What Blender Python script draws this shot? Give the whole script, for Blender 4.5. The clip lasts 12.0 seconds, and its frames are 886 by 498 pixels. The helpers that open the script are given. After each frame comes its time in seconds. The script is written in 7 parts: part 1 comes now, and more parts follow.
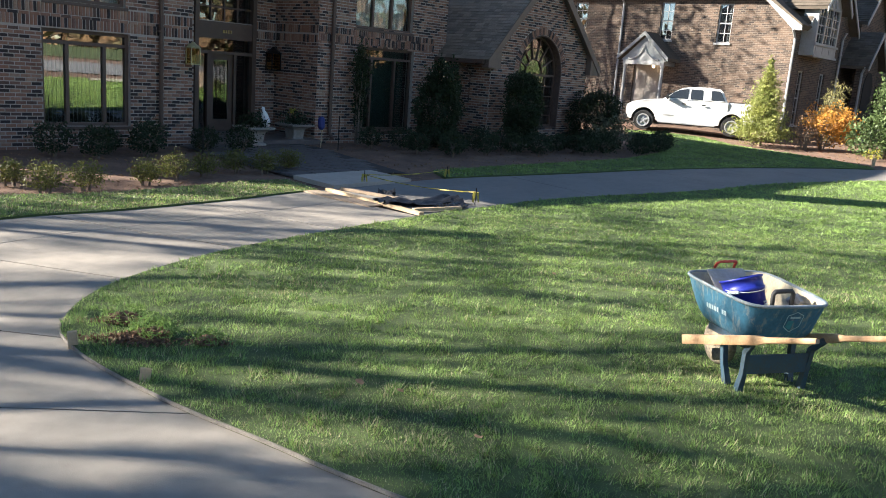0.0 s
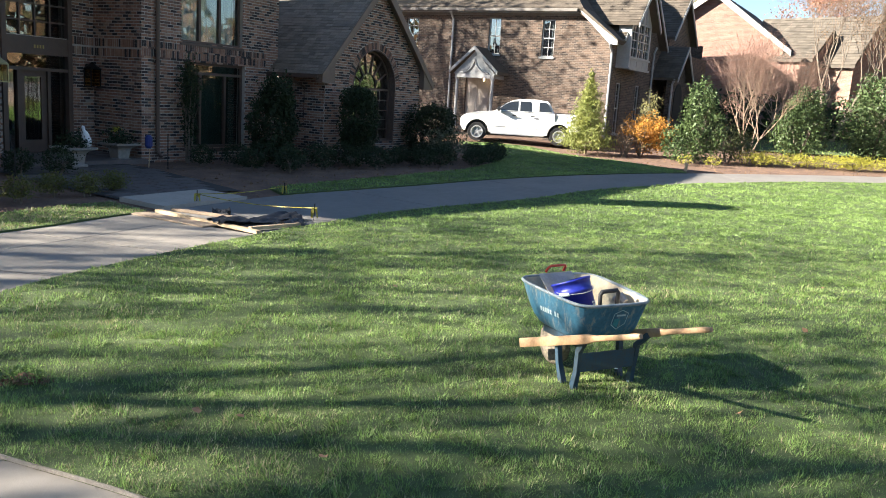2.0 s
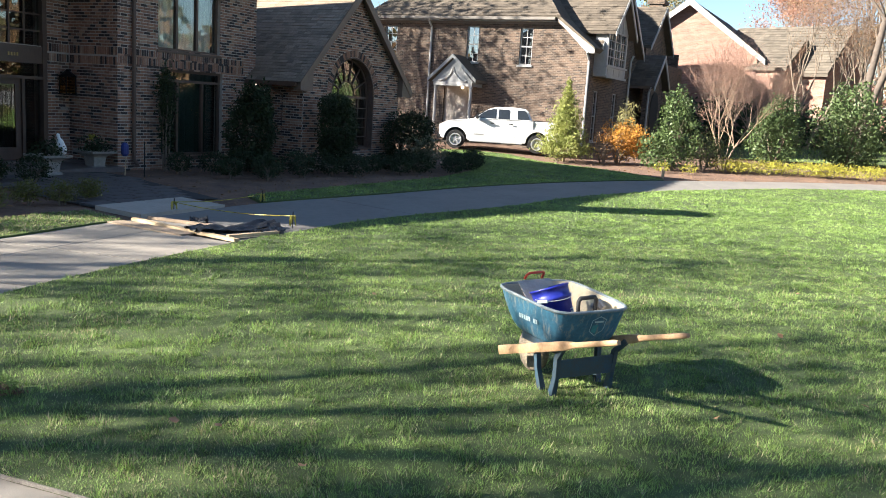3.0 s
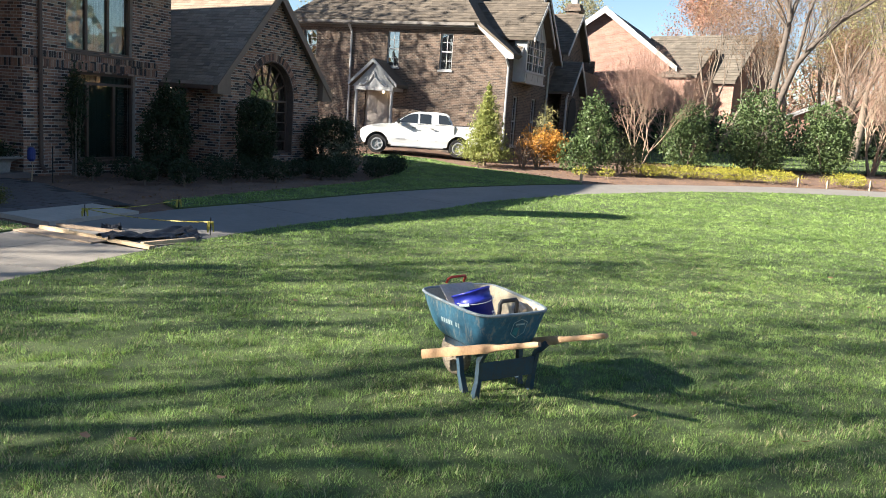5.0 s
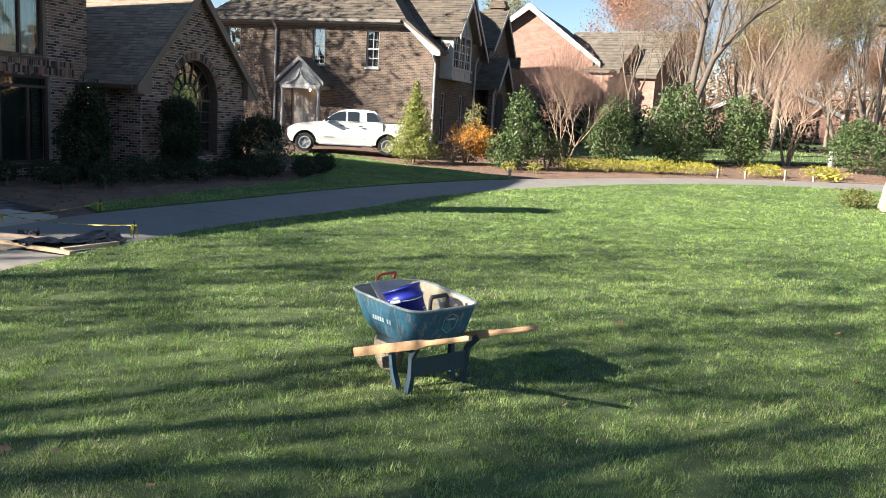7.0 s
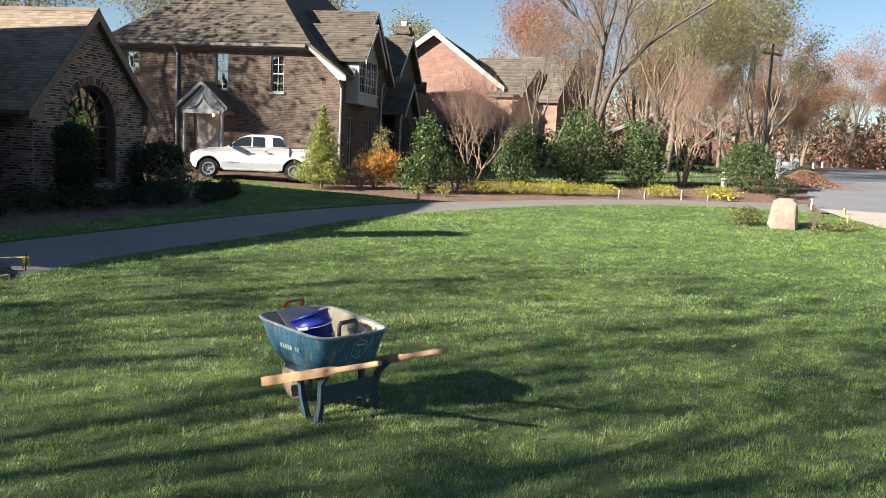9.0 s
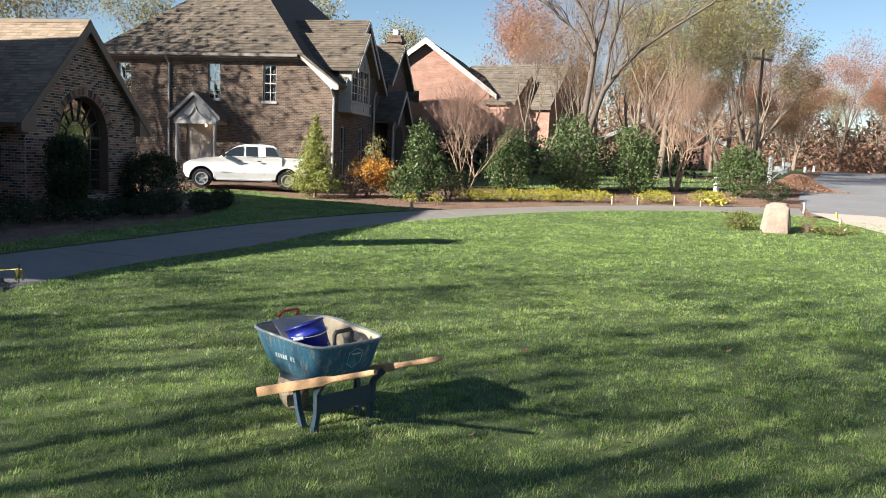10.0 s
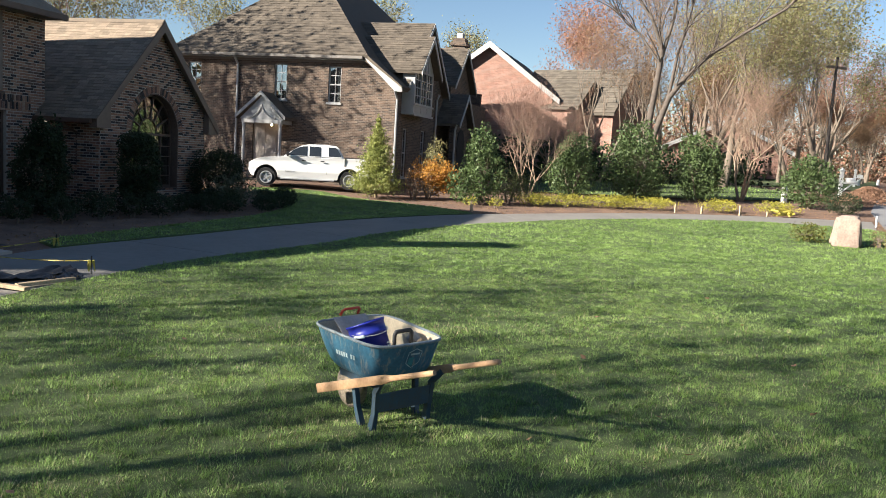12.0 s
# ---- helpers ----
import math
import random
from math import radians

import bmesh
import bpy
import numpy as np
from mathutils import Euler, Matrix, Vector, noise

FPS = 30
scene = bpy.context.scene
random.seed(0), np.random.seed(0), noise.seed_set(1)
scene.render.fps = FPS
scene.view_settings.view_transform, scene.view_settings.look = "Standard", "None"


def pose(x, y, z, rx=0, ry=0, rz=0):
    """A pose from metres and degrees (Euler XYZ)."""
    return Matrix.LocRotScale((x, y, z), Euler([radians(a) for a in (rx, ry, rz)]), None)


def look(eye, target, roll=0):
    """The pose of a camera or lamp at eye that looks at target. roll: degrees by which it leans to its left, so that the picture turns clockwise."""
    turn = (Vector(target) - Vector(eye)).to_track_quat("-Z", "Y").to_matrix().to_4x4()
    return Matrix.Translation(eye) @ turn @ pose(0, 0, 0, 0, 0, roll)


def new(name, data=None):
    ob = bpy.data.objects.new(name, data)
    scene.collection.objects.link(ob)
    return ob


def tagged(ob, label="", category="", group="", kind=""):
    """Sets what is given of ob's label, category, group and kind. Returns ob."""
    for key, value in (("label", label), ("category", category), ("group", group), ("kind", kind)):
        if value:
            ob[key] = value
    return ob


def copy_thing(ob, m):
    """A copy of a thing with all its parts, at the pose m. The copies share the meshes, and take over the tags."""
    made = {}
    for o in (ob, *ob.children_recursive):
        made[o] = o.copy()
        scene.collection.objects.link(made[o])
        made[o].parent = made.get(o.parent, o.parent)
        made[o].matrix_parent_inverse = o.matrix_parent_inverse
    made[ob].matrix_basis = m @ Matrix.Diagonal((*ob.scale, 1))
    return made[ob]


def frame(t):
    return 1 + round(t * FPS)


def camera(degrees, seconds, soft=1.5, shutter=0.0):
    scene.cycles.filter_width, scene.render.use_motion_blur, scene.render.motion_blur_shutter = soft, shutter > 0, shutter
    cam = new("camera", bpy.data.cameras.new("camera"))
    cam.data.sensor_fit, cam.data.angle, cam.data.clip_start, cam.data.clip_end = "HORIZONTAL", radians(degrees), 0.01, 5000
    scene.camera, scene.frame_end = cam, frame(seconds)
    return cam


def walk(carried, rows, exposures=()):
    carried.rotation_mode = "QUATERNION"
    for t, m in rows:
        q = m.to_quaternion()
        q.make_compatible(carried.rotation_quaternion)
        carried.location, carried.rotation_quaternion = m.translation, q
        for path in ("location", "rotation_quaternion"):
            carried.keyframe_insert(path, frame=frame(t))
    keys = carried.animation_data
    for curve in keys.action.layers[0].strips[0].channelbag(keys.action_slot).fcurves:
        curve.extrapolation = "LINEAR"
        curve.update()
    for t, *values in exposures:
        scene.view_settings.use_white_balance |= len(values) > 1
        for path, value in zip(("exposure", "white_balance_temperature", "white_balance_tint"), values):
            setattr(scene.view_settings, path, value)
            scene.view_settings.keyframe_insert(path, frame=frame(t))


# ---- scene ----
cam = camera(56.54, 12.0, soft=0.9)
# seconds, eye in metres, turn in degrees: held at arm's length by someone who turns on the spot
PATH = [
    (0, -0.064, 0.001, 2.094, 77.76, -4.25, 1.22),
    (0.5, -0.044, -0.008, 2.099, 78.42, -3.45, -3.35),
    (1, -0.030, -0.007, 2.103, 78.98, -3.34, -6.32),
    (1.5, -0.024, 0.005, 2.102, 79.33, -3.71, -8.61),
    (2, -0.016, 0.007, 2.100, 79.48, -3.66, -9.94),
    (2.5, -0.016, -0.002, 2.101, 79.86, -3.67, -10.63),
    (4.5, -0.004, 0.007, 2.101, 80.63, -3.84, -15.17),
    (5, -0.000, 0.006, 2.101, 80.77, -3.94, -16.80),
    (5.5, 0.000, 0.001, 2.100, 80.70, -4.00, -18.20),
    (6, 0.006, -0.001, 2.101, 80.65, -3.91, -19.23),
    (6.5, 0.011, -0.008, 2.102, 80.83, -3.59, -20.26),
    (7, 0.011, -0.026, 2.103, 80.87, -3.22, -21.70),
    (9, 0.026, -0.044, 2.110, 82.85, -2.82, -28.05),
    (9.5, 0.018, -0.056, 2.113, 83.33, -2.54, -28.28),
    (10, 0.021, -0.044, 2.111, 83.41, -2.26, -28.54),
    (10.5, 0.030, -0.033, 2.110, 83.34, -2.19, -28.87),
    (11, 0.023, -0.044, 2.110, 83.46, -2.36, -29.17),
    (11.5, 0.024, -0.052, 2.113, 83.74, -2.77, -28.43),
    (12, -0.018, -0.048, 2.108, 83.43, -3.47, -24.37),
]
walk(cam, [(t, pose(*p)) for t, *p in PATH], [(0, 2.38), (2.5, 2.38), (4.5, 2.24), (5.5, 2.1), (7, 2.08), (9, 1.68), (10.5, 1.74), (12, 1.72)])

# ---- light: low late-autumn sun from behind the near house, clear sky ----
SUN_AZ, SUN_EL = radians(-91), radians(24.3)
to_sun = Vector((math.sin(SUN_AZ) * math.cos(SUN_EL), math.cos(SUN_AZ) * math.cos(SUN_EL), math.sin(SUN_EL)))
world = bpy.data.worlds.new("sky")
scene.world = world
world.use_nodes = True
_n = world.node_tree.nodes
_sky = _n.new("ShaderNodeTexSky")
_sky.sky_type, _sky.sun_disc = "NISHITA", False
_sky.sun_elevation, _sky.sun_rotation = SUN_EL, SUN_AZ
_sky.dust_density, _sky.air_density, _sky.ozone_density, _sky.altitude = 0.1, 1.0, 2.5, 600
_n["Background"].inputs["Strength"].default_value = 0.042
world.node_tree.links.new(_sky.outputs[0], _n["Background"].inputs[0])
sun = new("sun", bpy.data.lights.new("sun", "SUN"))
sun.data.energy, sun.data.angle, sun.data.color = 5.0, radians(0.55), (1.0, 0.93, 0.82)
sun.matrix_world = look(to_sun * 100, (0, 0, 0))


# ---- small building kit ----
def mat(name, color, rough=0.8, metal=0.0, color2=None, scale=8.0, bump=0.0, bscale=None, spec=0.5, island=0.0, detail=4.0):
    """A procedural surface: two colours mixed by noise at two scales, bump, and a shift of tone from piece to piece."""
    m = bpy.data.materials.new(name)
    m.use_nodes = True
    nt = m.node_tree
    N, L = nt.nodes, nt.links
    b = N["Principled BSDF"]
    b.inputs["Roughness"].default_value, b.inputs["Metallic"].default_value = rough, metal
    b.inputs["Specular IOR Level"].default_value = spec
    co = N.new("ShaderNodeTexCoord")
    n1, n2 = N.new("ShaderNodeTexNoise"), N.new("ShaderNodeTexNoise")
    n1.inputs["Scale"].default_value, n2.inputs["Scale"].default_value = scale, scale * 7.3
    n1.inputs["Detail"].default_value = n2.inputs["Detail"].default_value = detail
    mx = N.new("ShaderNodeMath")
    mx.operation = "MULTIPLY_ADD"
    mx.inputs[1].default_value = 0.45
    ad = N.new("ShaderNodeMath")
    ad.operation = "MULTIPLY"
    ad.inputs[1].default_value = 0.55
    L.new(co.outputs["Object"], n1.inputs["Vector"])
    L.new(co.outputs["Object"], n2.inputs["Vector"])
    L.new(n1.outputs["Fac"], ad.inputs[0])
    L.new(n2.outputs["Fac"], mx.inputs[0])
    L.new(ad.outputs[0], mx.inputs[2])
    ramp = N.new("ShaderNodeValToRGB")
    c2 = color2 or tuple(c * 0.7 for c in color)
    ramp.color_ramp.elements[0].position, ramp.color_ramp.elements[1].position = 0.36, 0.64
    ramp.color_ramp.elements[0].color, ramp.color_ramp.elements[1].color = (*c2, 1), (*color, 1)
    L.new(mx.outputs[0], ramp.inputs[0])
    out = ramp.outputs[0]
    if island:
        g = N.new("ShaderNodeNewGeometry")
        o = N.new("ShaderNodeObjectInfo")
        s = N.new("ShaderNodeMath")
        s.operation = "ADD"
        L.new(g.outputs["Random Per Island"], s.inputs[0])
        L.new(o.outputs["Random"], s.inputs[1])
        fr = N.new("ShaderNodeMath")
        fr.operation = "FRACT"
        L.new(s.outputs[0], fr.inputs[0])
        mr = N.new("ShaderNodeMapRange")
        mr.inputs["To Min"].default_value, mr.inputs["To Max"].default_value = 1 - island, 1 + island
        L.new(fr.outputs[0], mr.inputs["Value"])
        hsv = N.new("ShaderNodeHueSaturation")
        L.new(out, hsv.inputs["Color"])
        L.new(mr.outputs[0], hsv.inputs["Value"])
        out = hsv.outputs[0]
    L.new(out, b.inputs["Base Color"])
    if bump:
        bp = N.new("ShaderNodeBump")
        bp.inputs["Strength"].default_value, bp.inputs["Distance"].default_value = bump, 0.02
        n3 = N.new("ShaderNodeTexNoise")
        n3.inputs["Scale"].default_value, n3.inputs["Detail"].default_value = bscale or scale * 10, 5
        L.new(co.outputs["Object"], n3.inputs["Vector"])
        L.new(n3.outputs["Fac"], bp.inputs["Height"])
        L.new(bp.outputs[0], b.inputs["Normal"])
    return m


def mesh_of(name, bm, material, smooth=False):
    me = bpy.data.meshes.new(name)
    bm.to_mesh(me)
    bm.free()
    if smooth:
        me.polygons.foreach_set("use_smooth", [True] * len(me.polygons))
    for m in material if isinstance(material, (list, tuple)) else (material,):
        me.materials.append(m)
    return me


def part(name, bm, material, parent=None, label="", smooth=False, kind=""):
    ob = new(name, mesh_of(name, bm, material, smooth))
    if parent is not None:
        ob.parent = parent
    return tagged(ob, label, kind=kind)


def raw(name, verts, faces, material, parent=None, label="", kind="", smooth=False):
    me = bpy.data.meshes.new(name)
    me.from_pydata(verts, [], faces)
    if smooth:
        me.polygons.foreach_set("use_smooth", [True] * len(me.polygons))
    me.materials.append(material)
    ob = new(name, me)
    if parent is not None:
        ob.parent = parent
    return tagged(ob, label, kind=kind)


def thing(name, m, label, category, group="", kind=""):
    e = new(name)
    e.matrix_world = m
    e.empty_display_size = 0.2
    return tagged(e, label, category, group, kind)


def B(*boxes, bevel=0.0):
    """A bmesh of boxes (x0, x1, y0, y1, z0, z1), their edges bevelled."""
    bm = bmesh.new()
    for x0, x1, y0, y1, z0, z1 in boxes:
        m = Matrix.LocRotScale(((x0 + x1) / 2, (y0 + y1) / 2, (z0 + z1) / 2), None, (abs(x1 - x0), abs(y1 - y0), abs(z1 - z0)))
        bmesh.ops.create_cube(bm, size=1, matrix=m)
    if bevel:
        bmesh.ops.bevel(bm, geom=bm.edges[:], offset=bevel, segments=2, affect="EDGES", clamp_overlap=True)
    return bm


def prism(profile, depth, axis="y", at=0.0, bevel=0.0):
    """A closed outline of 2D points pushed along an axis: 'y' takes (x, z), 'x' takes (y, z), 'z' takes (x, y)."""
    bm = bmesh.new()

    def place(a, b, d):
        return {"y": (a, d, b), "x": (d, a, b), "z": (a, b, d)}[axis]
    lo = [bm.verts.new(place(a, b, at)) for a, b in profile]
    hi = [bm.verts.new(place(a, b, at + depth)) for a, b in profile]
    n = len(profile)
    bm.faces.new(lo)
    bm.faces.new(hi[::-1])
    for i in range(n):
        bm.faces.new((lo[i], hi[i], hi[(i + 1) % n], lo[(i + 1) % n]))
    bmesh.ops.recalc_face_normals(bm, faces=bm.faces[:])
    if bevel:
        bmesh.ops.bevel(bm, geom=bm.edges[:], offset=bevel, segments=2, affect="EDGES", clamp_overlap=True)
    return bm


def tube(points, radii, sides=8, bm=None, cap=True):
    """A round bar along points; radii one number or one per point."""
    bm = bm or bmesh.new()
    pts = [Vector(p) for p in points]
    rr = radii if isinstance(radii, (list, tuple)) else [radii] * len(pts)
    rings = []
    for i, p in enumerate(pts):
        d = (pts[min(i + 1, len(pts) - 1)] - pts[max(i - 1, 0)]).normalized()
        a = d.orthogonal().normalized() if i == 0 else (rings[-1][1] - d * rings[-1][1].dot(d)).normalized()
        b = d.cross(a)
        rings.append(([bm.verts.new(p + (a * math.cos(k * 2 * math.pi / sides) + b * math.sin(k * 2 * math.pi / sides)) * rr[i]) for k in range(sides)], a))
    for (r0, _), (r1, _) in zip(rings, rings[1:]):
        for k in range(sides):
            bm.faces.new((r0[k], r0[(k + 1) % sides], r1[(k + 1) % sides], r1[k]))
    if cap:
        bm.faces.new(rings[0][0][::-1])
        bm.faces.new(rings[-1][0])
    return bm


def lathe(profile, sides=24, axis="z", closed=False):
    """A turned body from (radius, height) pairs."""
    bm = bmesh.new()
    rings = []
    for r, h in profile:
        ring = []
        for k in range(sides):
            a = 2 * math.pi * k / sides
            p = (r * math.cos(a), r * math.sin(a), h)
            ring.append(bm.verts.new(p if axis == "z" else (p[0], p[2], p[1])))
        rings.append(ring)
    pairs = list(zip(rings, rings[1:])) + ([(rings[-1], rings[0])] if closed else [])
    for r0, r1 in pairs:
        for k in range(sides):
            bm.faces.new((r0[k], r0[(k + 1) % sides], r1[(k + 1) % sides], r1[k]))
    if not closed:
        bm.faces.new(rings[0][::-1])
        bm.faces.new(rings[-1])
    bmesh.ops.recalc_face_normals(bm, faces=bm.faces[:])
    return bm


def join(*bms):
    """Several bmeshes as one."""
    out = bmesh.new()
    for b in bms:
        me = bpy.data.meshes.new("tmp")
        b.to_mesh(me)
        b.free()
        out.from_mesh(me)
        bpy.data.meshes.remove(me)
    return out


def moved(bm, m):
    bmesh.ops.transform(bm, matrix=m, verts=bm.verts[:])
    return bm


def rise(x, y):
    """Height of the ground: level near the eye, a gentle bank beyond the drive."""
    d = math.hypot(x, y)
    a = math.degrees(math.atan2(x, y))
    k = float(np.interp(a, [-10, 5, 14, 20, 50], [0.0, 0.02, 0.044, 0.031, 0.045]))
    return k * min(max(d - 27, 0), 25) + 0.222 * k * max(d - 52, 0)


def smooth_line(pts, n=8):
    """A Catmull-Rom line through 2D points."""
    P = [Vector((*p, 0)) for p in pts]
    P = [2 * P[0] - P[1]] + P + [2 * P[-1] - P[-2]]
    out = []
    for a, b, c, d in zip(P, P[1:], P[2:], P[3:]):
        for k in range(n):
            t = k / n
            out.append(0.5 * (2 * b + (c - a) * t + (2 * a - 5 * b + 4 * c - d) * t * t + (3 * b - a - 3 * c + d) * t ** 3))
    out.append(P[-2])
    return [(p.x, p.y) for p in out]


def inside(poly, x, y):
    c = False
    j = len(poly) - 1
    for i in range(len(poly)):
        (xi, yi), (xj, yj) = poly[i], poly[j]
        if (yi > y) != (yj > y) and x < (xj - xi) * (y - yi) / (yj - yi) + xi:
            c = not c
        j = i
    return c


def plate(outer, holes, depth, y0=0.0):
    """A wall of (x, z) outlines with holes right through it, from y0 to y0 + depth."""
    bm = bmesh.new()
    edges = []
    for loop in [outer] + list(holes):
        vs = [bm.verts.new((x, y0, z)) for x, z in loop]
        edges += [bm.edges.new((vs[i], vs[(i + 1) % len(vs)])) for i in range(len(vs))]
    bmesh.ops.triangle_fill(bm, use_beauty=True, use_dissolve=False, edges=edges)
    ext = bmesh.ops.extrude_face_region(bm, geom=bm.faces[:])
    for g in ext["geom"]:
        if isinstance(g, bmesh.types.BMVert):
            g.co.y += depth
    bmesh.ops.recalc_face_normals(bm, faces=bm.faces[:])
    return bm


def rect(x0, x1, z0, z1):
    return [(x0, z0), (x1, z0), (x1, z1), (x0, z1)]


def arch(cx, r, z0, spring, n=20):
    return [(cx - r, z0), (cx + r, z0)] + [(cx + r * math.cos(a), spring + r * math.sin(a)) for a in np.linspace(0, math.pi, n)]


def spans(outer, holes, z):
    """The stretches of a wall that are solid at height z."""
    cuts = []
    for loop in [outer] + list(holes):
        for (xa, za), (xb, zb) in zip(loop, loop[1:] + loop[:1]):
            if (za > z) != (zb > z):
                cuts.append(xa + (z - za) * (xb - xa) / (zb - za))
    cuts.sort()
    return list(zip(cuts[::2], cuts[1::2]))


def brick_cells(outer, holes, z0, z1, rng, course=0.075, length=0.205, joint=0.018):
    """Bricks in running bond: (x0, x1, z0, z1, proud)."""
    out = []
    for k in range(int((z1 - z0) / course)):
        za, zb = z0 + k * course + joint / 2, z0 + (k + 1) * course - joint / 2
        for a, b in spans(outer, holes, (za + zb) / 2):
            x = math.floor(a / length) * length + (length / 2 if k % 2 else 0) - length
            while x < b:
                xa, xb = max(x + joint / 2, a), min(x + length - joint / 2, b)
                if xb - xa > 0.04:
                    out.append((xa, xb, za + rng.uniform(-0.002, 0.002), zb + rng.uniform(-0.002, 0.002), rng.uniform(0.006, 0.014)))
                x += length
    return out


def soldier_cells(x0, x1, z0, z1, rng, course=0.075, joint=0.016):
    n = max(1, round((x1 - x0) / course))
    w = (x1 - x0) / n
    return [(x0 + i * w + joint / 2, x0 + (i + 1) * w - joint / 2, z0 + joint / 2, z1 - joint / 2, rng.uniform(0.006, 0.02)) for i in range(n)]


def brick_mesh(name, cells, material, parent, y0=0.0, label=""):
    """Many bricks standing proud of a wall's face, as one mesh."""
    V, F = [], []
    for xa, xb, za, zb, p in cells:
        b = len(V)
        c = 0.004
        V += [(xa, y0, za), (xb, y0, za), (xb, y0, zb), (xa, y0, zb), (xa + c, y0 - p, za + c), (xb - c, y0 - p, za + c), (xb - c, y0 - p, zb - c), (xa + c, y0 - p, zb - c)]
        F += [(b + 4, b + 5, b + 6, b + 7), (b, b + 1, b + 5, b + 4), (b + 1, b + 2, b + 6, b + 5), (b + 2, b + 3, b + 7, b + 6), (b + 3, b, b + 4, b + 7)]
    return raw(name, V, F, material, parent, label, "stuff")


def brick_piece(xa, xb, za, zb, p, material, parent, y0, cache):
    """One brick as an object of its own; alike bricks share their mesh."""
    w, h = round(xb - xa, 2), round(zb - za, 2)
    key = (w, h)
    if key not in cache:
        me = bpy.data.meshes.new("brick")
        c, d = 0.004, 0.012
        V = [(0, 0, 0), (w, 0, 0), (w, 0, h), (0, 0, h), (c, -d, c), (w - c, -d, c), (w - c, -d, h - c), (c, -d, h - c)]
        me.from_pydata(V, [], [(4, 5, 6, 7), (0, 1, 5, 4), (1, 2, 6, 5), (2, 3, 7, 6), (3, 0, 4, 7)])
        me.materials.append(material)
        cache[key] = me
    ob = new("brick", cache[key])
    ob.parent = parent
    ob.location = (xa, y0 - p + 0.012, za)
    return ob


def framed_window(parent, x0, x1, z0, z1, y, mullions=(), bars=(), glass=None, frame_m=None, w=0.07, depth=0.1, sill=True, name="window"):
    """A window as a part with its frame, sill and each pane under it; the bar is a cross piece below a transom light."""
    xm = [x0 + w / 2] + list(mullions) + [x1 - w / 2]
    top = bars[-1] if bars else z1 - w / 2
    cells = [(a + w / 2, b - w / 2, z0 + w, top - w / 2) for a, b in zip(xm, xm[1:])]
    if bars:
        cells.append((x0 + w, x1 - w, top + w / 2, z1 - w))
    win = part(name, plate(rect(x0, x1, z0, z1), [rect(*c) for c in cells], depth, y), frame_m, parent)
    if sill:
        part("sill", B((x0 - 0.05, x1 + 0.05, y - 0.14, y + 0.0, z0 - 0.07, z0 - 0.004), bevel=0.008), frame_m, win)
    for a, b, c, d in cells:
        p = part("pane", B((a - 0.01, b + 0.01, y + depth * 0.5, y + depth * 0.5 + 0.006, c - 0.01, d + 0.01)), glass, win)
        p.visible_shadow = False
    return win


def glass_mat(name, gloss=0.2, tint=(0.8, 0.85, 0.85)):
    m = bpy.data.materials.new(name)
    m.use_nodes = True
    N, L = m.node_tree.nodes, m.node_tree.links
    N.remove(N["Principled BSDF"])
    t, g, mx = N.new("ShaderNodeBsdfTransparent"), N.new("ShaderNodeBsdfGlossy"), N.new("ShaderNodeMixShader")
    t.inputs[0].default_value = (*tint, 1)
    g.inputs["Roughness"].default_value = 0.01
    mx.inputs[0].default_value = gloss
    L.new(t.outputs[0], mx.inputs[1])
    L.new(g.outputs[0], mx.inputs[2])
    L.new(mx.outputs[0], N["Material Output"].inputs[0])
    return m


def brick_mat(name, stops, rough=0.9):
    """Single bricks: each takes its own fired colour; speckle and soot on top."""
    m = mat(name, (1, 1, 1), rough, color2=(0.72, 0.70, 0.68), scale=9, bump=0.5, bscale=70)
    N, L = m.node_tree.nodes, m.node_tree.links
    g, o, s, fr = N.new("ShaderNodeNewGeometry"), N.new("ShaderNodeObjectInfo"), N.new("ShaderNodeMath"), N.new("ShaderNodeMath")
    s.operation, fr.operation = "ADD", "FRACT"
    L.new(g.outputs["Random Per Island"], s.inputs[0])
    L.new(o.outputs["Random"], s.inputs[1])
    L.new(s.outputs[0], fr.inputs[0])
    r = N.new("ShaderNodeValToRGB")
    r.color_ramp.interpolation = "CONSTANT"
    for i, (p, c) in enumerate(stops):
        e = r.color_ramp.elements[i] if i < 2 else r.color_ramp.elements.new(p)
        e.position, e.color = p, (*c, 1)
    L.new(fr.outputs[0], r.inputs[0])
    b = N["Principled BSDF"]
    old = b.inputs["Base Color"].links[0].from_socket
    mx = N.new("ShaderNodeMix")
    mx.data_type, mx.blend_type = "RGBA", "MULTIPLY"
    mx.inputs["Factor"].default_value = 1.0
    L.new(r.outputs[0], mx.inputs[6])
    L.new(old, mx.inputs[7])
    L.new(mx.outputs[2], b.inputs["Base Color"])
    return m


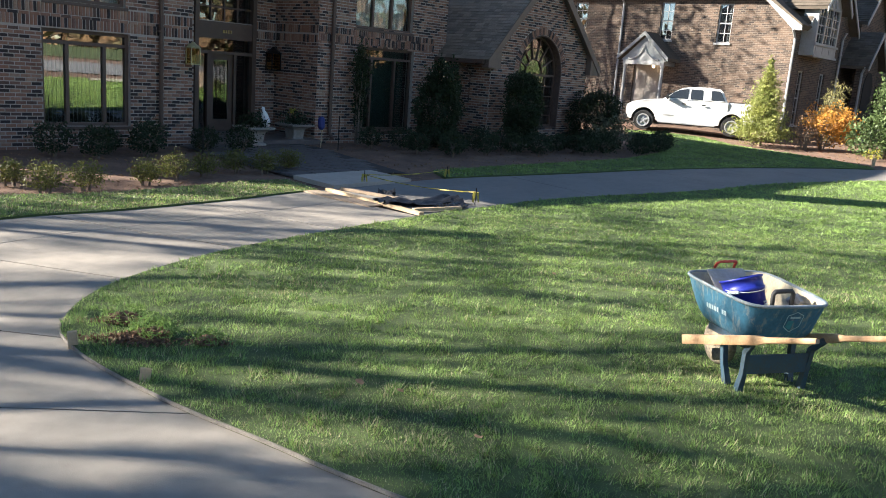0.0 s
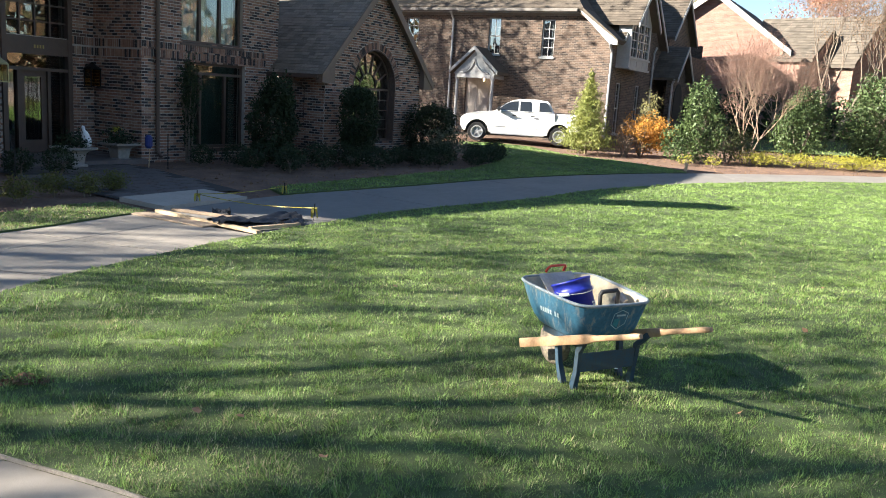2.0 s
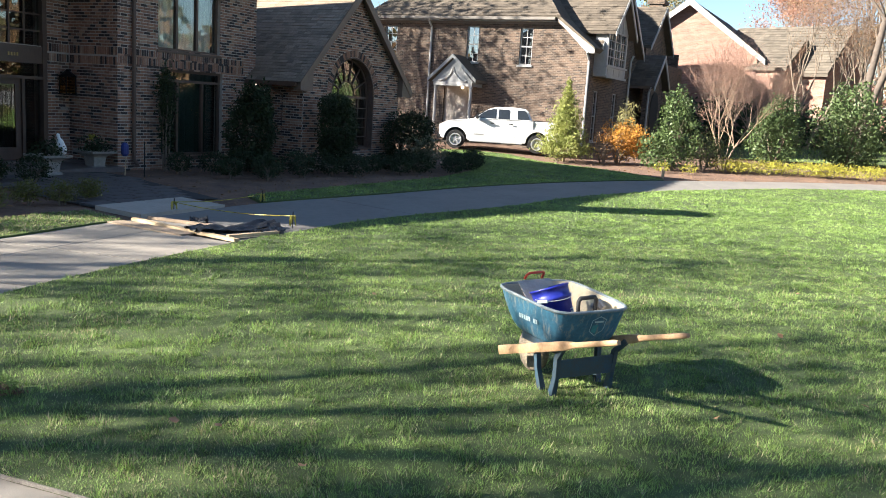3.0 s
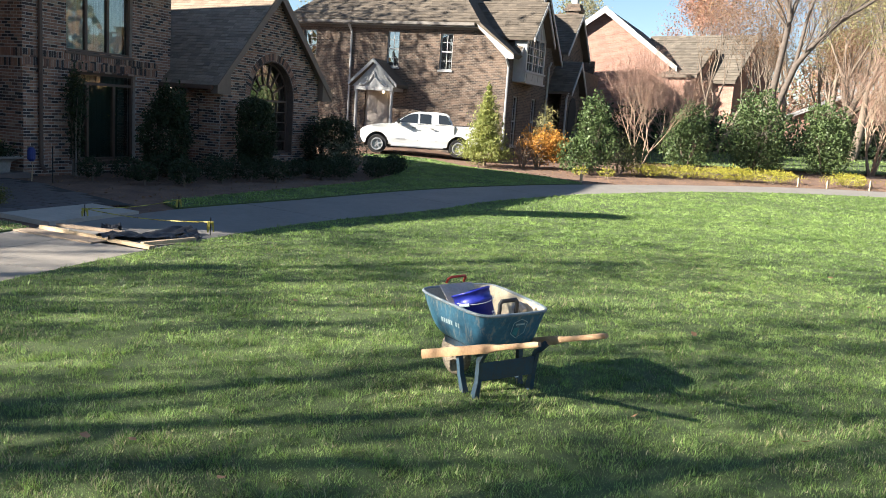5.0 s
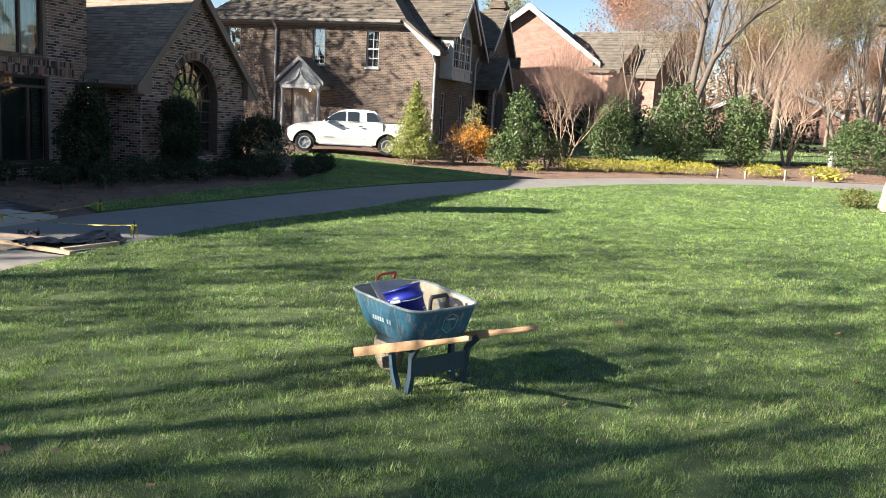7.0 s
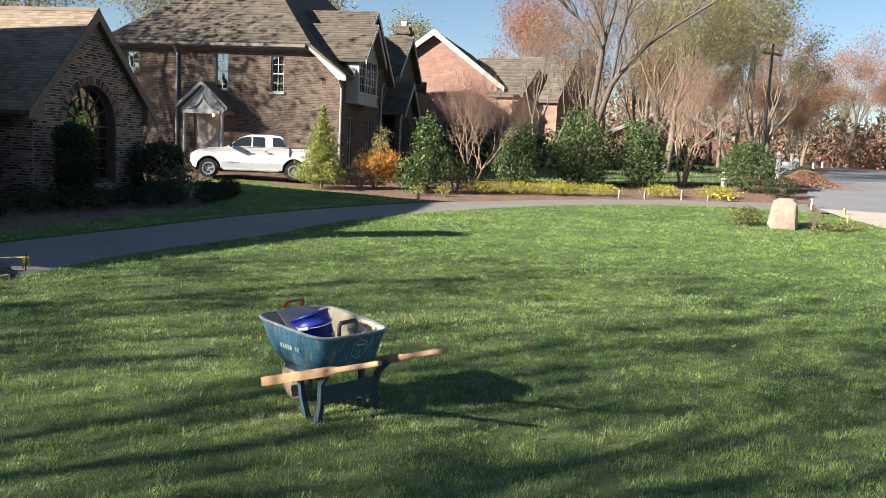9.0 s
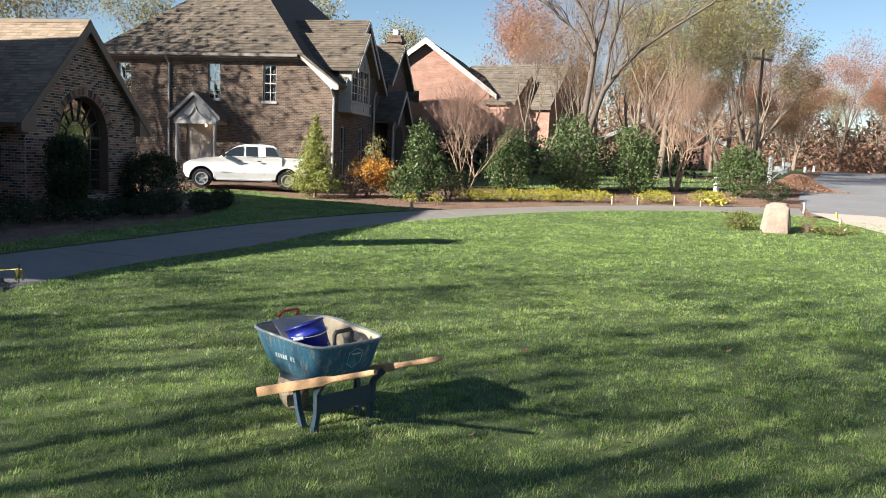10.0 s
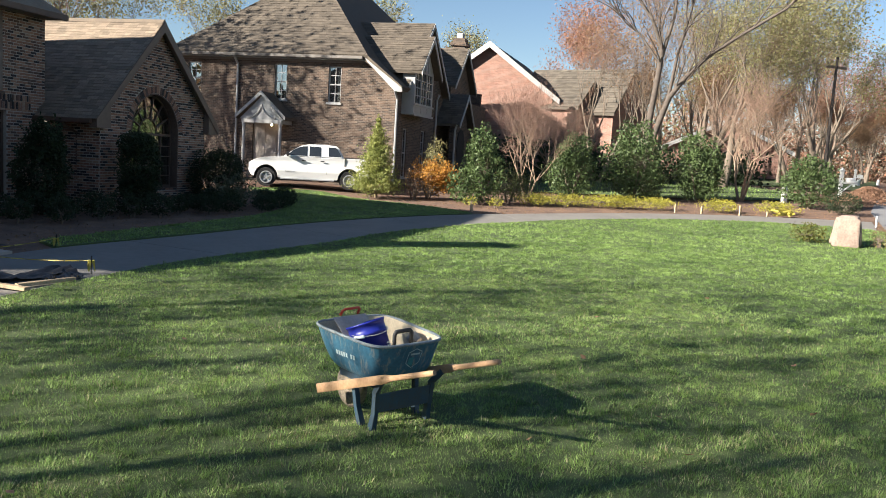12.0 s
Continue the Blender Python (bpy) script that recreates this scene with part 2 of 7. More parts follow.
def wall_brick_mat(name, c1, c2, mortar, course=0.075, rough=0.9):
    """Far brickwork, laid in real courses; the wall's own level axes carry the bond."""
    m = bpy.data.materials.new(name)
    m.use_nodes = True
    N, L = m.node_tree.nodes, m.node_tree.links
    b = N["Principled BSDF"]
    b.inputs["Roughness"].default_value = rough
    co, sp, ad, cb, br = N.new("ShaderNodeTexCoord"), N.new("ShaderNodeSeparateXYZ"), N.new("ShaderNodeMath"), N.new("ShaderNodeCombineXYZ"), N.new("ShaderNodeTexBrick")
    L.new(co.outputs["Object"], sp.inputs[0])
    L.new(sp.outputs[0], ad.inputs[0])
    L.new(sp.outputs[1], ad.inputs[1])
    L.new(ad.outputs[0], cb.inputs[0])
    L.new(sp.outputs[2], cb.inputs[1])
    L.new(cb.outputs[0], br.inputs["Vector"])
    br.inputs["Scale"].default_value = 1.0
    br.inputs["Brick Width"].default_value, br.inputs["Row Height"].default_value = course * 2.9, course
    br.inputs["Mortar Size"].default_value, br.inputs["Mortar Smooth"].default_value = 0.007, 0.2
    br.inputs["Color1"].default_value, br.inputs["Color2"].default_value, br.inputs["Mortar"].default_value = (*c1, 1), (*c2, 1), (*mortar, 1)
    br.inputs["Bias"].default_value = -0.1
    n = N.new("ShaderNodeTexNoise")
    n.inputs["Scale"].default_value, n.inputs["Detail"].default_value = 1.6, 8
    L.new(co.outputs["Object"], n.inputs["Vector"])
    mr = N.new("ShaderNodeMapRange")
    mr.inputs["To Min"].default_value, mr.inputs["To Max"].default_value = 0.65, 1.35
    L.new(n.outputs["Fac"], mr.inputs["Value"])
    hs = N.new("ShaderNodeHueSaturation")
    L.new(br.outputs["Color"], hs.inputs["Color"])
    L.new(mr.outputs[0], hs.inputs["Value"])
    L.new(hs.outputs[0], b.inputs["Base Color"])
    bp = N.new("ShaderNodeBump")
    bp.invert = True
    bp.inputs["Strength"].default_value, bp.inputs["Distance"].default_value = 0.6, 0.008
    L.new(br.outputs["Fac"], bp.inputs["Height"])
    L.new(bp.outputs[0], b.inputs["Normal"])
    return m


def shingle_rows(parent, a, b, c, d, material, rows, rng, width=0.3, name="shingles", lift=0.012):
    """Overlapping shingles on a roof face: a, b along the eave, d, c along the ridge above them."""
    A, Bv, C, D = Vector(a), Vector(b), Vector(c), Vector(d)
    nrm = (Bv - A).cross(D - A).normalized()
    if nrm.z < 0:
        nrm = -nrm
    V, F = [], []
    for i in range(rows):
        t0, t1 = i / rows, (i + 1.12) / rows
        l0, r0, l1, r1 = A.lerp(D, t0), Bv.lerp(C, t0), A.lerp(D, min(t1, 1)), Bv.lerp(C, min(t1, 1))
        n = max(1, int((r0 - l0).length / width))
        off = rng.uniform(0, 0.6)
        xs = [0.0] + [min(1, max(0, (k + off + rng.uniform(-0.2, 0.2)) / n)) for k in range(n)] + [1.0]
        for p, q in zip(xs, xs[1:]):
            if q - p < 1e-3:
                continue
            e = lift * rng.uniform(0.7, 1.5)
            k = len(V)
            lo, hi = l0.lerp(r0, p), l0.lerp(r0, q)
            V += [lo + nrm * e, hi + nrm * e, l1.lerp(r1, q) + nrm * 0.003, l1.lerp(r1, p) + nrm * 0.003, lo - nrm * 0.004, hi - nrm * 0.004]
            F += [(k, k + 1, k + 2, k + 3), (k + 4, k + 5, k + 1, k)]
    return raw(name, [tuple(x) for x in V], F, material, parent, "", "stuff")


# ---- materials ----
M_soil = mat("mulch", (0.215, 0.125, 0.08), 0.95, color2=(0.10, 0.06, 0.042), scale=1.5, bump=0.6, bscale=40)
M_lawn = mat("lawn_soil", (0.09, 0.125, 0.036), 0.95, color2=(0.045, 0.066, 0.022), scale=1.2, bump=0.5, bscale=60)
M_conc = mat("concrete", (0.295, 0.262, 0.222), 0.85, color2=(0.21, 0.188, 0.162), scale=0.9, bump=0.15, bscale=120)
M_pale = mat("pale_concrete", (0.46, 0.405, 0.335), 0.8, color2=(0.38, 0.335, 0.28), scale=2, bump=0.1, bscale=80)
M_asph = mat("asphalt", (0.16, 0.16, 0.165), 0.9, color2=(0.12, 0.12, 0.125), scale=0.4, bump=0.2, bscale=150)

# ---- ground ----
GR = (list(np.arange(-60, 61, 1.5)), list(np.arange(-30, 61, 1.5)))
xs = [-2500, -900, -300, -120] + GR[0] + [80, 120, 200, 400, 900, 2500]
ys = [-2500, -900, -300, -90] + GR[1] + [80, 120, 200, 400, 900, 2500]
v = [(x, y, rise(x, y) if max(abs(x), abs(y)) < 250 else 2.0) for y in ys for x in xs]
f = [(j * len(xs) + i, j * len(xs) + i + 1, (j + 1) * len(xs) + i + 1, (j + 1) * len(xs) + i) for j in range(len(ys) - 1) for i in range(len(xs) - 1)]
ground = raw("ground", [(x, y, z - 0.06) for x, y, z in v], f, M_soil, None, "brown pine-straw mulch and soil all around", "structure", True)

INNER = smooth_line([(9, -1.5), (5.5, 0.6), (2.6, 2.2), (-0.17, 3.76), (-1.0, 4.28), (-1.76, 4.76), (-2.6, 5.45), (-3.0, 6.1), (-3.05, 7.2), (-2.5, 8.75), (-1.43, 10.5), (-0.46, 11.92), (0.58, 13.25), (2.08, 14.94), (5.33, 17.66), (7.61, 20.0), (10.56, 22.2), (13.0, 23.6), (16.5, 24.5), (19.5, 24.6), (22, 24.2), (24, 23.4), (25.6, 22.2), (26.8, 20.5)])
OUTER = smooth_line([(-1, -9), (-6, -4), (-7.6, 2), (-6.6, 7.2), (-5.36, 9.59), (-4.42, 10.62), (-3.34, 12.06), (-2.57, 13.3), (-1.4, 14.9), (-0.19, 16.53), (2.59, 19.05), (5.5, 21.8), (9.0, 24.5), (11.5, 25.7), (14.2, 26.3), (17.5, 26.6), (20.6, 26.6), (23.0, 26.2), (25.4, 25.4), (27.0, 24.5), (28.3, 23.7), (29.5, 22.9)])


def sheet(name, outline, z, material, label, res=0.6, thick=0.0):
    """A flat piece of ground inside an outline, draped on the bank."""
    bm = bmesh.new()
    vs = [bm.verts.new((x, y, 0)) for x, y in outline]
    bm.faces.new(vs)
    x0, x1 = min(p[0] for p in outline), max(p[0] for p in outline)
    y0, y1 = min(p[1] for p in outline), max(p[1] for p in outline)
    for a in np.arange(math.floor(x0) + res, x1, res * 2):
        bmesh.ops.bisect_plane(bm, geom=bm.verts[:] + bm.edges[:] + bm.faces[:], plane_co=(a, 0, 0), plane_no=(1, 0, 0))
    for a in np.arange(math.floor(y0) + res, y1, res * 2):
        bmesh.ops.bisect_plane(bm, geom=bm.verts[:] + bm.edges[:] + bm.faces[:], plane_co=(0, a, 0), plane_no=(0, 1, 0))
    bmesh.ops.triangulate(bm, faces=bm.faces[:])
    for p in bm.verts:
        p.co.z = rise(p.co.x, p.co.y) + z
    bmesh.ops.recalc_face_normals(bm, faces=bm.faces[:])
    if bm.faces[0].normal.z < 0:
        bmesh.ops.reverse_faces(bm, faces=bm.faces[:])
    if thick:
        edge = [e for e in bm.edges if e.is_boundary]
        ext = bmesh.ops.extrude_edge_only(bm, edges=edge)
        for p in ext["geom"]:
            if isinstance(p, bmesh.types.BMVert):
                p.co.z -= thick
    return part(name, bm, material, None, label, kind="structure", smooth=False)


LAWN = INNER + [(27.0, 17), (26.2, 14), (27, 8), (20, -2)]
lawn = sheet("lawn", LAWN, 0.0, M_lawn, "green lawn island inside the curved drive", thick=0.08)
SIDE = smooth_line([(-8.9, 8.6), (-7.2, 10.0), (-6.18, 11.0), (-5.0, 11.9), (-3.85, 13.6), (-3.0, 14.55)])
OUT_A = [p for p in OUTER if p[0] < -2.2 and p[1] > 5]
strip = sheet("lawn", OUT_A + SIDE[::-1], -0.005, M_lawn, "narrow grass strip beside the drive", thick=0.08)
OUT_B = [p for p in OUTER if p[1] > 16.4 and p[0] < 13.3]
FAR_LAWN = OUT_B + [(13.2, 26.7), (12.6, 28.3), (11.8, 29.4), (10.2, 31.0), (9.6, 32.9), (6.8, 34.2), (6.6, 27.0), (4.8, 23.9), (2.9, 21.6), (1.3, 19.8), (-0.5, 17.6)]
far_lawn = sheet("lawn", FAR_LAWN, -0.005, M_lawn, "shaded grass between the drive and the house beds", thick=0.08)
BANK_LAWN = [(20, 36), (30, 31.5), (36, 31), (41, 40), (48, 58), (30, 52)]
sheet("lawn", BANK_LAWN, 0.02, M_lawn, "grass behind the shrub bed")
# out of view, added so that the near house's panes reflect green
sheet("lawn", [(47, 10), (52, 20), (80, 41), (110, 40), (110, -30), (46, -25)], 0.0, M_lawn, "unseen lawn sheet across the street, added for window reflections", res=3)
VERGE = [(52.5, 41.5), (60, 47), (80, 62), (110, 86), (104, 96), (70, 75), (55, 58), (47, 46)]
sheet("lawn", VERGE, 0.02, M_lawn, "grass verge along the street")
M_fresh = mat("fresh_concrete", (0.215, 0.20, 0.18), 0.8, color2=(0.17, 0.158, 0.142), scale=0.9, bump=0.12, bscale=90)
M_joint = mat("dark_joint", (0.05, 0.045, 0.04), 0.95, scale=5)
M_form = mat("form_board", (0.36, 0.27, 0.19), 0.85, color2=(0.24, 0.18, 0.13), scale=7, bump=0.3)


def resample(line, n):
    P = [Vector((*p, 0)) for p in line]
    acc = [0.0]
    for a, b in zip(P, P[1:]):
        acc.append(acc[-1] + (b - a).length)
    return [(float(np.interp(s, acc, [p.x for p in P])), float(np.interp(s, acc, [p.y for p in P]))) for s in np.linspace(0, acc[-1], n)]


DRIVE = OUTER + INNER[::-1]
drive = sheet("road", OUTER + INNER[::-1], -0.055, M_joint, "bed under the concrete drive")
in_old = [p for i, p in enumerate(INNER) if p[1] < 12.0 and p[0] < 9.1 and i < 110]
out_old = [p for p in OUTER if p[1] < 13.6]
ia, oa = resample(in_old, 85), resample(out_old, 85)


def slab(a, b, lo, hi, material, label=""):
    """One concrete bay between two columns of the drive, its edges a little rounded."""
    e = 0.012
    pts = []
    up = [Vector(a[k]).lerp(Vector(b[k]), lo) for k in range(len(a))]
    dn = [Vector(a[k]).lerp(Vector(b[k]), hi) for k in range(len(a))]
    def pull(l, m):
        return [p + (q - p).normalized() * e if (q - p).length > e else p for p, q in zip(l, m)]
    u, d = pull(up, dn), pull(dn, up)
    u[0], u[-1] = u[0] + (u[1] - u[0]).normalized() * e, u[-1] + (u[-2] - u[-1]).normalized() * e
    d[0], d[-1] = d[0] + (d[1] - d[0]).normalized() * e, d[-1] + (d[-2] - d[-1]).normalized() * e
    V, F = [], []
    n = len(u)
    for z, s in ((-0.028, 0.0), (-0.036, -0.008), (-0.12, -0.008)):
        for p, q in zip(u, d):
            w = (q - p).normalized() * s
            V += [(*(p + w), rise(*p) + z), (*(q - w), rise(*q) + z)]
    for k in range(n - 1):
        F.append((2 * k, 2 * k + 1, 2 * k + 3, 2 * k + 2))
        for r in (0, 2 * n):
            F += [(r + 2 * k, r + 2 * k + 2, r + 2 * n + 2 * k + 2, r + 2 * n + 2 * k), (r + 2 * k + 1, r + 2 * n + 2 * k + 1, r + 2 * n + 2 * k + 3, r + 2 * k + 3)]
    for r in (0, 2 * n):
        F += [(r, r + 2 * n, r + 2 * n + 1, r + 1), (r + 2 * n - 2, r + 2 * n - 1, r + 4 * n - 1, r + 4 * n - 2)]
    ob = raw("slab", V, F, material, drive)
    return ob


for k in range(0, 84, 7):
    slab(ia[k:k + 8], oa[k:k + 8], 0.0, 0.62, M_conc)
    slab(ia[k:k + 8], oa[k:k + 8], 0.62, 1.0, M_conc)
in_new = [p for i, p in enumerate(INNER) if p[1] >= 12.0 and i > 80]
out_new = [p for p in OUTER if p[1] >= 13.6 and p[0] > -2.6]
ia, oa = resample(in_new, 57), resample(out_new, 57)
for k in range(0, 56, 8):
    slab(ia[k:k + 9], oa[k:k + 9], 0.0, 1.0, M_fresh)
path = tagged(raw("path_slab", [(x, y, z) for z in (0.02, -0.08) for x, y in ((-2.98, 15.0), (-2.1, 14.1), (-0.85, 15.7), (-1.73, 16.6))], [(0, 1, 2, 3), (0, 4, 5, 1), (1, 5, 6, 2), (2, 6, 7, 3), (3, 7, 4, 0)], M_pale), "pale concrete walk slab at the drive's edge", "slab", kind="structure")
M_slate = mat("slate_walk", (0.13, 0.11, 0.10), 0.7, color2=(0.085, 0.075, 0.07), scale=2.5, bump=0.25)
walk_base = sheet("pavement", [(-3.0, 15.05), (-1.72, 16.65), (-1.0, 16.9), (-3.3, 20.5), (-4.4, 21.6), (-6.6, 19.2), (-5.4, 17.6)], -0.03, M_joint, "dark slate walk up to the porch")
M_street = mat("street", (0.21, 0.21, 0.215), 0.9, color2=(0.165, 0.165, 0.17), scale=0.35, bump=0.2, bscale=60)
street = sheet("street", [(27.3, 20.6), (32.8, 25.6), (40, 31), (52, 39.8), (66, 49.6), (93, 69.5), (98, 60), (78, 44), (50, 22), (42, 10), (40, -20), (30, -20), (31, 5), (30, 15)], 0.0, M_street, "grey asphalt street with tree shadows", res=3)
apron = sheet("apron", [(24.9, 16.0), (26.6, 19.2), (28.1, 21.3), (29.6, 19.6), (28.2, 14.5), (27, 9), (25.4, 9)], 0.02, M_pale, "pale concrete apron at the street")
edging = part("edging", tube([(x, y, -0.012) for x, y in INNER if x < 3.2 and y < 6.6 and y > 1.8], 0.016, 4), mat("weathered_edging", (0.30, 0.265, 0.23), 0.9, color2=(0.16, 0.14, 0.12), scale=14, bump=0.5), None, "weathered bender-board edging along the lawn", kind="structure")
# ---- the near house: brick, in its own shade ----
rng = random.Random(11)
M_mortar = mat("mortar", (0.47, 0.405, 0.345), 0.95, color2=(0.36, 0.31, 0.265), scale=6, bump=0.3)
M_brickA = brick_mat("tumbled_brick", [(0, (0.32, 0.168, 0.112)), (0.2, (0.375, 0.22, 0.152)), (0.32, (0.235, 0.13, 0.095)), (0.43, (0.39, 0.26, 0.19)), (0.5, (0.31, 0.168, 0.118)), (0.62, (0.05, 0.038, 0.036)), (0.86, (0.14, 0.086, 0.067))])
M_trim = mat("brown_trim", (0.115, 0.072, 0.05), 0.55, color2=(0.085, 0.052, 0.038), scale=5, bump=0.1)
M_fascia = mat("tan_fascia", (0.19, 0.135, 0.10), 0.6, color2=(0.15, 0.105, 0.08), scale=3)
M_glass = glass_mat("house_glass", 0.26)
M_glass2 = glass_mat("upper_glass", 0.10)
# near-black colour standing in for the darkness of unlit interiors
M_unlit = mat("painted_unlit_dark", (0.03, 0.027, 0.025), 0.9, scale=2)
M_curtain = mat("sheer_curtain", (0.75, 0.77, 0.70), 0.9, color2=(0.5, 0.56, 0.52), scale=5)
M_greencurtain = mat("green_curtain", (0.045, 0.075, 0.055), 0.9, scale=5)
M_blind = mat("blind", (0.22, 0.25, 0.22), 0.7, scale=4)
M_shingle = mat("weathered_shingle", (0.255, 0.198, 0.143), 0.95, color2=(0.185, 0.145, 0.108), scale=2.5, bump=0.5, bscale=140, island=0.25)
M_porch = mat("slate_paving", (0.15, 0.12, 0.105), 0.75, color2=(0.10, 0.085, 0.08), scale=3, bump=0.2)
M_iron = mat("dark_iron", (0.02, 0.018, 0.017), 0.5, metal=0.6, scale=10)
M_brass = mat("brass", (0.42, 0.30, 0.13), 0.5, metal=0.9, scale=10)
M_stoneurn = mat("cast_stone", (0.34, 0.31, 0.27), 0.9, scale=12, bump=0.3)

house = thing("house", pose(-3.69, 22.14, 0, 0, 0, 50), "two-storey tumbled-brick house with steep roofs, in its own shade", "house")
EAVE = 5.25
W1, W1U = rect(-7.26, -5.40, 0.40, 2.34), rect(-7.2, -5.5, 2.88, 5.0)
W3, W3U = rect(1.2, 3.45, 0.28, 2.57), rect(1.08, 3.32, 3.05, 5.1)
PIER = -0.2
left_outer, right_outer = rect(-11, -3.9, -0.1, EAVE), rect(PIER, 4.82, -0.1, EAVE)
wall_l = part("wall", plate(left_outer, [W1, W1U], 0.3), M_mortar, house, "weathered mortar of the left front wall")
wall_r = part("wall", plate(right_outer, [W3, W3U], 0.3), M_mortar, house)
wall_e = part("wall", plate(rect(-3.9, PIER, -0.1, EAVE), [rect(-2.68, -0.9, 0.02, 2.85), rect(-2.68, -0.9, 2.85, 4.9)][:1] + [rect(-2.6, -0.95, 2.9, 4.6)], 0.25, 1.8), M_mortar, house)
ret_r = part("wall", B((PIER, PIER + 0.3, 0.3, 1.8, -0.1, EAVE)), M_mortar, house)
part("wall", B((-4.2, -3.9, 0.3, 1.8, -0.1, EAVE)), M_mortar, house)
for b in ((-11, 4.82, 9.0, 9.3, -0.1, EAVE), (-11.0, -10.7, 0.3, 9.0, -0.1, EAVE), (4.52, 4.82, 0.3, 9, -0.1, EAVE)):
    part("wall", B(b), M_mortar, house)
# added inner screens and floors, coloured near-black as room darkness behind the glass
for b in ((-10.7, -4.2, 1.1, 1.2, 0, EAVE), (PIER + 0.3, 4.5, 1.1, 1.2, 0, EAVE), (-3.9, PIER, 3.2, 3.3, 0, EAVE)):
    part("unlit_room_screen", B(b), M_unlit, house)
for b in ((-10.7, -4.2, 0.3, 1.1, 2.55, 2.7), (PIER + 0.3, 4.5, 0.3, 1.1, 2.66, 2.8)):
    part("unlit_floor_screen", B(b), M_unlit, house)
# steep main roof over the front range
MR = [(-11.2, -0.55, EAVE + 0.04), (4.98, -0.55, EAVE + 0.04), (4.98, 9.6, EAVE + 0.04), (-11.2, 9.6, EAVE + 0.04), (-11.2, 4.5, 9.2), (0.9, 4.5, 9.2)]
raw("roof", MR + [(x, y, z - 0.16) for x, y, z in MR[:4]], [(0, 1, 5, 4), (1, 2, 5), (2, 3, 4, 5), (3, 0, 4), (6, 7, 1, 0), (7, 8, 2, 1), (8, 9, 3, 2), (9, 6, 0, 3), (9, 8, 7, 6)], M_shingle, house, "brown shingled hipped main roof")
part("gutter", B((-11.2, 4.98, -0.66, -0.55, EAVE - 0.14, EAVE + 0.02), bevel=0.02), M_trim, house, "brown gutter")
part("chimney", B((-11.0, -10.1, 4.2, 5.0, 5.0, 10.7), bevel=0.02), M_mortar, house, "tall brick chimney")

# joined brickwork and bands of upright bricks
SOLD_L = [(-8.6, -3.9, 2.36, 2.57), (-8.6, -3.9, 2.62, 2.83)]
SOLD_R = [(PIER, 4.3, 2.60, 2.81), (PIER, 4.3, 2.83, 3.0)]
cells_l = brick_cells(left_outer, [W1, W1U] + [rect(a, b, c, d) for a, b, c, d in SOLD_L], -0.075, EAVE, rng)
cells_r = brick_cells(right_outer, [W3, W3U] + [rect(a, b, c, d) for a, b, c, d in SOLD_R], -0.075, EAVE, rng)
cells_l = [c for c in cells_l if c[0] > -9.5]
near_cells = [c for c in cells_l if -5.4 < c[0] < -3.95 and c[2] < 1.95][:300]
rest = set(near_cells)
brick_mesh("brickwork", [c for c in cells_l if c not in rest] + [q for s in SOLD_L for q in soldier_cells(*s, rng)], M_brickA, wall_l)
brick_mesh("brickwork", cells_r + [q for s in SOLD_R for q in soldier_cells(*s, rng)], M_brickA, wall_r)
E_OPEN = [rect(-2.72, -0.86, 0.0, 4.7)]
brick_mesh("brickwork", brick_cells(rect(-3.9, PIER, 0, EAVE), E_OPEN + [rect(-0.86, PIER, 2.55, 3.0)], 0, EAVE, rng) + soldier_cells(-0.84, PIER, 2.55, 2.76, rng) + soldier_cells(-0.84, PIER, 2.79, 3.0, rng), M_brickA, wall_e, 1.8)
ob = brick_mesh("brickwork", brick_cells(rect(0.0, 1.8, 0, EAVE), [rect(0, 1.8, 2.55, 3.0)], 0, EAVE, rng) + soldier_cells(0.05, 1.8, 2.55, 2.76, rng) + soldier_cells(0.05, 1.8, 2.79, 3.0, rng), M_brickA, ret_r)
ob.matrix_local = Matrix.Translation((PIER, 1.8, 0)) @ Matrix.Rotation(radians(-90), 4, "Z")

# the gabled wing with the tall arched window
GY = -1.77
arch_loop = arch(7.44, 1.2, 0.5, 2.2)
g_outer = [(4.9, -0.1), (10.15, -0.1), (10.15, 2.85), (7.47, 5.36), (4.9, 2.72)]
wall_g = part("gable_wall", plate(g_outer, [arch_loop], 0.34, GY), M_mortar, house)
side_g = part("wall", B((4.9, 5.2, GY + 0.34, 0.0, -0.1, 2.6)), M_mortar, house)
for b in ((9.85, 10.15, GY + 0.34, 7, -0.1, 2.8), (5.3, 10.05, 6.7, 7.0, -0.1, 2.8)):
    part("wall", B(b), M_mortar, house)
# added near-black screen: painted darkness behind the arched window
part("unlit_room_screen", prism([(5.3, 0), (10.05, 0), (10.05, 2.6), (7.47, 4.85), (5.3, 2.6)], 0.1, "y", -0.2), M_unlit, house)
RING = [(7.44 + 1.42 * math.cos(a), 2.2 + 1.42 * math.sin(a)) for a in np.linspace(0, math.pi, 24)]
ring_hole = [(7.44 - 1.2, 0.5), (7.44 + 1.2, 0.5)] + [(7.44 + 1.2, 2.2)] + RING + [(7.44 - 1.2, 2.2)]
brick_mesh("brickwork", brick_cells(g_outer, [ring_hole], 0.0, 5.3, rng), M_brickA, wall_g, GY)
V, F = [], []
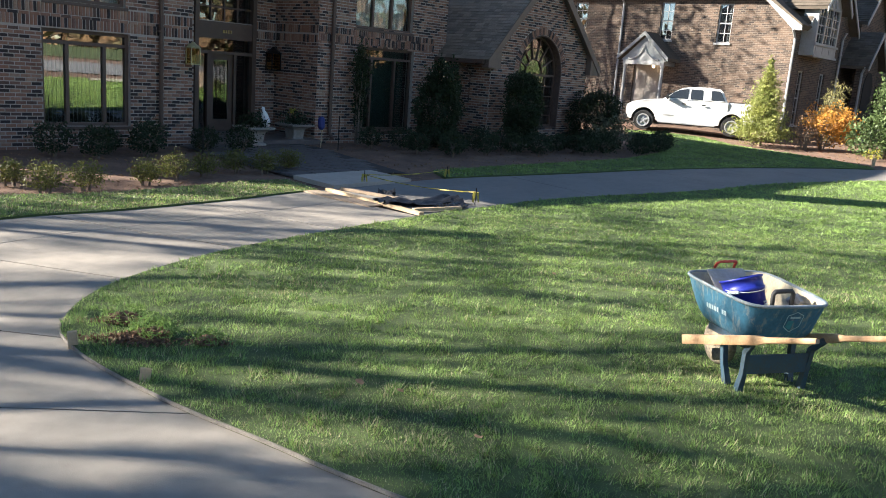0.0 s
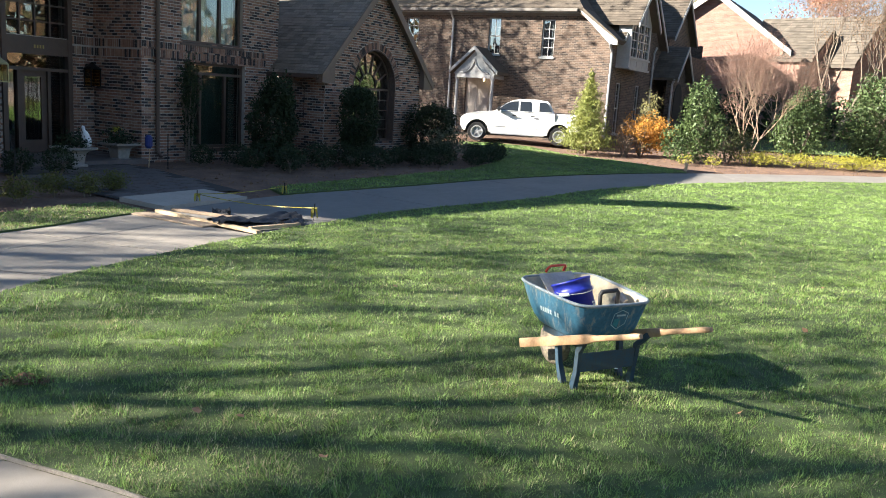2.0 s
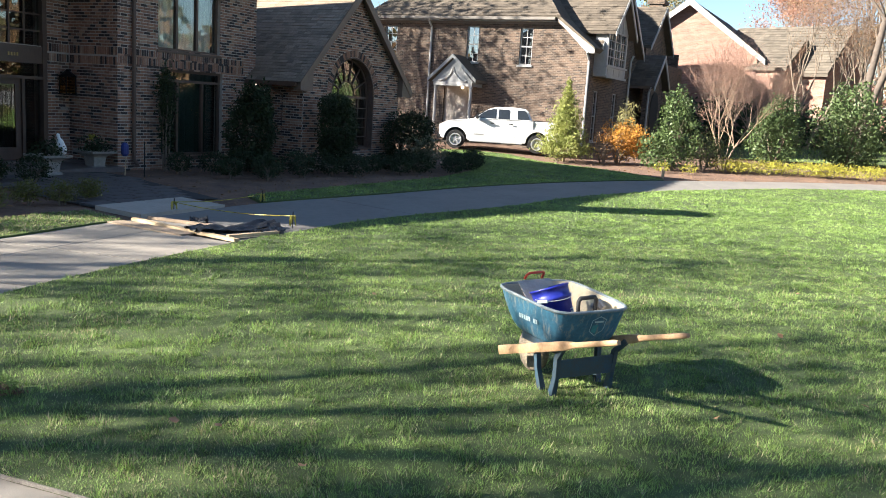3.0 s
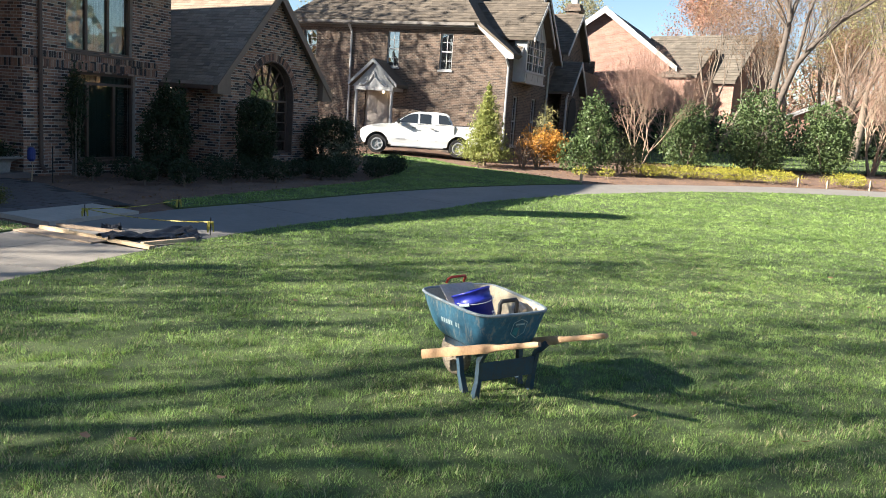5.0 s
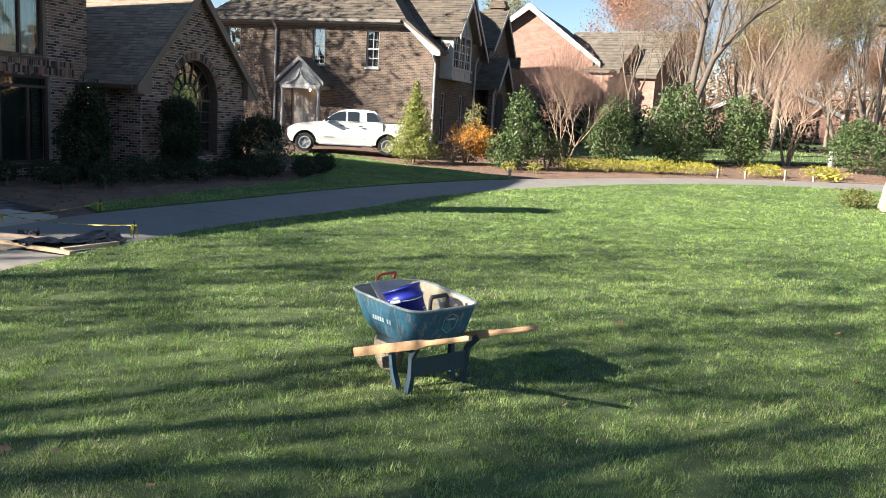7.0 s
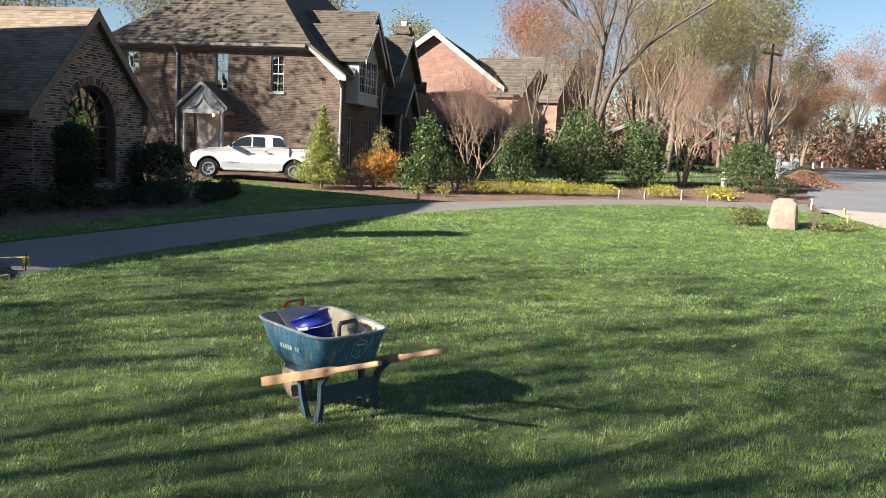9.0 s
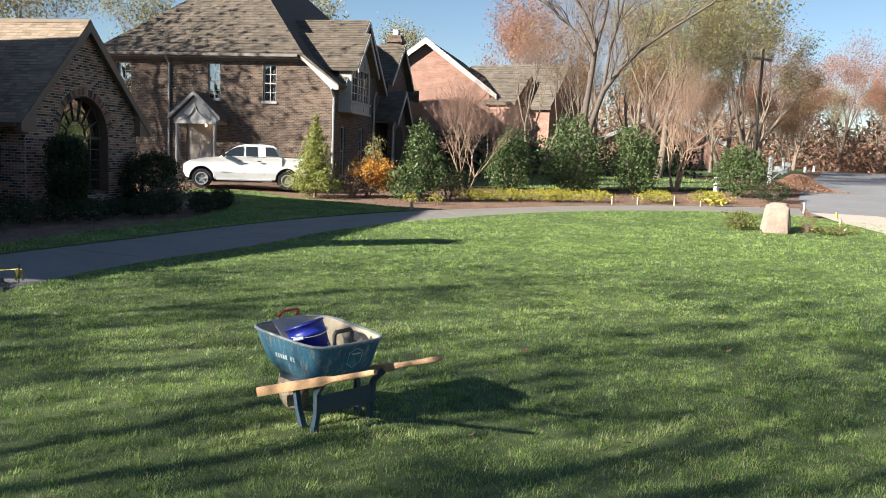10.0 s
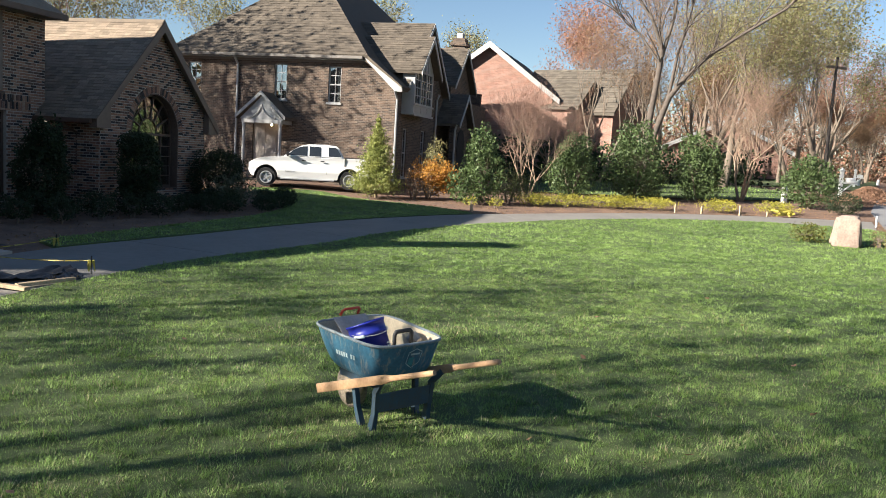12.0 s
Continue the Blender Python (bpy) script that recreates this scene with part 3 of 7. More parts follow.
for k in range(44):
    a0, a1 = math.pi * (k + 0.07) / 44, math.pi * (k + 0.93) / 44
    b = len(V)
    p = rng.uniform(0.006, 0.016)
    for y in (GY, GY - p):
        for r, a in ((1.205, a0), (1.41, a0), (1.41, a1), (1.205, a1)):
            V.append((7.44 + r * math.cos(a), y, 2.2 + r * math.sin(a)))
    F += [(b + 4, b + 5, b + 6, b + 7)] + [(b + i, b + (i + 1) % 4, b + 4 + (i + 1) % 4, b + 4 + i) for i in range(4)]
raw("arch_bricks", V, F, M_brickA, wall_g, "", "stuff")
ob = brick_mesh("brickwork", brick_cells(rect(0.0, 1.77, 0, 2.6), [], 0, 2.6, rng), M_brickA, side_g)
ob.matrix_local = Matrix.Translation((4.9, 0.0, 0)) @ Matrix.Rotation(radians(-90), 4, "Z")
RZ, EZ = 5.57, 2.50
LX, RX, AX = 4.45, 10.65, 7.45
FRONT = GY - 0.22
part("roof", join(prism([(LX, EZ), (AX, RZ), (AX, RZ - 0.2), (LX, EZ - 0.14)], 9.2, "y", FRONT), prism([(RX, EZ + 0.06), (RX, EZ - 0.10), (AX, RZ - 0.2), (AX, RZ)], 9.2, "y", FRONT)), M_shingle, house, "steep shingled roof of the gabled wing")
shingle_rows(house, (LX - 0.03, FRONT - 0.02, EZ - 0.02), (LX - 0.03, 7.4, EZ - 0.02), (AX, 7.4, RZ + 0.01), (AX, FRONT - 0.02, RZ + 0.01), M_shingle, 34, rng, 0.26)
part("ridge_cap", prism([(AX - 0.13, RZ - 0.09), (AX, RZ + 0.035), (AX + 0.13, RZ - 0.09), (AX, RZ - 0.01)], 9.2, "y", FRONT - 0.01), M_shingle, house)
part("rake_board", prism([(LX, EZ - 0.24), (LX, EZ - 0.01), (AX, RZ - 0.02), (AX, RZ - 0.34)], 0.05, "y", FRONT - 0.03), M_fascia, house, "tan rake board along the gable")
part("rake_board", prism([(RX, EZ - 0.22), (AX, RZ - 0.34), (AX, RZ - 0.02), (RX, EZ + 0.03)], 0.05, "y", FRONT - 0.03), M_fascia, house, "tan rake board along the gable")
part("eave_return", prism([(LX, EZ - 0.24), (LX, EZ - 0.02), (LX + 0.62, EZ + 0.4), (LX + 0.62, EZ - 0.24)], 0.2, "y", FRONT), M_fascia, house)
part("eave_return", prism([(RX, EZ - 0.22), (RX, EZ), (RX - 0.6, EZ + 0.5), (RX - 0.6, EZ - 0.22)], 0.2, "y", FRONT), M_fascia, house)
part("gutter", B((LX - 0.12, LX, FRONT + 0.1, 0.0, EZ - 0.14, EZ - 0.02), bevel=0.02), M_trim, house, "brown gutter")
part("downspout", tube([(LX - 0.06, -0.95, EZ - 0.1), (LX - 0.04, -0.95, EZ - 0.2), (4.93, -1.0, EZ - 0.42), (4.95, -1.0, 0.1)], 0.045, 8), M_trim, house, "brown downspout")
for px in (-4.71, 0.25):
    part("downspout", tube([(px, -0.07, EAVE - 0.1), (px, -0.07, 0.25), (px, -0.2, 0.1)], 0.05, 8), M_trim, house, "brown downspout")
    for bz in (2.45, 1.0):
        part("bracket", B((px - 0.08, px + 0.08, -0.1, -0.012, bz, bz + 0.04)), M_trim, house)

# windows
framed_window(house, -7.26, -5.40, 0.40, 2.34, 0.1, (-6.72, -5.93), (2.08,), M_glass, M_trim)
framed_window(house, -7.2, -5.5, 2.88, 5.0, 0.1, (-6.65, -6.05), (), M_glass2, M_trim)
framed_window(house, 1.2, 3.45, 0.28, 2.57, 0.1, (1.86, 2.78), (2.28,), M_glass2, M_trim)
framed_window(house, 1.08, 3.32, 3.05, 5.1, 0.1, (1.82, 2.55), (), M_glass2, M_trim)
for x0, x1, z0, z1, m, amp, label in ((-7.2, -5.45, 2.9, 5.0, M_curtain, 0.03, "sheer curtain"), (1.1, 3.3, 3.06, 5.1, M_curtain, 0.05, "pale patterned curtain"), (1.25, 3.4, 0.3, 2.5, M_greencurtain, 0.04, "dark green curtain")):
    V, F = [], []
    n = 90
    for k in range(n + 1):
        x = x0 + (x1 - x0) * k / n
        y = 0.36 + amp * math.sin(k * 1.25 + math.sin(k * 0.37) * 2)
        V += [(x, y, z0), (x + 0.02 * math.sin(k), y, z1)]
    F = [(2 * k, 2 * k + 2, 2 * k + 3, 2 * k + 1) for k in range(n)]
    raw("curtain", V, F, m, house, label, smooth=True)
slat = mesh_of("blind_slat", moved(B((-0.045, 0.045, -0.002, 0.002, 0.44, 2.05)), Matrix.Rotation(radians(55), 4, "Z")), M_blind)
for k in range(20):
    o = new("blind_slat", slat)
    o.parent = house
    o.location = (-7.16 + k * 0.088, 0.42, 0)
# arched window with radiating bars
aw = part("window", join(plate(arch(7.44, 1.2, 0.5, 2.2), [arch(7.44, 1.11, 0.6, 2.2)], 0.09, GY + 0.24), B((6.3, 8.68, GY + 0.242, GY + 0.32, 2.13, 2.2))), M_trim, house, "tall arched window with radiating bars")
p = part("pane", plate(arch(7.44, 1.12, 0.58, 2.2), [], 0.006, GY + 0.29), M_glass, aw)
p.visible_shadow = False
part("reveal", plate(arch(7.44, 1.199, 0.501, 2.2), [arch(7.44, 1.16, 0.54, 2.2)], 0.235, GY + 0.003), mat("reveal_brick", (0.15, 0.095, 0.07), 0.9, color2=(0.085, 0.055, 0.045), scale=14, bump=0.5), house, "dark brick lining of the arched opening")
bars = []
for a in np.linspace(0, math.pi, 8)[1:-1]:
    bars.append(moved(B((0.45, 1.13, -0.025, 0.02, -0.016, 0.016)), Matrix.Translation((7.44, GY + 0.275, 2.2)) @ Matrix.Rotation(-a, 4, "Y")))
for k in range(16):
    a0, a1 = math.pi * k / 16, math.pi * (k + 1) / 16
    for r in (0.45, 0.8):
        bars.append(tube([(7.44 + r * math.cos(a0), GY + 0.27, 2.2 + r * math.sin(a0)), (7.44 + r * math.cos(a1), GY + 0.27, 2.2 + r * math.sin(a1))], 0.017, 6))
for x in (6.9, 7.44, 8.08):
    bars.append(B((x - 0.017, x + 0.017, GY + 0.25, GY + 0.29, 0.6, 2.15)))
for z in (0.9, 1.2, 1.5, 1.82):
    bars.append(B((6.38, 8.6, GY + 0.252, GY + 0.288, z - 0.015, z + 0.015)))
part("tracery", join(*bars), M_trim, aw)

# front door in the recess
DY = 1.86
part("door_frame", B((-2.72, -2.6, DY - 0.12, DY + 0.1, 0.02, 4.7), (-0.98, -0.86, DY - 0.12, DY + 0.1, 0.02, 4.7), (-2.6, -0.98, DY - 0.1, DY + 0.1, 2.07, 2.15), (-2.6, -0.98, DY - 0.1, DY + 0.1, 2.46, 2.88), (-2.6, -0.98, DY - 0.1, DY + 0.1, 4.55, 4.7),
     (-2.32, -2.24, DY - 0.06, DY + 0.1, 0.1, 2.07), (-1.52, -1.44, DY - 0.06, DY + 0.1, 0.1, 2.07)), M_trim, house, "brown timber door surround")
door = part("door", plate(rect(-2.24, -1.52, 0.1, 2.07), [rect(-2.10, -1.66, 0.4, 1.93)], 0.05, DY), M_trim, house, "dark front door with scrolled iron over glass")
for a, b, c, d in ((-2.10, -1.66, 0.4, 1.93), (-2.6, -2.32, 0.1, 2.07), (-1.44, -0.98, 0.1, 2.07), (-2.6, -0.98, 2.15, 2.46), (-2.6, -0.98, 2.88, 4.55)):
    p = part("pane", B((a, b, DY + 0.02, DY + 0.026, c, d)), M_glass2, house)
    p.visible_shadow = False
scroll = []
for x in (-2.0, -1.88, -1.76):
    scroll.append(tube([(x, DY - 0.005, 0.42), (x, DY - 0.005, 1.9)], 0.007, 5))
for cz in (0.6, 0.85, 1.1, 1.35, 1.6, 1.8):
    for s in (-1, 1):
        scroll.append(tube([(-1.88 + s * (0.1 + 0.075 * math.cos(t) * (1 - t / 9)), DY - 0.012, cz + 0.09 * math.sin(t) * (1 - t / 9)) for t in np.linspace(0, 6.5, 12)], 0.006, 5))
part("iron_scroll", join(*scroll), M_iron, door, "black scrolled ironwork")
part("glazing_grid", join(*[B((x - 0.02, x + 0.02, DY - 0.02, DY + 0.018, 2.9, 4.55)) for x in (-2.2, -1.8, -1.4)], *[B((-2.6, -0.98, DY - 0.018, DY + 0.016, z - 0.02, z + 0.02)) for z in (3.25, 3.65, 4.05)]), M_trim, house)
for k in range(4):
    part("brass_bar", B((-1.90 + k * 0.075, -1.86 + k * 0.075, DY - 0.112, DY - 0.1, 2.61, 2.69)), M_brass, house)
part("plaque", B((-0.47, -0.25, 1.775, 1.79, 1.36, 1.43)), M_stoneurn, house, "small pale wall plaque")
porch = part("porch_slab", B((-3.9, PIER, -0.25, 1.8, -0.1, 0.06), (-3.9, PIER, 1.2, 1.8, 0.06, 0.1), bevel=0.01), M_porch, house, "dark slate porch")


def lantern(loc, material, label):
    """A wall lantern: back plate, arm, caged body, roof."""
    t = thing("wall_lantern", loc, label, "lantern")
    part("back_plate", B((-0.07, 0.07, -0.03, 0.0, -0.05, 0.3), bevel=0.008), material, t)
    part("cage", join(*[B((x - 0.012, x + 0.012, y - 0.012, y + 0.012, -0.25, 0.18)) for x in (-0.14, 0.14) for y in (-0.32, -0.06)], B((-0.16, 0.16, -0.34, -0.04, -0.28, -0.25)), B((-0.16, 0.16, -0.34, -0.04, 0.18, 0.2))), material, t)
    part("hood", lathe([(0.2, 0.2), (0.17, 0.24), (0.06, 0.32), (0.03, 0.36)], 12), material, t).location = (0, -0.19, 0)
    part("glass", B((-0.13, 0.13, -0.31, -0.07, -0.24, 0.17)), M_lantglass, t).visible_shadow = False
    return t


M_lantglass = glass_mat("lantern_glass", 0.12, (0.75, 0.6, 0.3))
H = house.matrix_world.copy()
lantern(H @ pose(-0.40, 1.785, 2.02), M_iron, "black iron wall lantern beside the front door")
lantern(H @ pose(-3.98, -0.012, 2.02) @ Matrix.Scale(0.8, 4), mat("aged_brass", (0.46, 0.41, 0.22), 0.6, metal=0.4, scale=12), "yellowed brass wall lantern on the entry pier")
# ---- the second house, its side wall in the sun ----
M_brickB = wall_brick_mat("sunlit_brick", (0.135, 0.09, 0.064), (0.034, 0.027, 0.024), (0.19, 0.155, 0.123))
M_wtrim = mat("white_trim", (0.38, 0.375, 0.365), 0.55, color2=(0.30, 0.295, 0.285), scale=3)
M_bay = mat("grey_trim", (0.29, 0.30, 0.30), 0.6, color2=(0.24, 0.245, 0.245), scale=3)
M_gut = mat("weathered_gutter", (0.17, 0.15, 0.13), 0.6, scale=4)
M_pane = glass_mat("neighbour_glass", 0.35, (0.5, 0.52, 0.55))
M_shingleB = mat("grey_brown_shingle", (0.118, 0.095, 0.072), 0.95, color2=(0.082, 0.067, 0.052), scale=3, bump=0.4, bscale=60, island=0.22)
M_lampglow = bpy.data.materials.new("warm_bulb")
M_lampglow.use_nodes = True
M_lampglow.node_tree.nodes["Principled BSDF"].inputs["Emission Color"].default_value = (1, 0.75, 0.45, 1)
M_lampglow.node_tree.nodes["Principled BSDF"].inputs["Emission Strength"].default_value = 6

nb = thing("house", pose(13.56, 35.5, 0, 0, 0, 50), "two-storey brown-brick house with a hipped shingle roof, sunlit side", "house")
Z0, ZE = 0.1, 6.2


def side(bm):
    """Turns a wall drawn in (x, z) so that x runs back along the side wall."""
    return moved(bm, Matrix.Rotation(radians(-90), 4, "Z") @ Matrix.Scale(-1, 4, (1, 0, 0)))


WA, WB, WC = rect(5.45, 6.08, 4.22, 5.88), rect(2.70, 3.33, 4.17, 5.83), rect(10.0, 10.7, 4.3, 5.85)
DOOR = rect(5.79, 7.15, 0.85, 3.2)
sw = plate([(0, Z0), (11.3, Z0), (11.3, ZE), (1.4, ZE), (0, 5.0)], [WA, WB, WC, DOOR], 0.3)
bmesh.ops.transform(sw, matrix=Matrix(((0, 1, 0, 0), (1, 0, 0, 0), (0, 0, 1, 0), (0, 0, 0, 1))), verts=sw.verts[:])
bmesh.ops.recalc_face_normals(sw, faces=sw.faces[:])
part("wall", sw, M_brickB, nb, "sunlit brown brick side wall")
fw = plate([(0.0, Z0), (18, Z0), (18, 5.3), (7.2, 5.3), (3.94, 8.3), (0.9, 5.3), (0.0, 5.0)], [rect(0.95, 1.65, 0.9, 3.2), rect(3.85, 4.55, 0.9, 3.2)], 0.28)
moved(fw, Matrix.Translation((0.31, -0.001, 0)))
part("wall", fw, M_brickB, nb, "shaded brown brick front wall")
for b in ((0.3, 18.3, 11.0, 11.3, Z0, ZE), (18.0, 18.3, 0.3, 11.0, Z0, ZE)):
    part("wall", B(b), M_brickB, nb)
# added screen, its black stands for the unlit rooms
part("unlit_room_screen", B((1.6, 1.7, 0.6, 10.8, Z0, ZE)), M_unlit, nb)


def sash(parent, y0, y1, z0, z1, plane, along):
    """A white sash window with six-over-six lights; along: 'y' for the side wall, 'x' for the front."""
    def bx(a0, a1, d0, d1, b0, b1):
        return (plane + d0, plane + d1, a0, a1, b0, b1) if along == "y" else (a0, a1, plane + d0, plane + d1, b0, b1)
    zm, w = (z0 + z1) / 2, 0.05
    fr = plate(rect(y0, y1, z0, z1), [rect(y0 + w, y1 - w, z0 + w, zm - 0.03), rect(y0 + w, y1 - w, zm + 0.03, z1 - w)], 0.1, plane + 0.06)
    if along == "y":
        bmesh.ops.transform(fr, matrix=Matrix(((0, 1, 0, 0), (1, 0, 0, 0), (0, 0, 1, 0), (0, 0, 0, 1))), verts=fr.verts[:])
        bmesh.ops.recalc_face_normals(fr, faces=fr.faces[:])
    win = part("window", fr, M_wtrim, parent)
    part("sill", B(bx(y0 - 0.06, y1 + 0.06, -0.07, 0.06, z0 - 0.09, z0 - 0.003)), M_wtrim, win)
    ym = (y0 + y1) / 2
    part("glazing_bar", B(bx(ym - 0.014, ym + 0.014, 0.085, 0.12, z0 + w, z1 - w), *[bx(y0 + w, y1 - w, 0.088, 0.118, z - 0.013, z + 0.013) for z in (z0 + (zm - z0) / 2, zm + (z1 - zm) / 2)]), M_wtrim, win)
    for a, b in ((z0 + w, zm), (zm, z1 - w)):
        p = part("pane", B(bx(y0 + w, y1 - w, 0.10, 0.105, a, b)), M_pane, win)
        p.visible_shadow = False
    part("curtain", B(bx(y0 + 0.02, y0 + (y1 - y0) * 0.4, 0.25, 0.27, z0, z1)), M_curtain, win, "pale curtain")
    part("curtain", B(bx(y1 - (y1 - y0) * 0.4, y1 - 0.02, 0.25, 0.27, z0, z1)), M_curtain, win, "pale curtain")
    return win


for r in (WA, WB, WC):
    sash(nb, r[0][0], r[1][0], r[0][1], r[2][1], 0.0, "y")
sash(nb, 1.26, 1.96, 0.9, 3.2, 0.0, "x")
sash(nb, 4.16, 4.86, 0.9, 3.2, 0.0, "x")
# hipped main roof with a flared corner
E0 = -0.4
roofv = [(E0, 1.3, ZE + 0.12), (E0, 11.8, ZE + 0.12), (18.5, 11.8, ZE + 0.12), (18.5, 1.3, ZE + 0.12), (5.2, 6.4, 11.3), (13.0, 6.4, 11.3)]
roof = raw("roof", roofv + [(x, y, z - 0.2) for x, y, z in roofv[:4]], [(0, 1, 4), (1, 2, 5, 4), (2, 3, 5), (3, 0, 4, 5), (6, 7, 1, 0), (7, 8, 2, 1), (8, 9, 3, 2), (9, 6, 0, 3), (9, 8, 7, 6)], M_shingleB, nb, "hipped grey-brown shingle roof")
rngB = random.Random(5)
shingle_rows(nb, (E0, 11.8, ZE + 0.13), (E0, 1.3, ZE + 0.13), (5.19, 6.38, 11.3), (5.19, 6.42, 11.3), M_shingleB, 34, rngB, 0.34, lift=0.02)
part("roof", prism([(1.45, ZE + 0.22), (1.6, ZE), (-0.25, 4.84), (-0.42, 5.0)], 3.4, "x", E0), M_shingleB, nb, "flared lower roof at the corner")
part("rake_board", prism([(1.42, ZE + 0.02), (1.3, ZE - 0.16), (-0.1, 4.76), (-0.42, 4.76), (-0.42, 4.93)], 0.06, "x", E0 - 0.02), M_wtrim, nb, "white rake board")
part("gutter", B((E0 - 0.12, E0, 1.5, 11.8, ZE - 0.06, ZE + 0.08), bevel=0.02), M_gut, nb, "dark grey gutter")
part("frieze", B((-0.05, 0.0, 1.5, 11.3, ZE - 0.2, ZE - 0.02)), M_gut, nb)
part("soffit", B((E0, -0.05, 1.5, 11.6, ZE - 0.1, ZE - 0.06)), M_bay, nb)
for y in (8.0, -0.1):
    top = ZE - 0.05 if y > 0 else 4.8
    part("downspout", tube([(E0 - 0.06, y, top), (-0.08, y, top - 0.35), (-0.08, y, 0.45), (-0.2, y, 0.3)], 0.055, 8), M_wtrim, nb, "white downspout")
# cross gables along the front
def gable(x0, x1, ez, az, y0, y1, name="roof", wall=True, oh=0.3):
    cx = (x0 + x1) / 2
    if wall:
        part("gable_wall", prism([(x0, Z0), (x1, Z0), (x1, ez), (cx, az - 0.15), (x0, ez)], 0.25, "y", y0), M_brickB, nb)
    s = (az - ez) / (cx - x0)
    part(name, join(prism([(x0 - oh, ez - oh * s), (cx, az), (cx, az - 0.16), (x0 - oh, ez - oh * s - 0.12)], y1 - y0 + 0.35, "y", y0 - 0.35), prism([(x1 + oh, ez - oh * s), (x1 + oh, ez - oh * s - 0.12), (cx, az - 0.16), (cx, az)], y1 - y0 + 0.35, "y", y0 - 0.35)), M_shingleB, nb)
    el = ez - oh * s + 0.01
    shingle_rows(nb, (x0 - oh, y0 - 0.36, el), (x0 - oh, y1, el), (cx, y1, az + 0.01), (cx, y0 - 0.36, az + 0.01), M_shingleB, max(8, round((cx - x0 + oh) * 1.35 / 0.15)), rngB, 0.3, lift=0.02)
    part("rake_board", join(prism([(x0 - oh, ez - oh * s - 0.2), (x0 - oh, ez - oh * s), (cx, az), (cx, az - 0.26)], 0.05, "y", y0 - 0.4), prism([(x1 + oh, ez - oh * s - 0.2), (cx, az - 0.26), (cx, az), (x1 + oh, ez - oh * s)], 0.05, "y", y0 - 0.4)), M_wtrim, nb, "white rake board")


gable(0.95, 7.4, 5.5, 8.5, -0.05, 5.5, wall=False)
gable(0.86, 3.85, 6.05, 7.6, -0.62, 4.0, wall=False, oh=0.22)
gable(6.9, 9.7, 3.95, 5.4, -1.0, 0.6, oh=0.22)
gable(9.1, 13.5, 6.2, 8.25, -0.06, 5.0)
part("downspout", tube([(6.45, -0.2, 5.2), (6.45, -0.08, 4.9), (6.45, -0.08, 0.4)], 0.055, 8), M_wtrim, nb, "white downspout")
part("downspout", tube([(6.7, -1.2, 3.7), (6.82, -1.06, 3.4), (6.82, -1.06, 0.4)], 0.055, 8), M_wtrim, nb, "white downspout")
# no opening here: a flat near-black arch stands in for the entry's shade
part("entry_shade_sheet", plate(arch(8.3, 0.75, 0.3, 2.75), [], 0.03, -1.04), M_unlit, nb, "near-black sheet painted as the shade in the arched entry")
# white bay with three tall sashes and tracery above
BX0, BX1, BY = 0.86, 3.85, -0.6
BCX = (BX0 + BX1) / 2
LIGHTS = [(BX0 + 0.2 + k * 0.9, BX0 + 1.0 + k * 0.9) for k in range(3)]
bay = part("bay_window", join(plate([(BX0, 3.85), (BX1, 3.85), (BX1, 6.0), (BCX, 7.45), (BX0, 6.0)], [rect(a, b, 4.4, 5.85) for a, b in LIGHTS], 0.12, BY), B((BX0, BX0 + 0.1, BY + 0.12, 0.0, 3.85, 6.0), (BX1 - 0.1, BX1, BY + 0.12, 0.0, 3.85, 6.0), (BX0 + 0.1, BX1 - 0.1, BY + 0.12, 0, 3.85, 3.95)), B((BX0 - 0.06, BX1 + 0.06, BY - 0.07, BY - 0.002, 4.28, 4.37), (BX0 - 0.06, BX1 + 0.06, BY - 0.07, BY - 0.002, 3.80, 3.9), bevel=0.01)), M_wtrim, nb, "pale painted bay window with arched tracery")
for a, b in LIGHTS:
    p = part("pane", B((a, b, BY + 0.06, BY + 0.065, 4.4, 5.85)), M_pane, bay)
    part("glazing_bar", B(((a + b) / 2 - 0.02, (a + b) / 2 + 0.02, BY + 0.03, BY + 0.055, 4.4, 5.85), *[(a, b, BY + 0.026, BY + 0.05, z - 0.02, z + 0.02) for z in (4.76, 5.12, 5.48)]), M_wtrim, bay)
    part("raised_panel", B((a, b, BY - 0.02, BY - 0.002, 3.97, 4.22), bevel=0.006), M_wtrim, bay)
part("tracery", join(*[tube([(BCX + s * (0.75 - r * math.cos(a)), BY - 0.02, 5.92 + r * 1.1 * math.sin(a)) for a in np.linspace(0, 1.2, 8)], 0.045, 6) for s in (-1, 1) for r in (0.7, 1.25)]), M_wtrim, bay)
# near-black sheet as painted darkness behind the bay panes
part("unlit_bay_screen", B((BX0 + 0.12, BX1 - 0.12, -0.08, -0.06, 4.0, 6.0)), M_unlit, bay)
M_doortan = mat("tan_door", (0.42, 0.36, 0.31), 0.6, scale=3)
# side porch
PX = -1.0
part("porch_roof", join(prism([(4.85, 3.35), (6.12, 4.48), (6.12, 4.34), (4.85, 3.2)], 1.25, "x", PX - 0.25), prism([(7.4, 3.35), (7.4, 3.2), (6.12, 4.34), (6.12, 4.48)], 1.25, "x", PX - 0.25)), M_shingleB, nb, "small shingled porch roof")
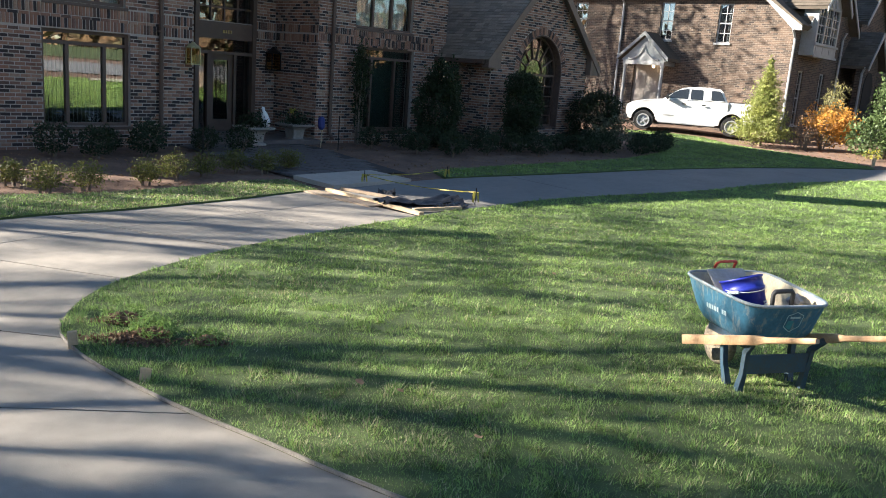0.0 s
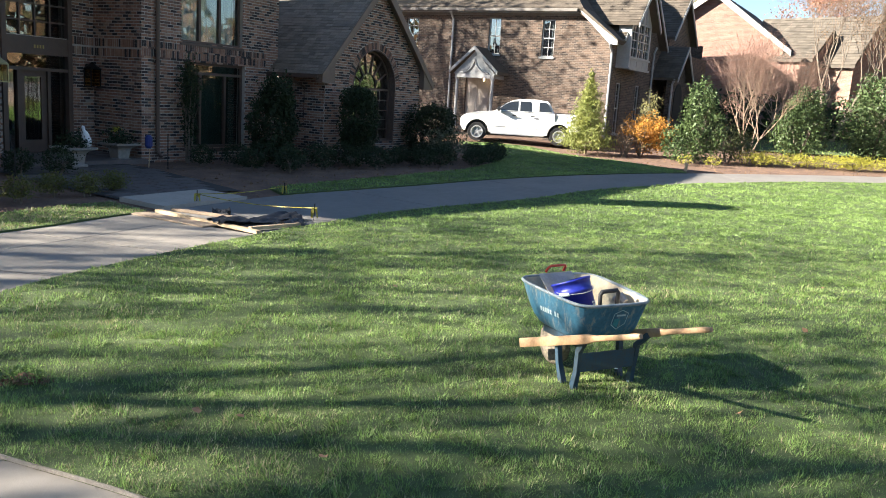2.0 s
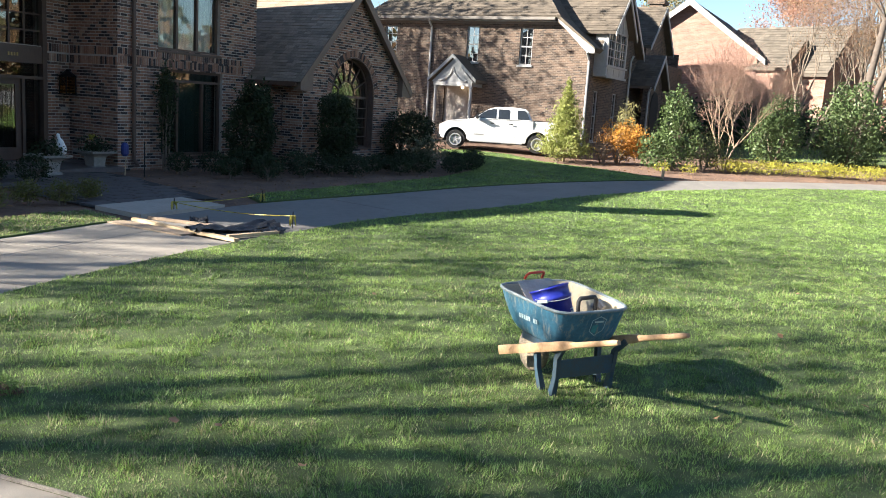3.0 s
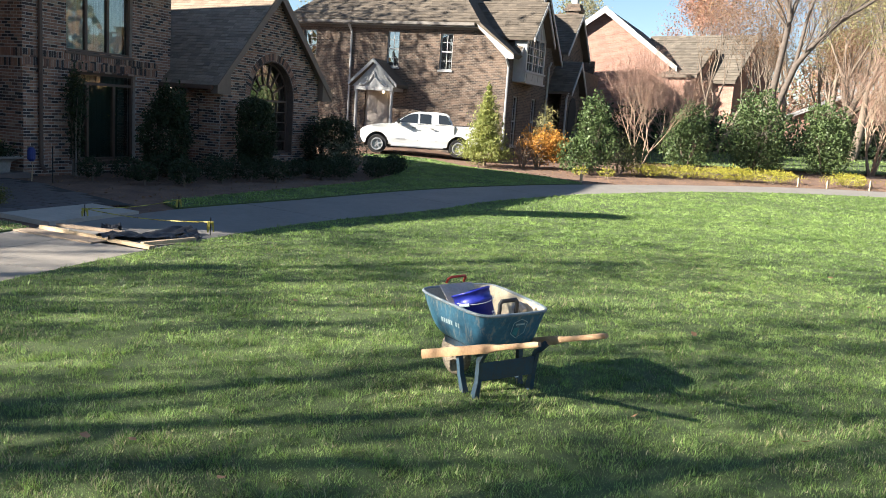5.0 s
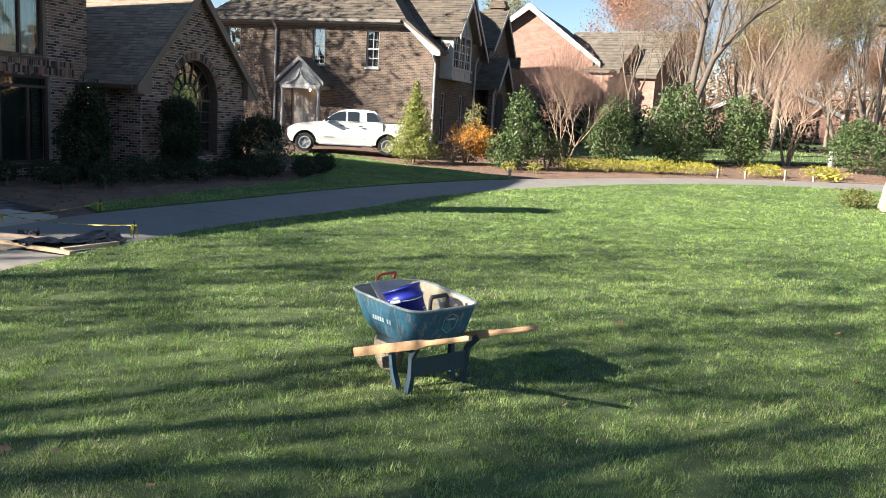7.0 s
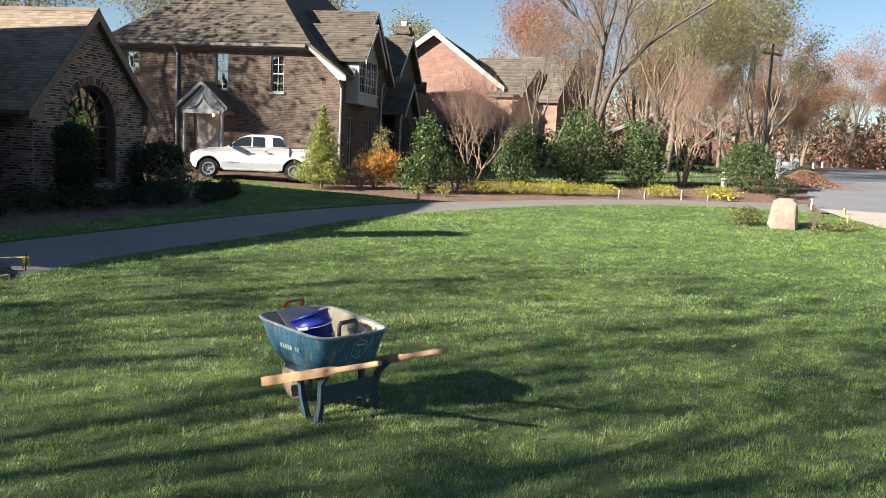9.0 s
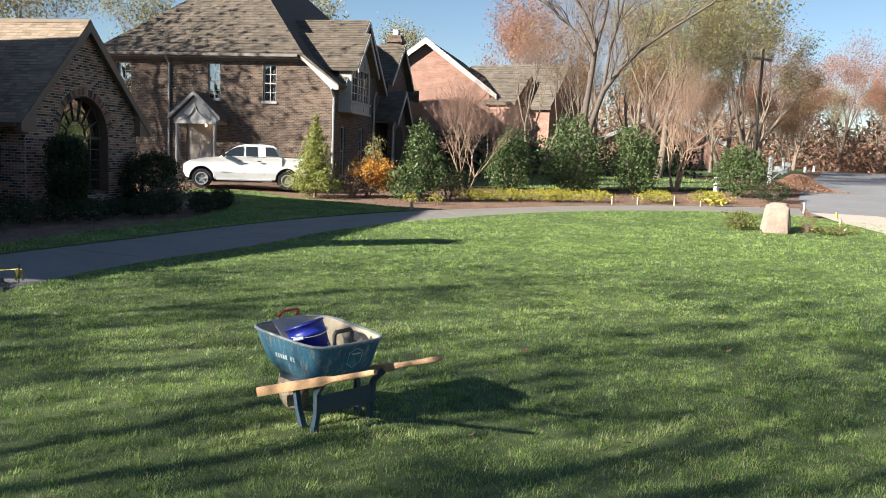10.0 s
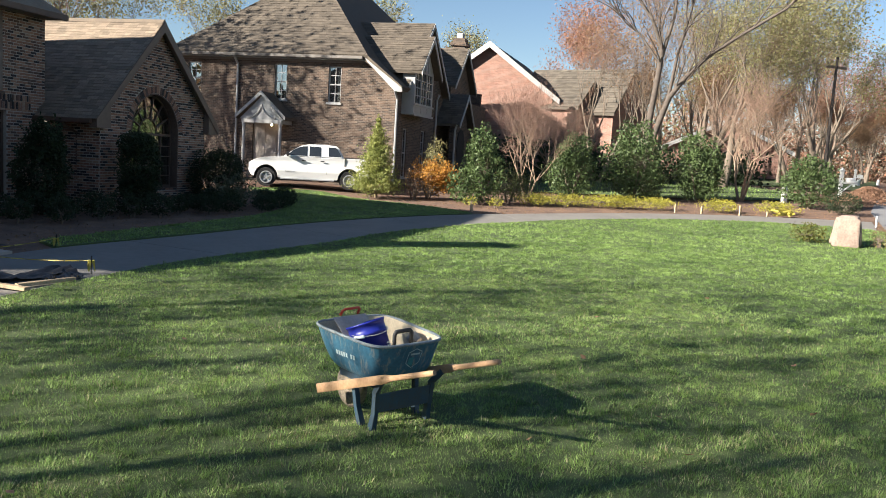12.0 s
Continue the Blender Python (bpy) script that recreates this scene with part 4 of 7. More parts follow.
part("porch_gable", join(prism([(5.0, 3.2), (7.25, 3.2), (6.12, 4.28)], 0.08, "x", PX - 0.1), prism([(4.85, 3.2), (4.85, 3.36), (6.12, 4.5), (7.4, 3.36), (7.4, 3.2), (6.12, 4.32)], 0.05, "x", PX - 0.27)), M_bay, nb, "painted porch gable with curved braces")
part("porch_beam", B((PX - 0.1, -0.01, 5.1, 5.25, 3.03, 3.2), (PX - 0.1, -0.01, 7.0, 7.15, 3.03, 3.2), (PX - 0.12, PX + 0.05, 5.25, 7.0, 3.03, 3.2)), M_wtrim, nb)
part("brace", join(*[tube([(PX - 0.13, 6.12 + s * (0.75 - 0.75 * math.sin(a)), 3.25 + 0.75 * (1 - math.cos(a))) for a in np.linspace(0, 1.4, 8)], 0.045, 6) for s in (-1, 1)]), M_wtrim, nb)
for y in (5.2, 7.07):
    part("column", lathe([(0.1, 0.72), (0.1, 0.8), (0.075, 0.85), (0.07, 2.9), (0.1, 2.96), (0.1, 3.03)], 12), M_wtrim, nb, "white round porch column").location = (PX, y, 0)
part("side_door", join(B((0.1, 0.16, 5.79, 7.15, 0.75, 3.2)), B((0.085, 0.1, 5.9, 6.42, 0.95, 1.85), (0.085, 0.1, 6.52, 7.04, 0.95, 1.85), (0.085, 0.1, 5.9, 6.42, 2.0, 3.0), (0.085, 0.1, 6.52, 7.04, 2.0, 3.0), bevel=0.006)), M_doortan, nb, "pale tan panelled side door")
part("porch_step", B((PX - 0.15, 0, 5.2, 7.9, 0.2, 0.72), bevel=0.01), M_brickB, nb, "brick porch step")
part("porch_step", B((PX - 0.5, PX - 0.152, 5.5, 7.6, 0.2, 0.5), bevel=0.01), M_brickB, nb, "brick porch step")
part("porch_light", lathe([(0.015, 0.07), (0.045, 0.04), (0.045, -0.04), (0.02, -0.07)], 10), M_lampglow, nb, "lit warm porch light").location = (-0.3, 6.0, 3.0)
part("chimney", join(B((13.8, 14.6, 0.5, 1.3, 5.0, 9.2), bevel=0.01), B((13.7, 14.7, 0.4, 1.4, 8.75, 8.95))), M_brickB, nb, "brick chimney")
part("chimney_pot", B((14.0, 14.4, 0.7, 1.1, 9.2, 9.55), bevel=0.03), M_wtrim, nb)

# ---- third house behind the shrubs ----
M_brickC = wall_brick_mat("orange_brick", (0.31, 0.16, 0.118), (0.2, 0.102, 0.078), (0.31, 0.25, 0.21))
M_roofC = mat("dark_shingle", (0.10, 0.09, 0.085), 0.95, color2=(0.07, 0.062, 0.06), scale=2, bump=0.5, bscale=50)
M_roofD = mat("grey_shingle", (0.125, 0.106, 0.084), 0.95, color2=(0.088, 0.075, 0.06), scale=2, bump=0.5, bscale=50, island=0.25)
th = thing("house", pose(25.9, 52.1, 0.6, 0, 0, -40), "orange-brick house with a white-trimmed gable, behind the shrubs", "house")
# local x along the sunny gable wall, y away from the street corner
part("gable_wall", prism([(-3.6, 0), (5.3, 0), (5.3, 5.7), (0.8, 9.05), (-3.6, 5.75)], 0.3, "y", 0), M_brickC, th, "sunlit orange brick gable wall")
for b in ((5.0, 5.3, 0.3, 14, 0, 5.6), (-3.6, -3.3, 0.3, 14, 0, 5.6), (-3.3, 5.0, 13.7, 14, 0, 5.6)):
    part("wall", B(b), M_brickC, th)
part("roof", join(prism([(-4.2, 5.55), (0.8, 9.35), (0.8, 9.1), (-4.2, 5.35)], 14.6, "y", -0.4), prism([(5.8, 5.6), (5.8, 5.4), (0.8, 9.1), (0.8, 9.35)], 14.6, "y", -0.4)), M_roofC, th, "dark shingle roof")
part("rake_board", join(prism([(-4.25, 5.3), (-4.25, 5.6), (0.8, 9.4), (0.8, 8.95)], 0.08, "y", -0.48), prism([(5.85, 5.3), (0.8, 8.95), (0.8, 9.4), (5.85, 5.65)], 0.08, "y", -0.48)), M_wtrim, th, "white rake board")
part("wing", B((5.3, 12.4, 2.0, 10.5, 0, 4.4)), M_brickC, th)


def wing_gable(ax, ay, az, hw, drop, length):
    """A gabled wing whose front looks down the street: apex of the front, half width, drop to the eaves, length of the ridge."""
    m = Matrix.Translation((ax, ay, 0)) @ Matrix.Rotation(radians(-20), 4, "Z")
    e = az - drop
    part("gable_wall", moved(prism([(-hw, 0), (hw, 0), (hw, e), (0, az - 0.2), (-hw, e)], 0.3, "x", -0.5), m), M_brickC, th, "shaded brick gable")
    part("wall", moved(B((-length, -0.5, -hw, -hw + 0.3, 0, e)), m), M_brickC, th)
    s = drop / hw
    part("gable_roof", moved(join(prism([(-hw - 0.3, e - 0.3 * s), (0, az), (0, az - 0.2), (-hw - 0.3, e - 0.3 * s - 0.18)], length, "x", -length), prism([(hw + 0.3, e - 0.3 * s), (hw + 0.3, e - 0.3 * s - 0.18), (0, az - 0.2), (0, az)], length, "x", -length)), m), M_roofD, th, "grey-brown shingled roof of the wing")
    q = [m @ Vector(p) for p in ((-length, -hw - 0.3, e - 0.3 * s + 0.01), (0, -hw - 0.3, e - 0.3 * s + 0.01), (0, 0, az + 0.01), (-length, 0, az + 0.01))]
    shingle_rows(th, *q, M_roofD, 18, rngB, 0.35, lift=0.03)


wing_gable(8.0, 1.2, 7.1, 2.0, 1.7, 4.5)
wing_gable(10.6, 2.4, 8.1, 2.8, 2.9, 8.0)
# far cottage through the trees
co = thing("cottage", pose(62, 66, 1.6, 0, 0, -35), "pale-gabled brick cottage far among the trees", "house")
part("wall", prism([(-6, 0), (6, 0), (6, 3), (0, 5.6), (-6, 3)], 8, "y", 0), M_brickC, co)
part("roof", join(prism([(-6.6, 2.8), (0, 5.9), (0, 5.7), (-6.6, 2.6)], 8.8, "y", -0.4), prism([(6.6, 2.8), (6.6, 2.6), (0, 5.7), (0, 5.9)], 8.8, "y", -0.4)), M_roofD, co)
part("rake_board", join(prism([(-6.6, 2.4), (-6.6, 2.8), (0, 5.95), (0, 5.5)], 0.1, "y", -0.5), prism([(6.6, 2.4), (0, 5.5), (0, 5.95), (6.6, 2.8)], 0.1, "y", -0.5)), M_wtrim, co)
# ---- white pickup on the neighbour's drive ----
M_paint = mat("white_car_paint", (0.68, 0.68, 0.675), 0.22, color2=(0.65, 0.65, 0.645), scale=1.0, spec=0.6)
M_tyre = mat("tyre_rubber", (0.025, 0.025, 0.026), 0.85, scale=20, bump=0.2)
M_alloy = mat("alloy", (0.58, 0.58, 0.59), 0.4, metal=0.35, scale=10)
M_black = mat("black_plastic", (0.02, 0.02, 0.022), 0.6, scale=12)
M_carglass = glass_mat("car_glass", 0.3, (0.18, 0.2, 0.2))
M_tint = mat("tinted_glass", (0.03, 0.035, 0.04), 0.06, color2=(0.02, 0.024, 0.028), scale=2, spec=0.8)
M_red = mat("red_lens", (0.4, 0.02, 0.02), 0.3, scale=5)
TX, TY = 9.47, 34.9
truck = thing("pickup_truck", pose(TX, TY, rise(TX, TY) - 0.05, 0, 0, 165), "white double-cab pickup truck parked on the neighbour's drive", "truck")
# local x points to the nose, y to the far... side; wheels at +-1.72
WB2, R, HW = 1.73, 0.395, 0.96


def wheel_cut(cx):
    return [(cx + 0.5 * math.cos(a), 0.42 + 0.5 * math.sin(a)) for a in np.linspace(math.pi, 0, 14)]


prof = [(-2.86, 0.62)] + [(-2.8, 0.5), (-WB2 - 0.52, 0.45)] + wheel_cut(-WB2) + [(-WB2 + 0.52, 0.40), (WB2 - 0.52, 0.40)] + wheel_cut(WB2) + [(WB2 + 0.52, 0.42), (2.36, 0.46), (2.46, 0.66), (2.45, 0.88), (2.38, 1.02), (2.2, 1.12), (1.85, 1.20), (1.08, 1.29), (-1.5, 1.33), (-2.84, 1.35), (-2.9, 1.29)]
bm = prism(prof, 2 * HW, "y", -HW)
bmesh.ops.bisect_plane(bm, geom=bm.verts[:] + bm.edges[:] + bm.faces[:], plane_co=(0, 0, 1.0), plane_no=(0, 0, 1))
bmesh.ops.bisect_plane(bm, geom=bm.verts[:] + bm.edges[:] + bm.faces[:], plane_co=(0, 0, 0.72), plane_no=(0, 0, 1))
for v in bm.verts:
    v.co.y *= 1 - 0.05 * max(0, (v.co.z - 0.72) / 0.6) ** 1.5 - 0.03 * max(0, (0.72 - v.co.z) / 0.3)
    if v.co.x > 1.9:
        v.co.y *= 1 - 0.16 * ((v.co.x - 1.9) / 0.56) ** 1.5
bmesh.ops.bevel(bm, geom=[e for e in bm.edges if len(e.link_faces) == 2 and e.calc_face_angle() > 0.9 and min(e.verts[0].co.z, e.verts[1].co.z) > 0.98 and e.verts[0].co.y * e.verts[1].co.y > 0], offset=0.07, segments=4, affect="EDGES", clamp_overlap=True)
body = part("body", bm, M_paint, truck, smooth=True)
body.data.set_sharp_from_angle(angle=radians(32))
cab = [(1.10, 1.26), (0.52, 1.66), (0.32, 1.77), (0.02, 1.85), (-0.7, 1.87), (-1.15, 1.83), (-1.27, 1.74), (-1.5, 1.30)]
bm = prism(cab, 1.76, "y", -0.88)
for v in bm.verts:
    v.co.y *= 1 - 0.17 * max(0, (v.co.z - 1.28) / 0.6)
bmesh.ops.bevel(bm, geom=[e for e in bm.edges if e.verts[0].co.y * e.verts[1].co.y > 0], offset=0.06, segments=4, affect="EDGES", clamp_overlap=True)
cabin = part("cab", bm, M_paint, truck, smooth=True)
cabin.data.set_sharp_from_angle(angle=radians(32))
for cx in (-WB2, WB2):
    for s in (-1, 1):
        part("arch_lip", tube([(cx + 0.5 * math.cos(a), s * 0.925, 0.42 + 0.5 * math.sin(a)) for a in np.linspace(0, math.pi, 16)], 0.022, 6), M_paint, truck, smooth=True)


def side_glass(pts, s):
    """A dark pane lying a finger's breadth proud of the sloping cab side."""
    def y(z):
        return s * (0.886 - (z - 1.28) / 0.6 * 0.1496)
    V = [(x, y(z), z) for x, z in pts] + [(x, y(z) - s * 0.012, z) for x, z in pts]
    n = len(pts)
    F = [tuple(range(n)) if s > 0 else tuple(range(n))[::-1]] + [(i, (i + 1) % n, n + (i + 1) % n, n + i) for i in range(n)]
    return V, F


for s in (-1, 1):
    for name, pts in (("front_side_window", [(0.88, 1.36), (0.66, 1.56), (0.44, 1.69), (0.22, 1.75), (0.06, 1.76), (0.06, 1.36)]), ("rear_side_window", [(-0.03, 1.36), (-0.03, 1.76), (-0.46, 1.76), (-0.50, 1.72), (-0.52, 1.36)]), ("quarter_window", [(-0.84, 1.38), (-0.82, 1.76), (-1.12, 1.76), (-1.22, 1.68), (-1.38, 1.38)])):
        V, F = side_glass(pts, s)
        raw(name, V, F, M_tint, truck, "dark tinted side window")
for x0 in (0.015, -0.77):
    for s in (-1, 1):
        part("door_seam", B((x0 - 0.003, x0 + 0.003, s * 0.955 - 0.004, s * 0.955 + 0.004, 0.62, 0.86)), M_black, truck)
        part("door_handle", B((x0 + 0.1, x0 + 0.27, s * 0.935 - 0.02, s * 0.935 + 0.02, 1.14, 1.18), bevel=0.01), M_black, truck, "black door handle")
part("windscreen", prism([(1.06, 1.30), (1.075, 1.315), (0.54, 1.685), (0.52, 1.67)], 1.4, "y", -0.7), M_tint, truck, "dark windscreen")
part("bed_gap", B((-1.535, -1.51, -0.93, 0.93, 0.6, 1.335)), M_black, truck)
part("bed_liner", B((-2.78, -1.6, -0.8, 0.8, 1.33, 1.356)), M_black, truck)
part("front_bumper", B((2.28, 2.54, -0.82, 0.82, 0.40, 0.60), bevel=0.05), M_black, truck, "dark front bumper")
part("rear_bumper", B((-3.02, -2.84, -0.92, 0.92, 0.5, 0.68), bevel=0.04), M_alloy, truck, "chrome rear bumper")
part("grille", B((2.43, 2.48, -0.5, 0.5, 0.68, 0.98), bevel=0.01), M_black, truck)
for s in (-1, 1):
    part("headlight", B((2.26, 2.46, s * 0.69 - 0.11, s * 0.69 + 0.11, 0.78, 0.99), bevel=0.03), M_alloy, truck, "clear headlight")
    part("tail_light", B((-2.92, -2.8, s * 0.86 - 0.07, s * 0.86 + 0.07, 0.8, 1.18), bevel=0.02), M_red, truck, "red tail light")
    part("mirror", B((0.80, 0.92, s * 1.0 - 0.1, s * 1.0 + 0.1, 1.30, 1.50), bevel=0.03), M_black, truck)
    part("running_board", B((-1.1, 1.15, s * 0.93 - 0.07, s * 0.93 + 0.07, 0.34, 0.40), bevel=0.015), M_alloy, truck, "running board")
    part("badge_bar", B((0.55, 0.95, s * 0.962 - 0.002, s * 0.962 + 0.002, 0.66, 0.70)), M_alloy, truck)
    for cx in (-WB2, WB2):
        w = part("wheel", moved(lathe([(0.24, -0.12), (R - 0.02, -0.13), (R, -0.09), (R, 0.09), (R - 0.02, 0.13), (0.24, 0.12)], 28, "y", closed=True), Matrix.Translation((cx, s * 0.80, R))), M_tyre, truck, "black tyre", smooth=False)
        spokes = [lathe([(0.25, -0.02), (0.26, 0.09), (0.22, 0.09), (0.21, -0.02)], 24, "y", closed=True), lathe([(0.0, 0.05), (0.06, 0.06), (0.06, -0.02), (0.0, -0.02)], 12, "y")]
        for k in range(5):
            spokes.append(moved(B((-0.03, 0.03, -0.01, 0.055, 0.04, 0.23)), Matrix.Rotation(k * 2 * math.pi / 5, 4, "Y")))
        spokes.append(lathe([(0.0, -0.03), (0.23, -0.03), (0.23, -0.05), (0.0, -0.05)], 20, "y"))
        part("rim", moved(join(*spokes), Matrix.Translation((cx, s * 0.87, R)) @ Matrix.Rotation(0 if s > 0 else math.pi, 4, "Z")), M_alloy, w, "five-spoke alloy rim")
for cx in (-WB2, WB2):
    part("wheel_well", B((cx - 0.5, cx + 0.5, -0.70, 0.70, 0.4, 0.93)), M_black, truck)
part("underbody", B((-2.7, 2.3, -0.6, 0.6, 0.3, 0.5)), M_black, truck)
# ---- wheelbarrow on the lawn, with tools ----
M_tray = mat("worn_blue_enamel", (0.055, 0.185, 0.28), 0.45, color2=(0.03, 0.105, 0.17), scale=5, bump=0.15)
N, L = M_tray.node_tree.nodes, M_tray.node_tree.links
_b = N["Principled BSDF"]
_co = N.new("ShaderNodeTexCoord")
_mp = N.new("ShaderNodeMapping")
_mp.inputs["Scale"].default_value = (14, 14, 3.0)
_nz = N.new("ShaderNodeTexNoise")
_nz.inputs["Scale"].default_value, _nz.inputs["Detail"].default_value, _nz.inputs["Roughness"].default_value = 1.6, 9, 0.72
_rp = N.new("ShaderNodeValToRGB")
_rp.color_ramp.elements[0].position, _rp.color_ramp.elements[1].position = 0.52, 0.70
_mx = N.new("ShaderNodeMix")
_mx.data_type = "RGBA"
_mx.inputs[7].default_value = (0.36, 0.33, 0.28, 1)
L.new(_co.outputs["Object"], _mp.inputs[0])
L.new(_mp.outputs[0], _nz.inputs["Vector"])
L.new(_nz.outputs["Fac"], _rp.inputs[0])
L.new(_rp.outputs[0], _mx.inputs[0])
L.new(_b.inputs["Base Color"].links[0].from_socket, _mx.inputs[6])
L.new(_mx.outputs[2], _b.inputs["Base Color"])
M_crust = mat("dried_mortar", (0.62, 0.53, 0.38), 0.95, color2=(0.47, 0.40, 0.29), scale=9, bump=0.5, bscale=60)
M_handle = mat("ash_handle", (0.49, 0.32, 0.18), 0.6, color2=(0.33, 0.19, 0.10), scale=7, bump=0.1)
M_steel = mat("blue_steel", (0.03, 0.075, 0.12), 0.5, color2=(0.05, 0.06, 0.065), scale=9, metal=0.2)
M_bucket = mat("blue_plastic", (0.018, 0.03, 0.30), 0.4, color2=(0.014, 0.022, 0.24), scale=6)
M_redplastic = mat("red_plastic", (0.62, 0.07, 0.035), 0.45, scale=10)
M_board = mat("grey_steel_plate", (0.46, 0.42, 0.37), 0.6, color2=(0.34, 0.31, 0.27), scale=8)
M_sticker = mat("pale_sticker", (0.55, 0.66, 0.68), 0.5, scale=10)
M_teal = mat("teal_sticker", (0.06, 0.30, 0.34), 0.5, scale=10)

BW = pose(2.35, 5.75, 0, 0, 0, 17.2)
barrow = thing("wheelbarrow", BW, "worn blue steel wheelbarrow with wooden handles standing on the lawn", "wheelbarrow")


def rim_ring(k, n=40):
    """Tray outline at level k from 0 (floor) to 1 (rim): a rounded oblong, longer and higher in front."""
    y0, y1 = -0.04 - 0.11 * k, 0.49 + 0.22 * k ** 0.6
    w0, w1 = 0.312 + 0.04 * k ** 0.7, 0.275 + 0.11 * k ** 0.6
    z0, z1 = 0.375 + 0.285 * k, 0.375 + 0.325 * k
    ring = []
    for i in range(n):
        a = 2 * math.pi * i / n
        c, s = math.cos(a), math.sin(a)
        e = 0.36
        u, v = math.copysign(abs(c) ** e, c), math.copysign(abs(s) ** e, s)
        t = (v + 1) / 2
        ring.append((u * (w0 + (w1 - w0) * t), y0 + (y1 - y0) * t, z0 + (z1 - z0) * t))
    return ring


levels = [0.0, 0.03, 0.1, 0.22, 0.4, 0.7, 1.0]
outer = [[(x * f, 0.22 + (y - 0.22) * f, z) for x, y, z in rim_ring(k)] for k, f in zip(levels, (0.88, 0.95, 0.985, 1, 1, 1, 1))]
V = [p for r in outer for p in r]
n = 40
F = [(j * n + i, j * n + (i + 1) % n, (j + 1) * n + (i + 1) % n, (j + 1) * n + i) for j in range(len(levels) - 1) for i in range(n)]
F.append(tuple(range(n))[::-1])
tray = raw("tray", V, F, M_tray, barrow, "scratched blue steel tray", smooth=True)
inn = [[(x * 0.975, 0.25 + (y - 0.25) * 0.978, z + 0.012) for x, y, z in r] for r in outer]
inn[-1] = [(x, y, z - 0.012) for x, y, z in inn[-1]]
V = [p for r in inn for p in r]
F = [(j * n + i, (j + 1) * n + i, (j + 1) * n + (i + 1) % n, j * n + (i + 1) % n) for j in range(len(levels) - 1) for i in range(n)]
F.append(tuple(range(n)))
raw("lining", V, F, M_crust, tray, "crust of dried pale mortar inside", smooth=True)
rim = rim_ring(1.0)
part("rolled_rim", tube(rim + rim[:2], 0.013, 6, cap=False), mat("scuffed_rim", (0.34, 0.35, 0.34), 0.6, color2=(0.12, 0.18, 0.22), scale=14), tray, "rolled rim worn to pale metal", smooth=True)
for s in (-1, 1):
    pts = [(s * 0.335, 0.60, 0.175), (s * 0.325, -0.22, 0.44), (s * 0.32, -0.36, 0.49), (s * 0.315, -0.76, 0.625)]
    d = (Vector(pts[1]) - Vector(pts[0]))
    bm = bmesh.new()
    rings = []
    for t, h, w in ((0, 0.038, 0.026), (0.6, 0.036, 0.024), (0.93, 0.035, 0.023), (1.05, 0.022, 0.02), (1.3, 0.021, 0.02), (1.5, 0.022, 0.021), (1.55, 0.017, 0.016)):
        c = Vector(pts[0]) + (Vector(pts[3]) - Vector(pts[0])) * t / 1.55
        up = Vector((0, 0.3, 0.95)).normalized()
        rings.append([bm.verts.new(c + Vector((1, 0, 0)) * w * math.copysign(abs(math.cos(a)) ** (0.25 if t < 1 else 0.7), math.cos(a)) + up * h * math.copysign(abs(math.sin(a)) ** (0.25 if t < 1 else 0.7), math.sin(a))) for a in np.linspace(0, 2 * math.pi, 13)[:-1]])
    for r0, r1 in zip(rings, rings[1:]):
        for i in range(12):
            bm.faces.new((r0[i], r0[(i + 1) % 12], r1[(i + 1) % 12], r1[i]))
    bm.faces.new(rings[0][::-1])
    bm.faces.new(rings[-1])
    bmesh.ops.recalc_face_normals(bm, faces=bm.faces[:])
    hd = part("handle", bm, M_handle, barrow, "worn ash-wood handle", smooth=True)
    hd.data.set_sharp_from_angle(angle=radians(40))
    # bent strap legs
    for name, q in (("front_strut", [(s * 0.30, 0.16, 0.30), (s * 0.29, 0.14, 0.15), (s * 0.27, 0.10, 0.0)]), ("rear_strut", [(s * 0.30, -0.16, 0.41), (s * 0.275, -0.07, 0.31), (s * 0.265, -0.055, 0.14), (s * 0.27, -0.03, 0.0)])):
        strap = tube(q, [0.028] * (len(q) - 1) + [0.034], 4)
        part("leg", strap, M_steel, barrow, "blue-black bent steel leg strut")
    part("axle_bracket", B((s * 0.1 - 0.008, s * 0.1 + 0.008, 0.42, 0.58, 0.15, 0.36)), M_steel, barrow)
part("leg_panel", B((-0.262, 0.262, -0.078, -0.066, 0.14, 0.285), bevel=0.004), M_steel, barrow, "dark blue steel brace panel between the legs")
part("cross_brace", tube([(-0.3, 0.16, 0.3), (-0.12, 0.16, 0.36), (0.12, 0.16, 0.36), (0.3, 0.16, 0.3)], 0.014, 6), M_steel, barrow)
for s in (-1, 1):
    part("riser", B((s * 0.25 - 0.03, s * 0.25 + 0.03, 0.02, 0.40, 0.33, 0.38)), M_steel, barrow, "dark riser block under the tray")
wheel = part("wheel", moved(lathe([(0.10, -0.045), (0.16, -0.05), (0.19, -0.035), (0.195, 0), (0.19, 0.035), (0.16, 0.05), (0.10, 0.045)], 30, "y"), Matrix.Translation((-0.07, 0.52, 0.178)) @ Matrix.Scale(0.9, 4) @ Matrix.Rotation(radians(90), 4, "Z")), mat("muddy_tyre", (0.30, 0.245, 0.175), 0.95, color2=(0.07, 0.06, 0.05), scale=7, bump=0.4), barrow, "pneumatic tyre caked with pale mud", smooth=True)
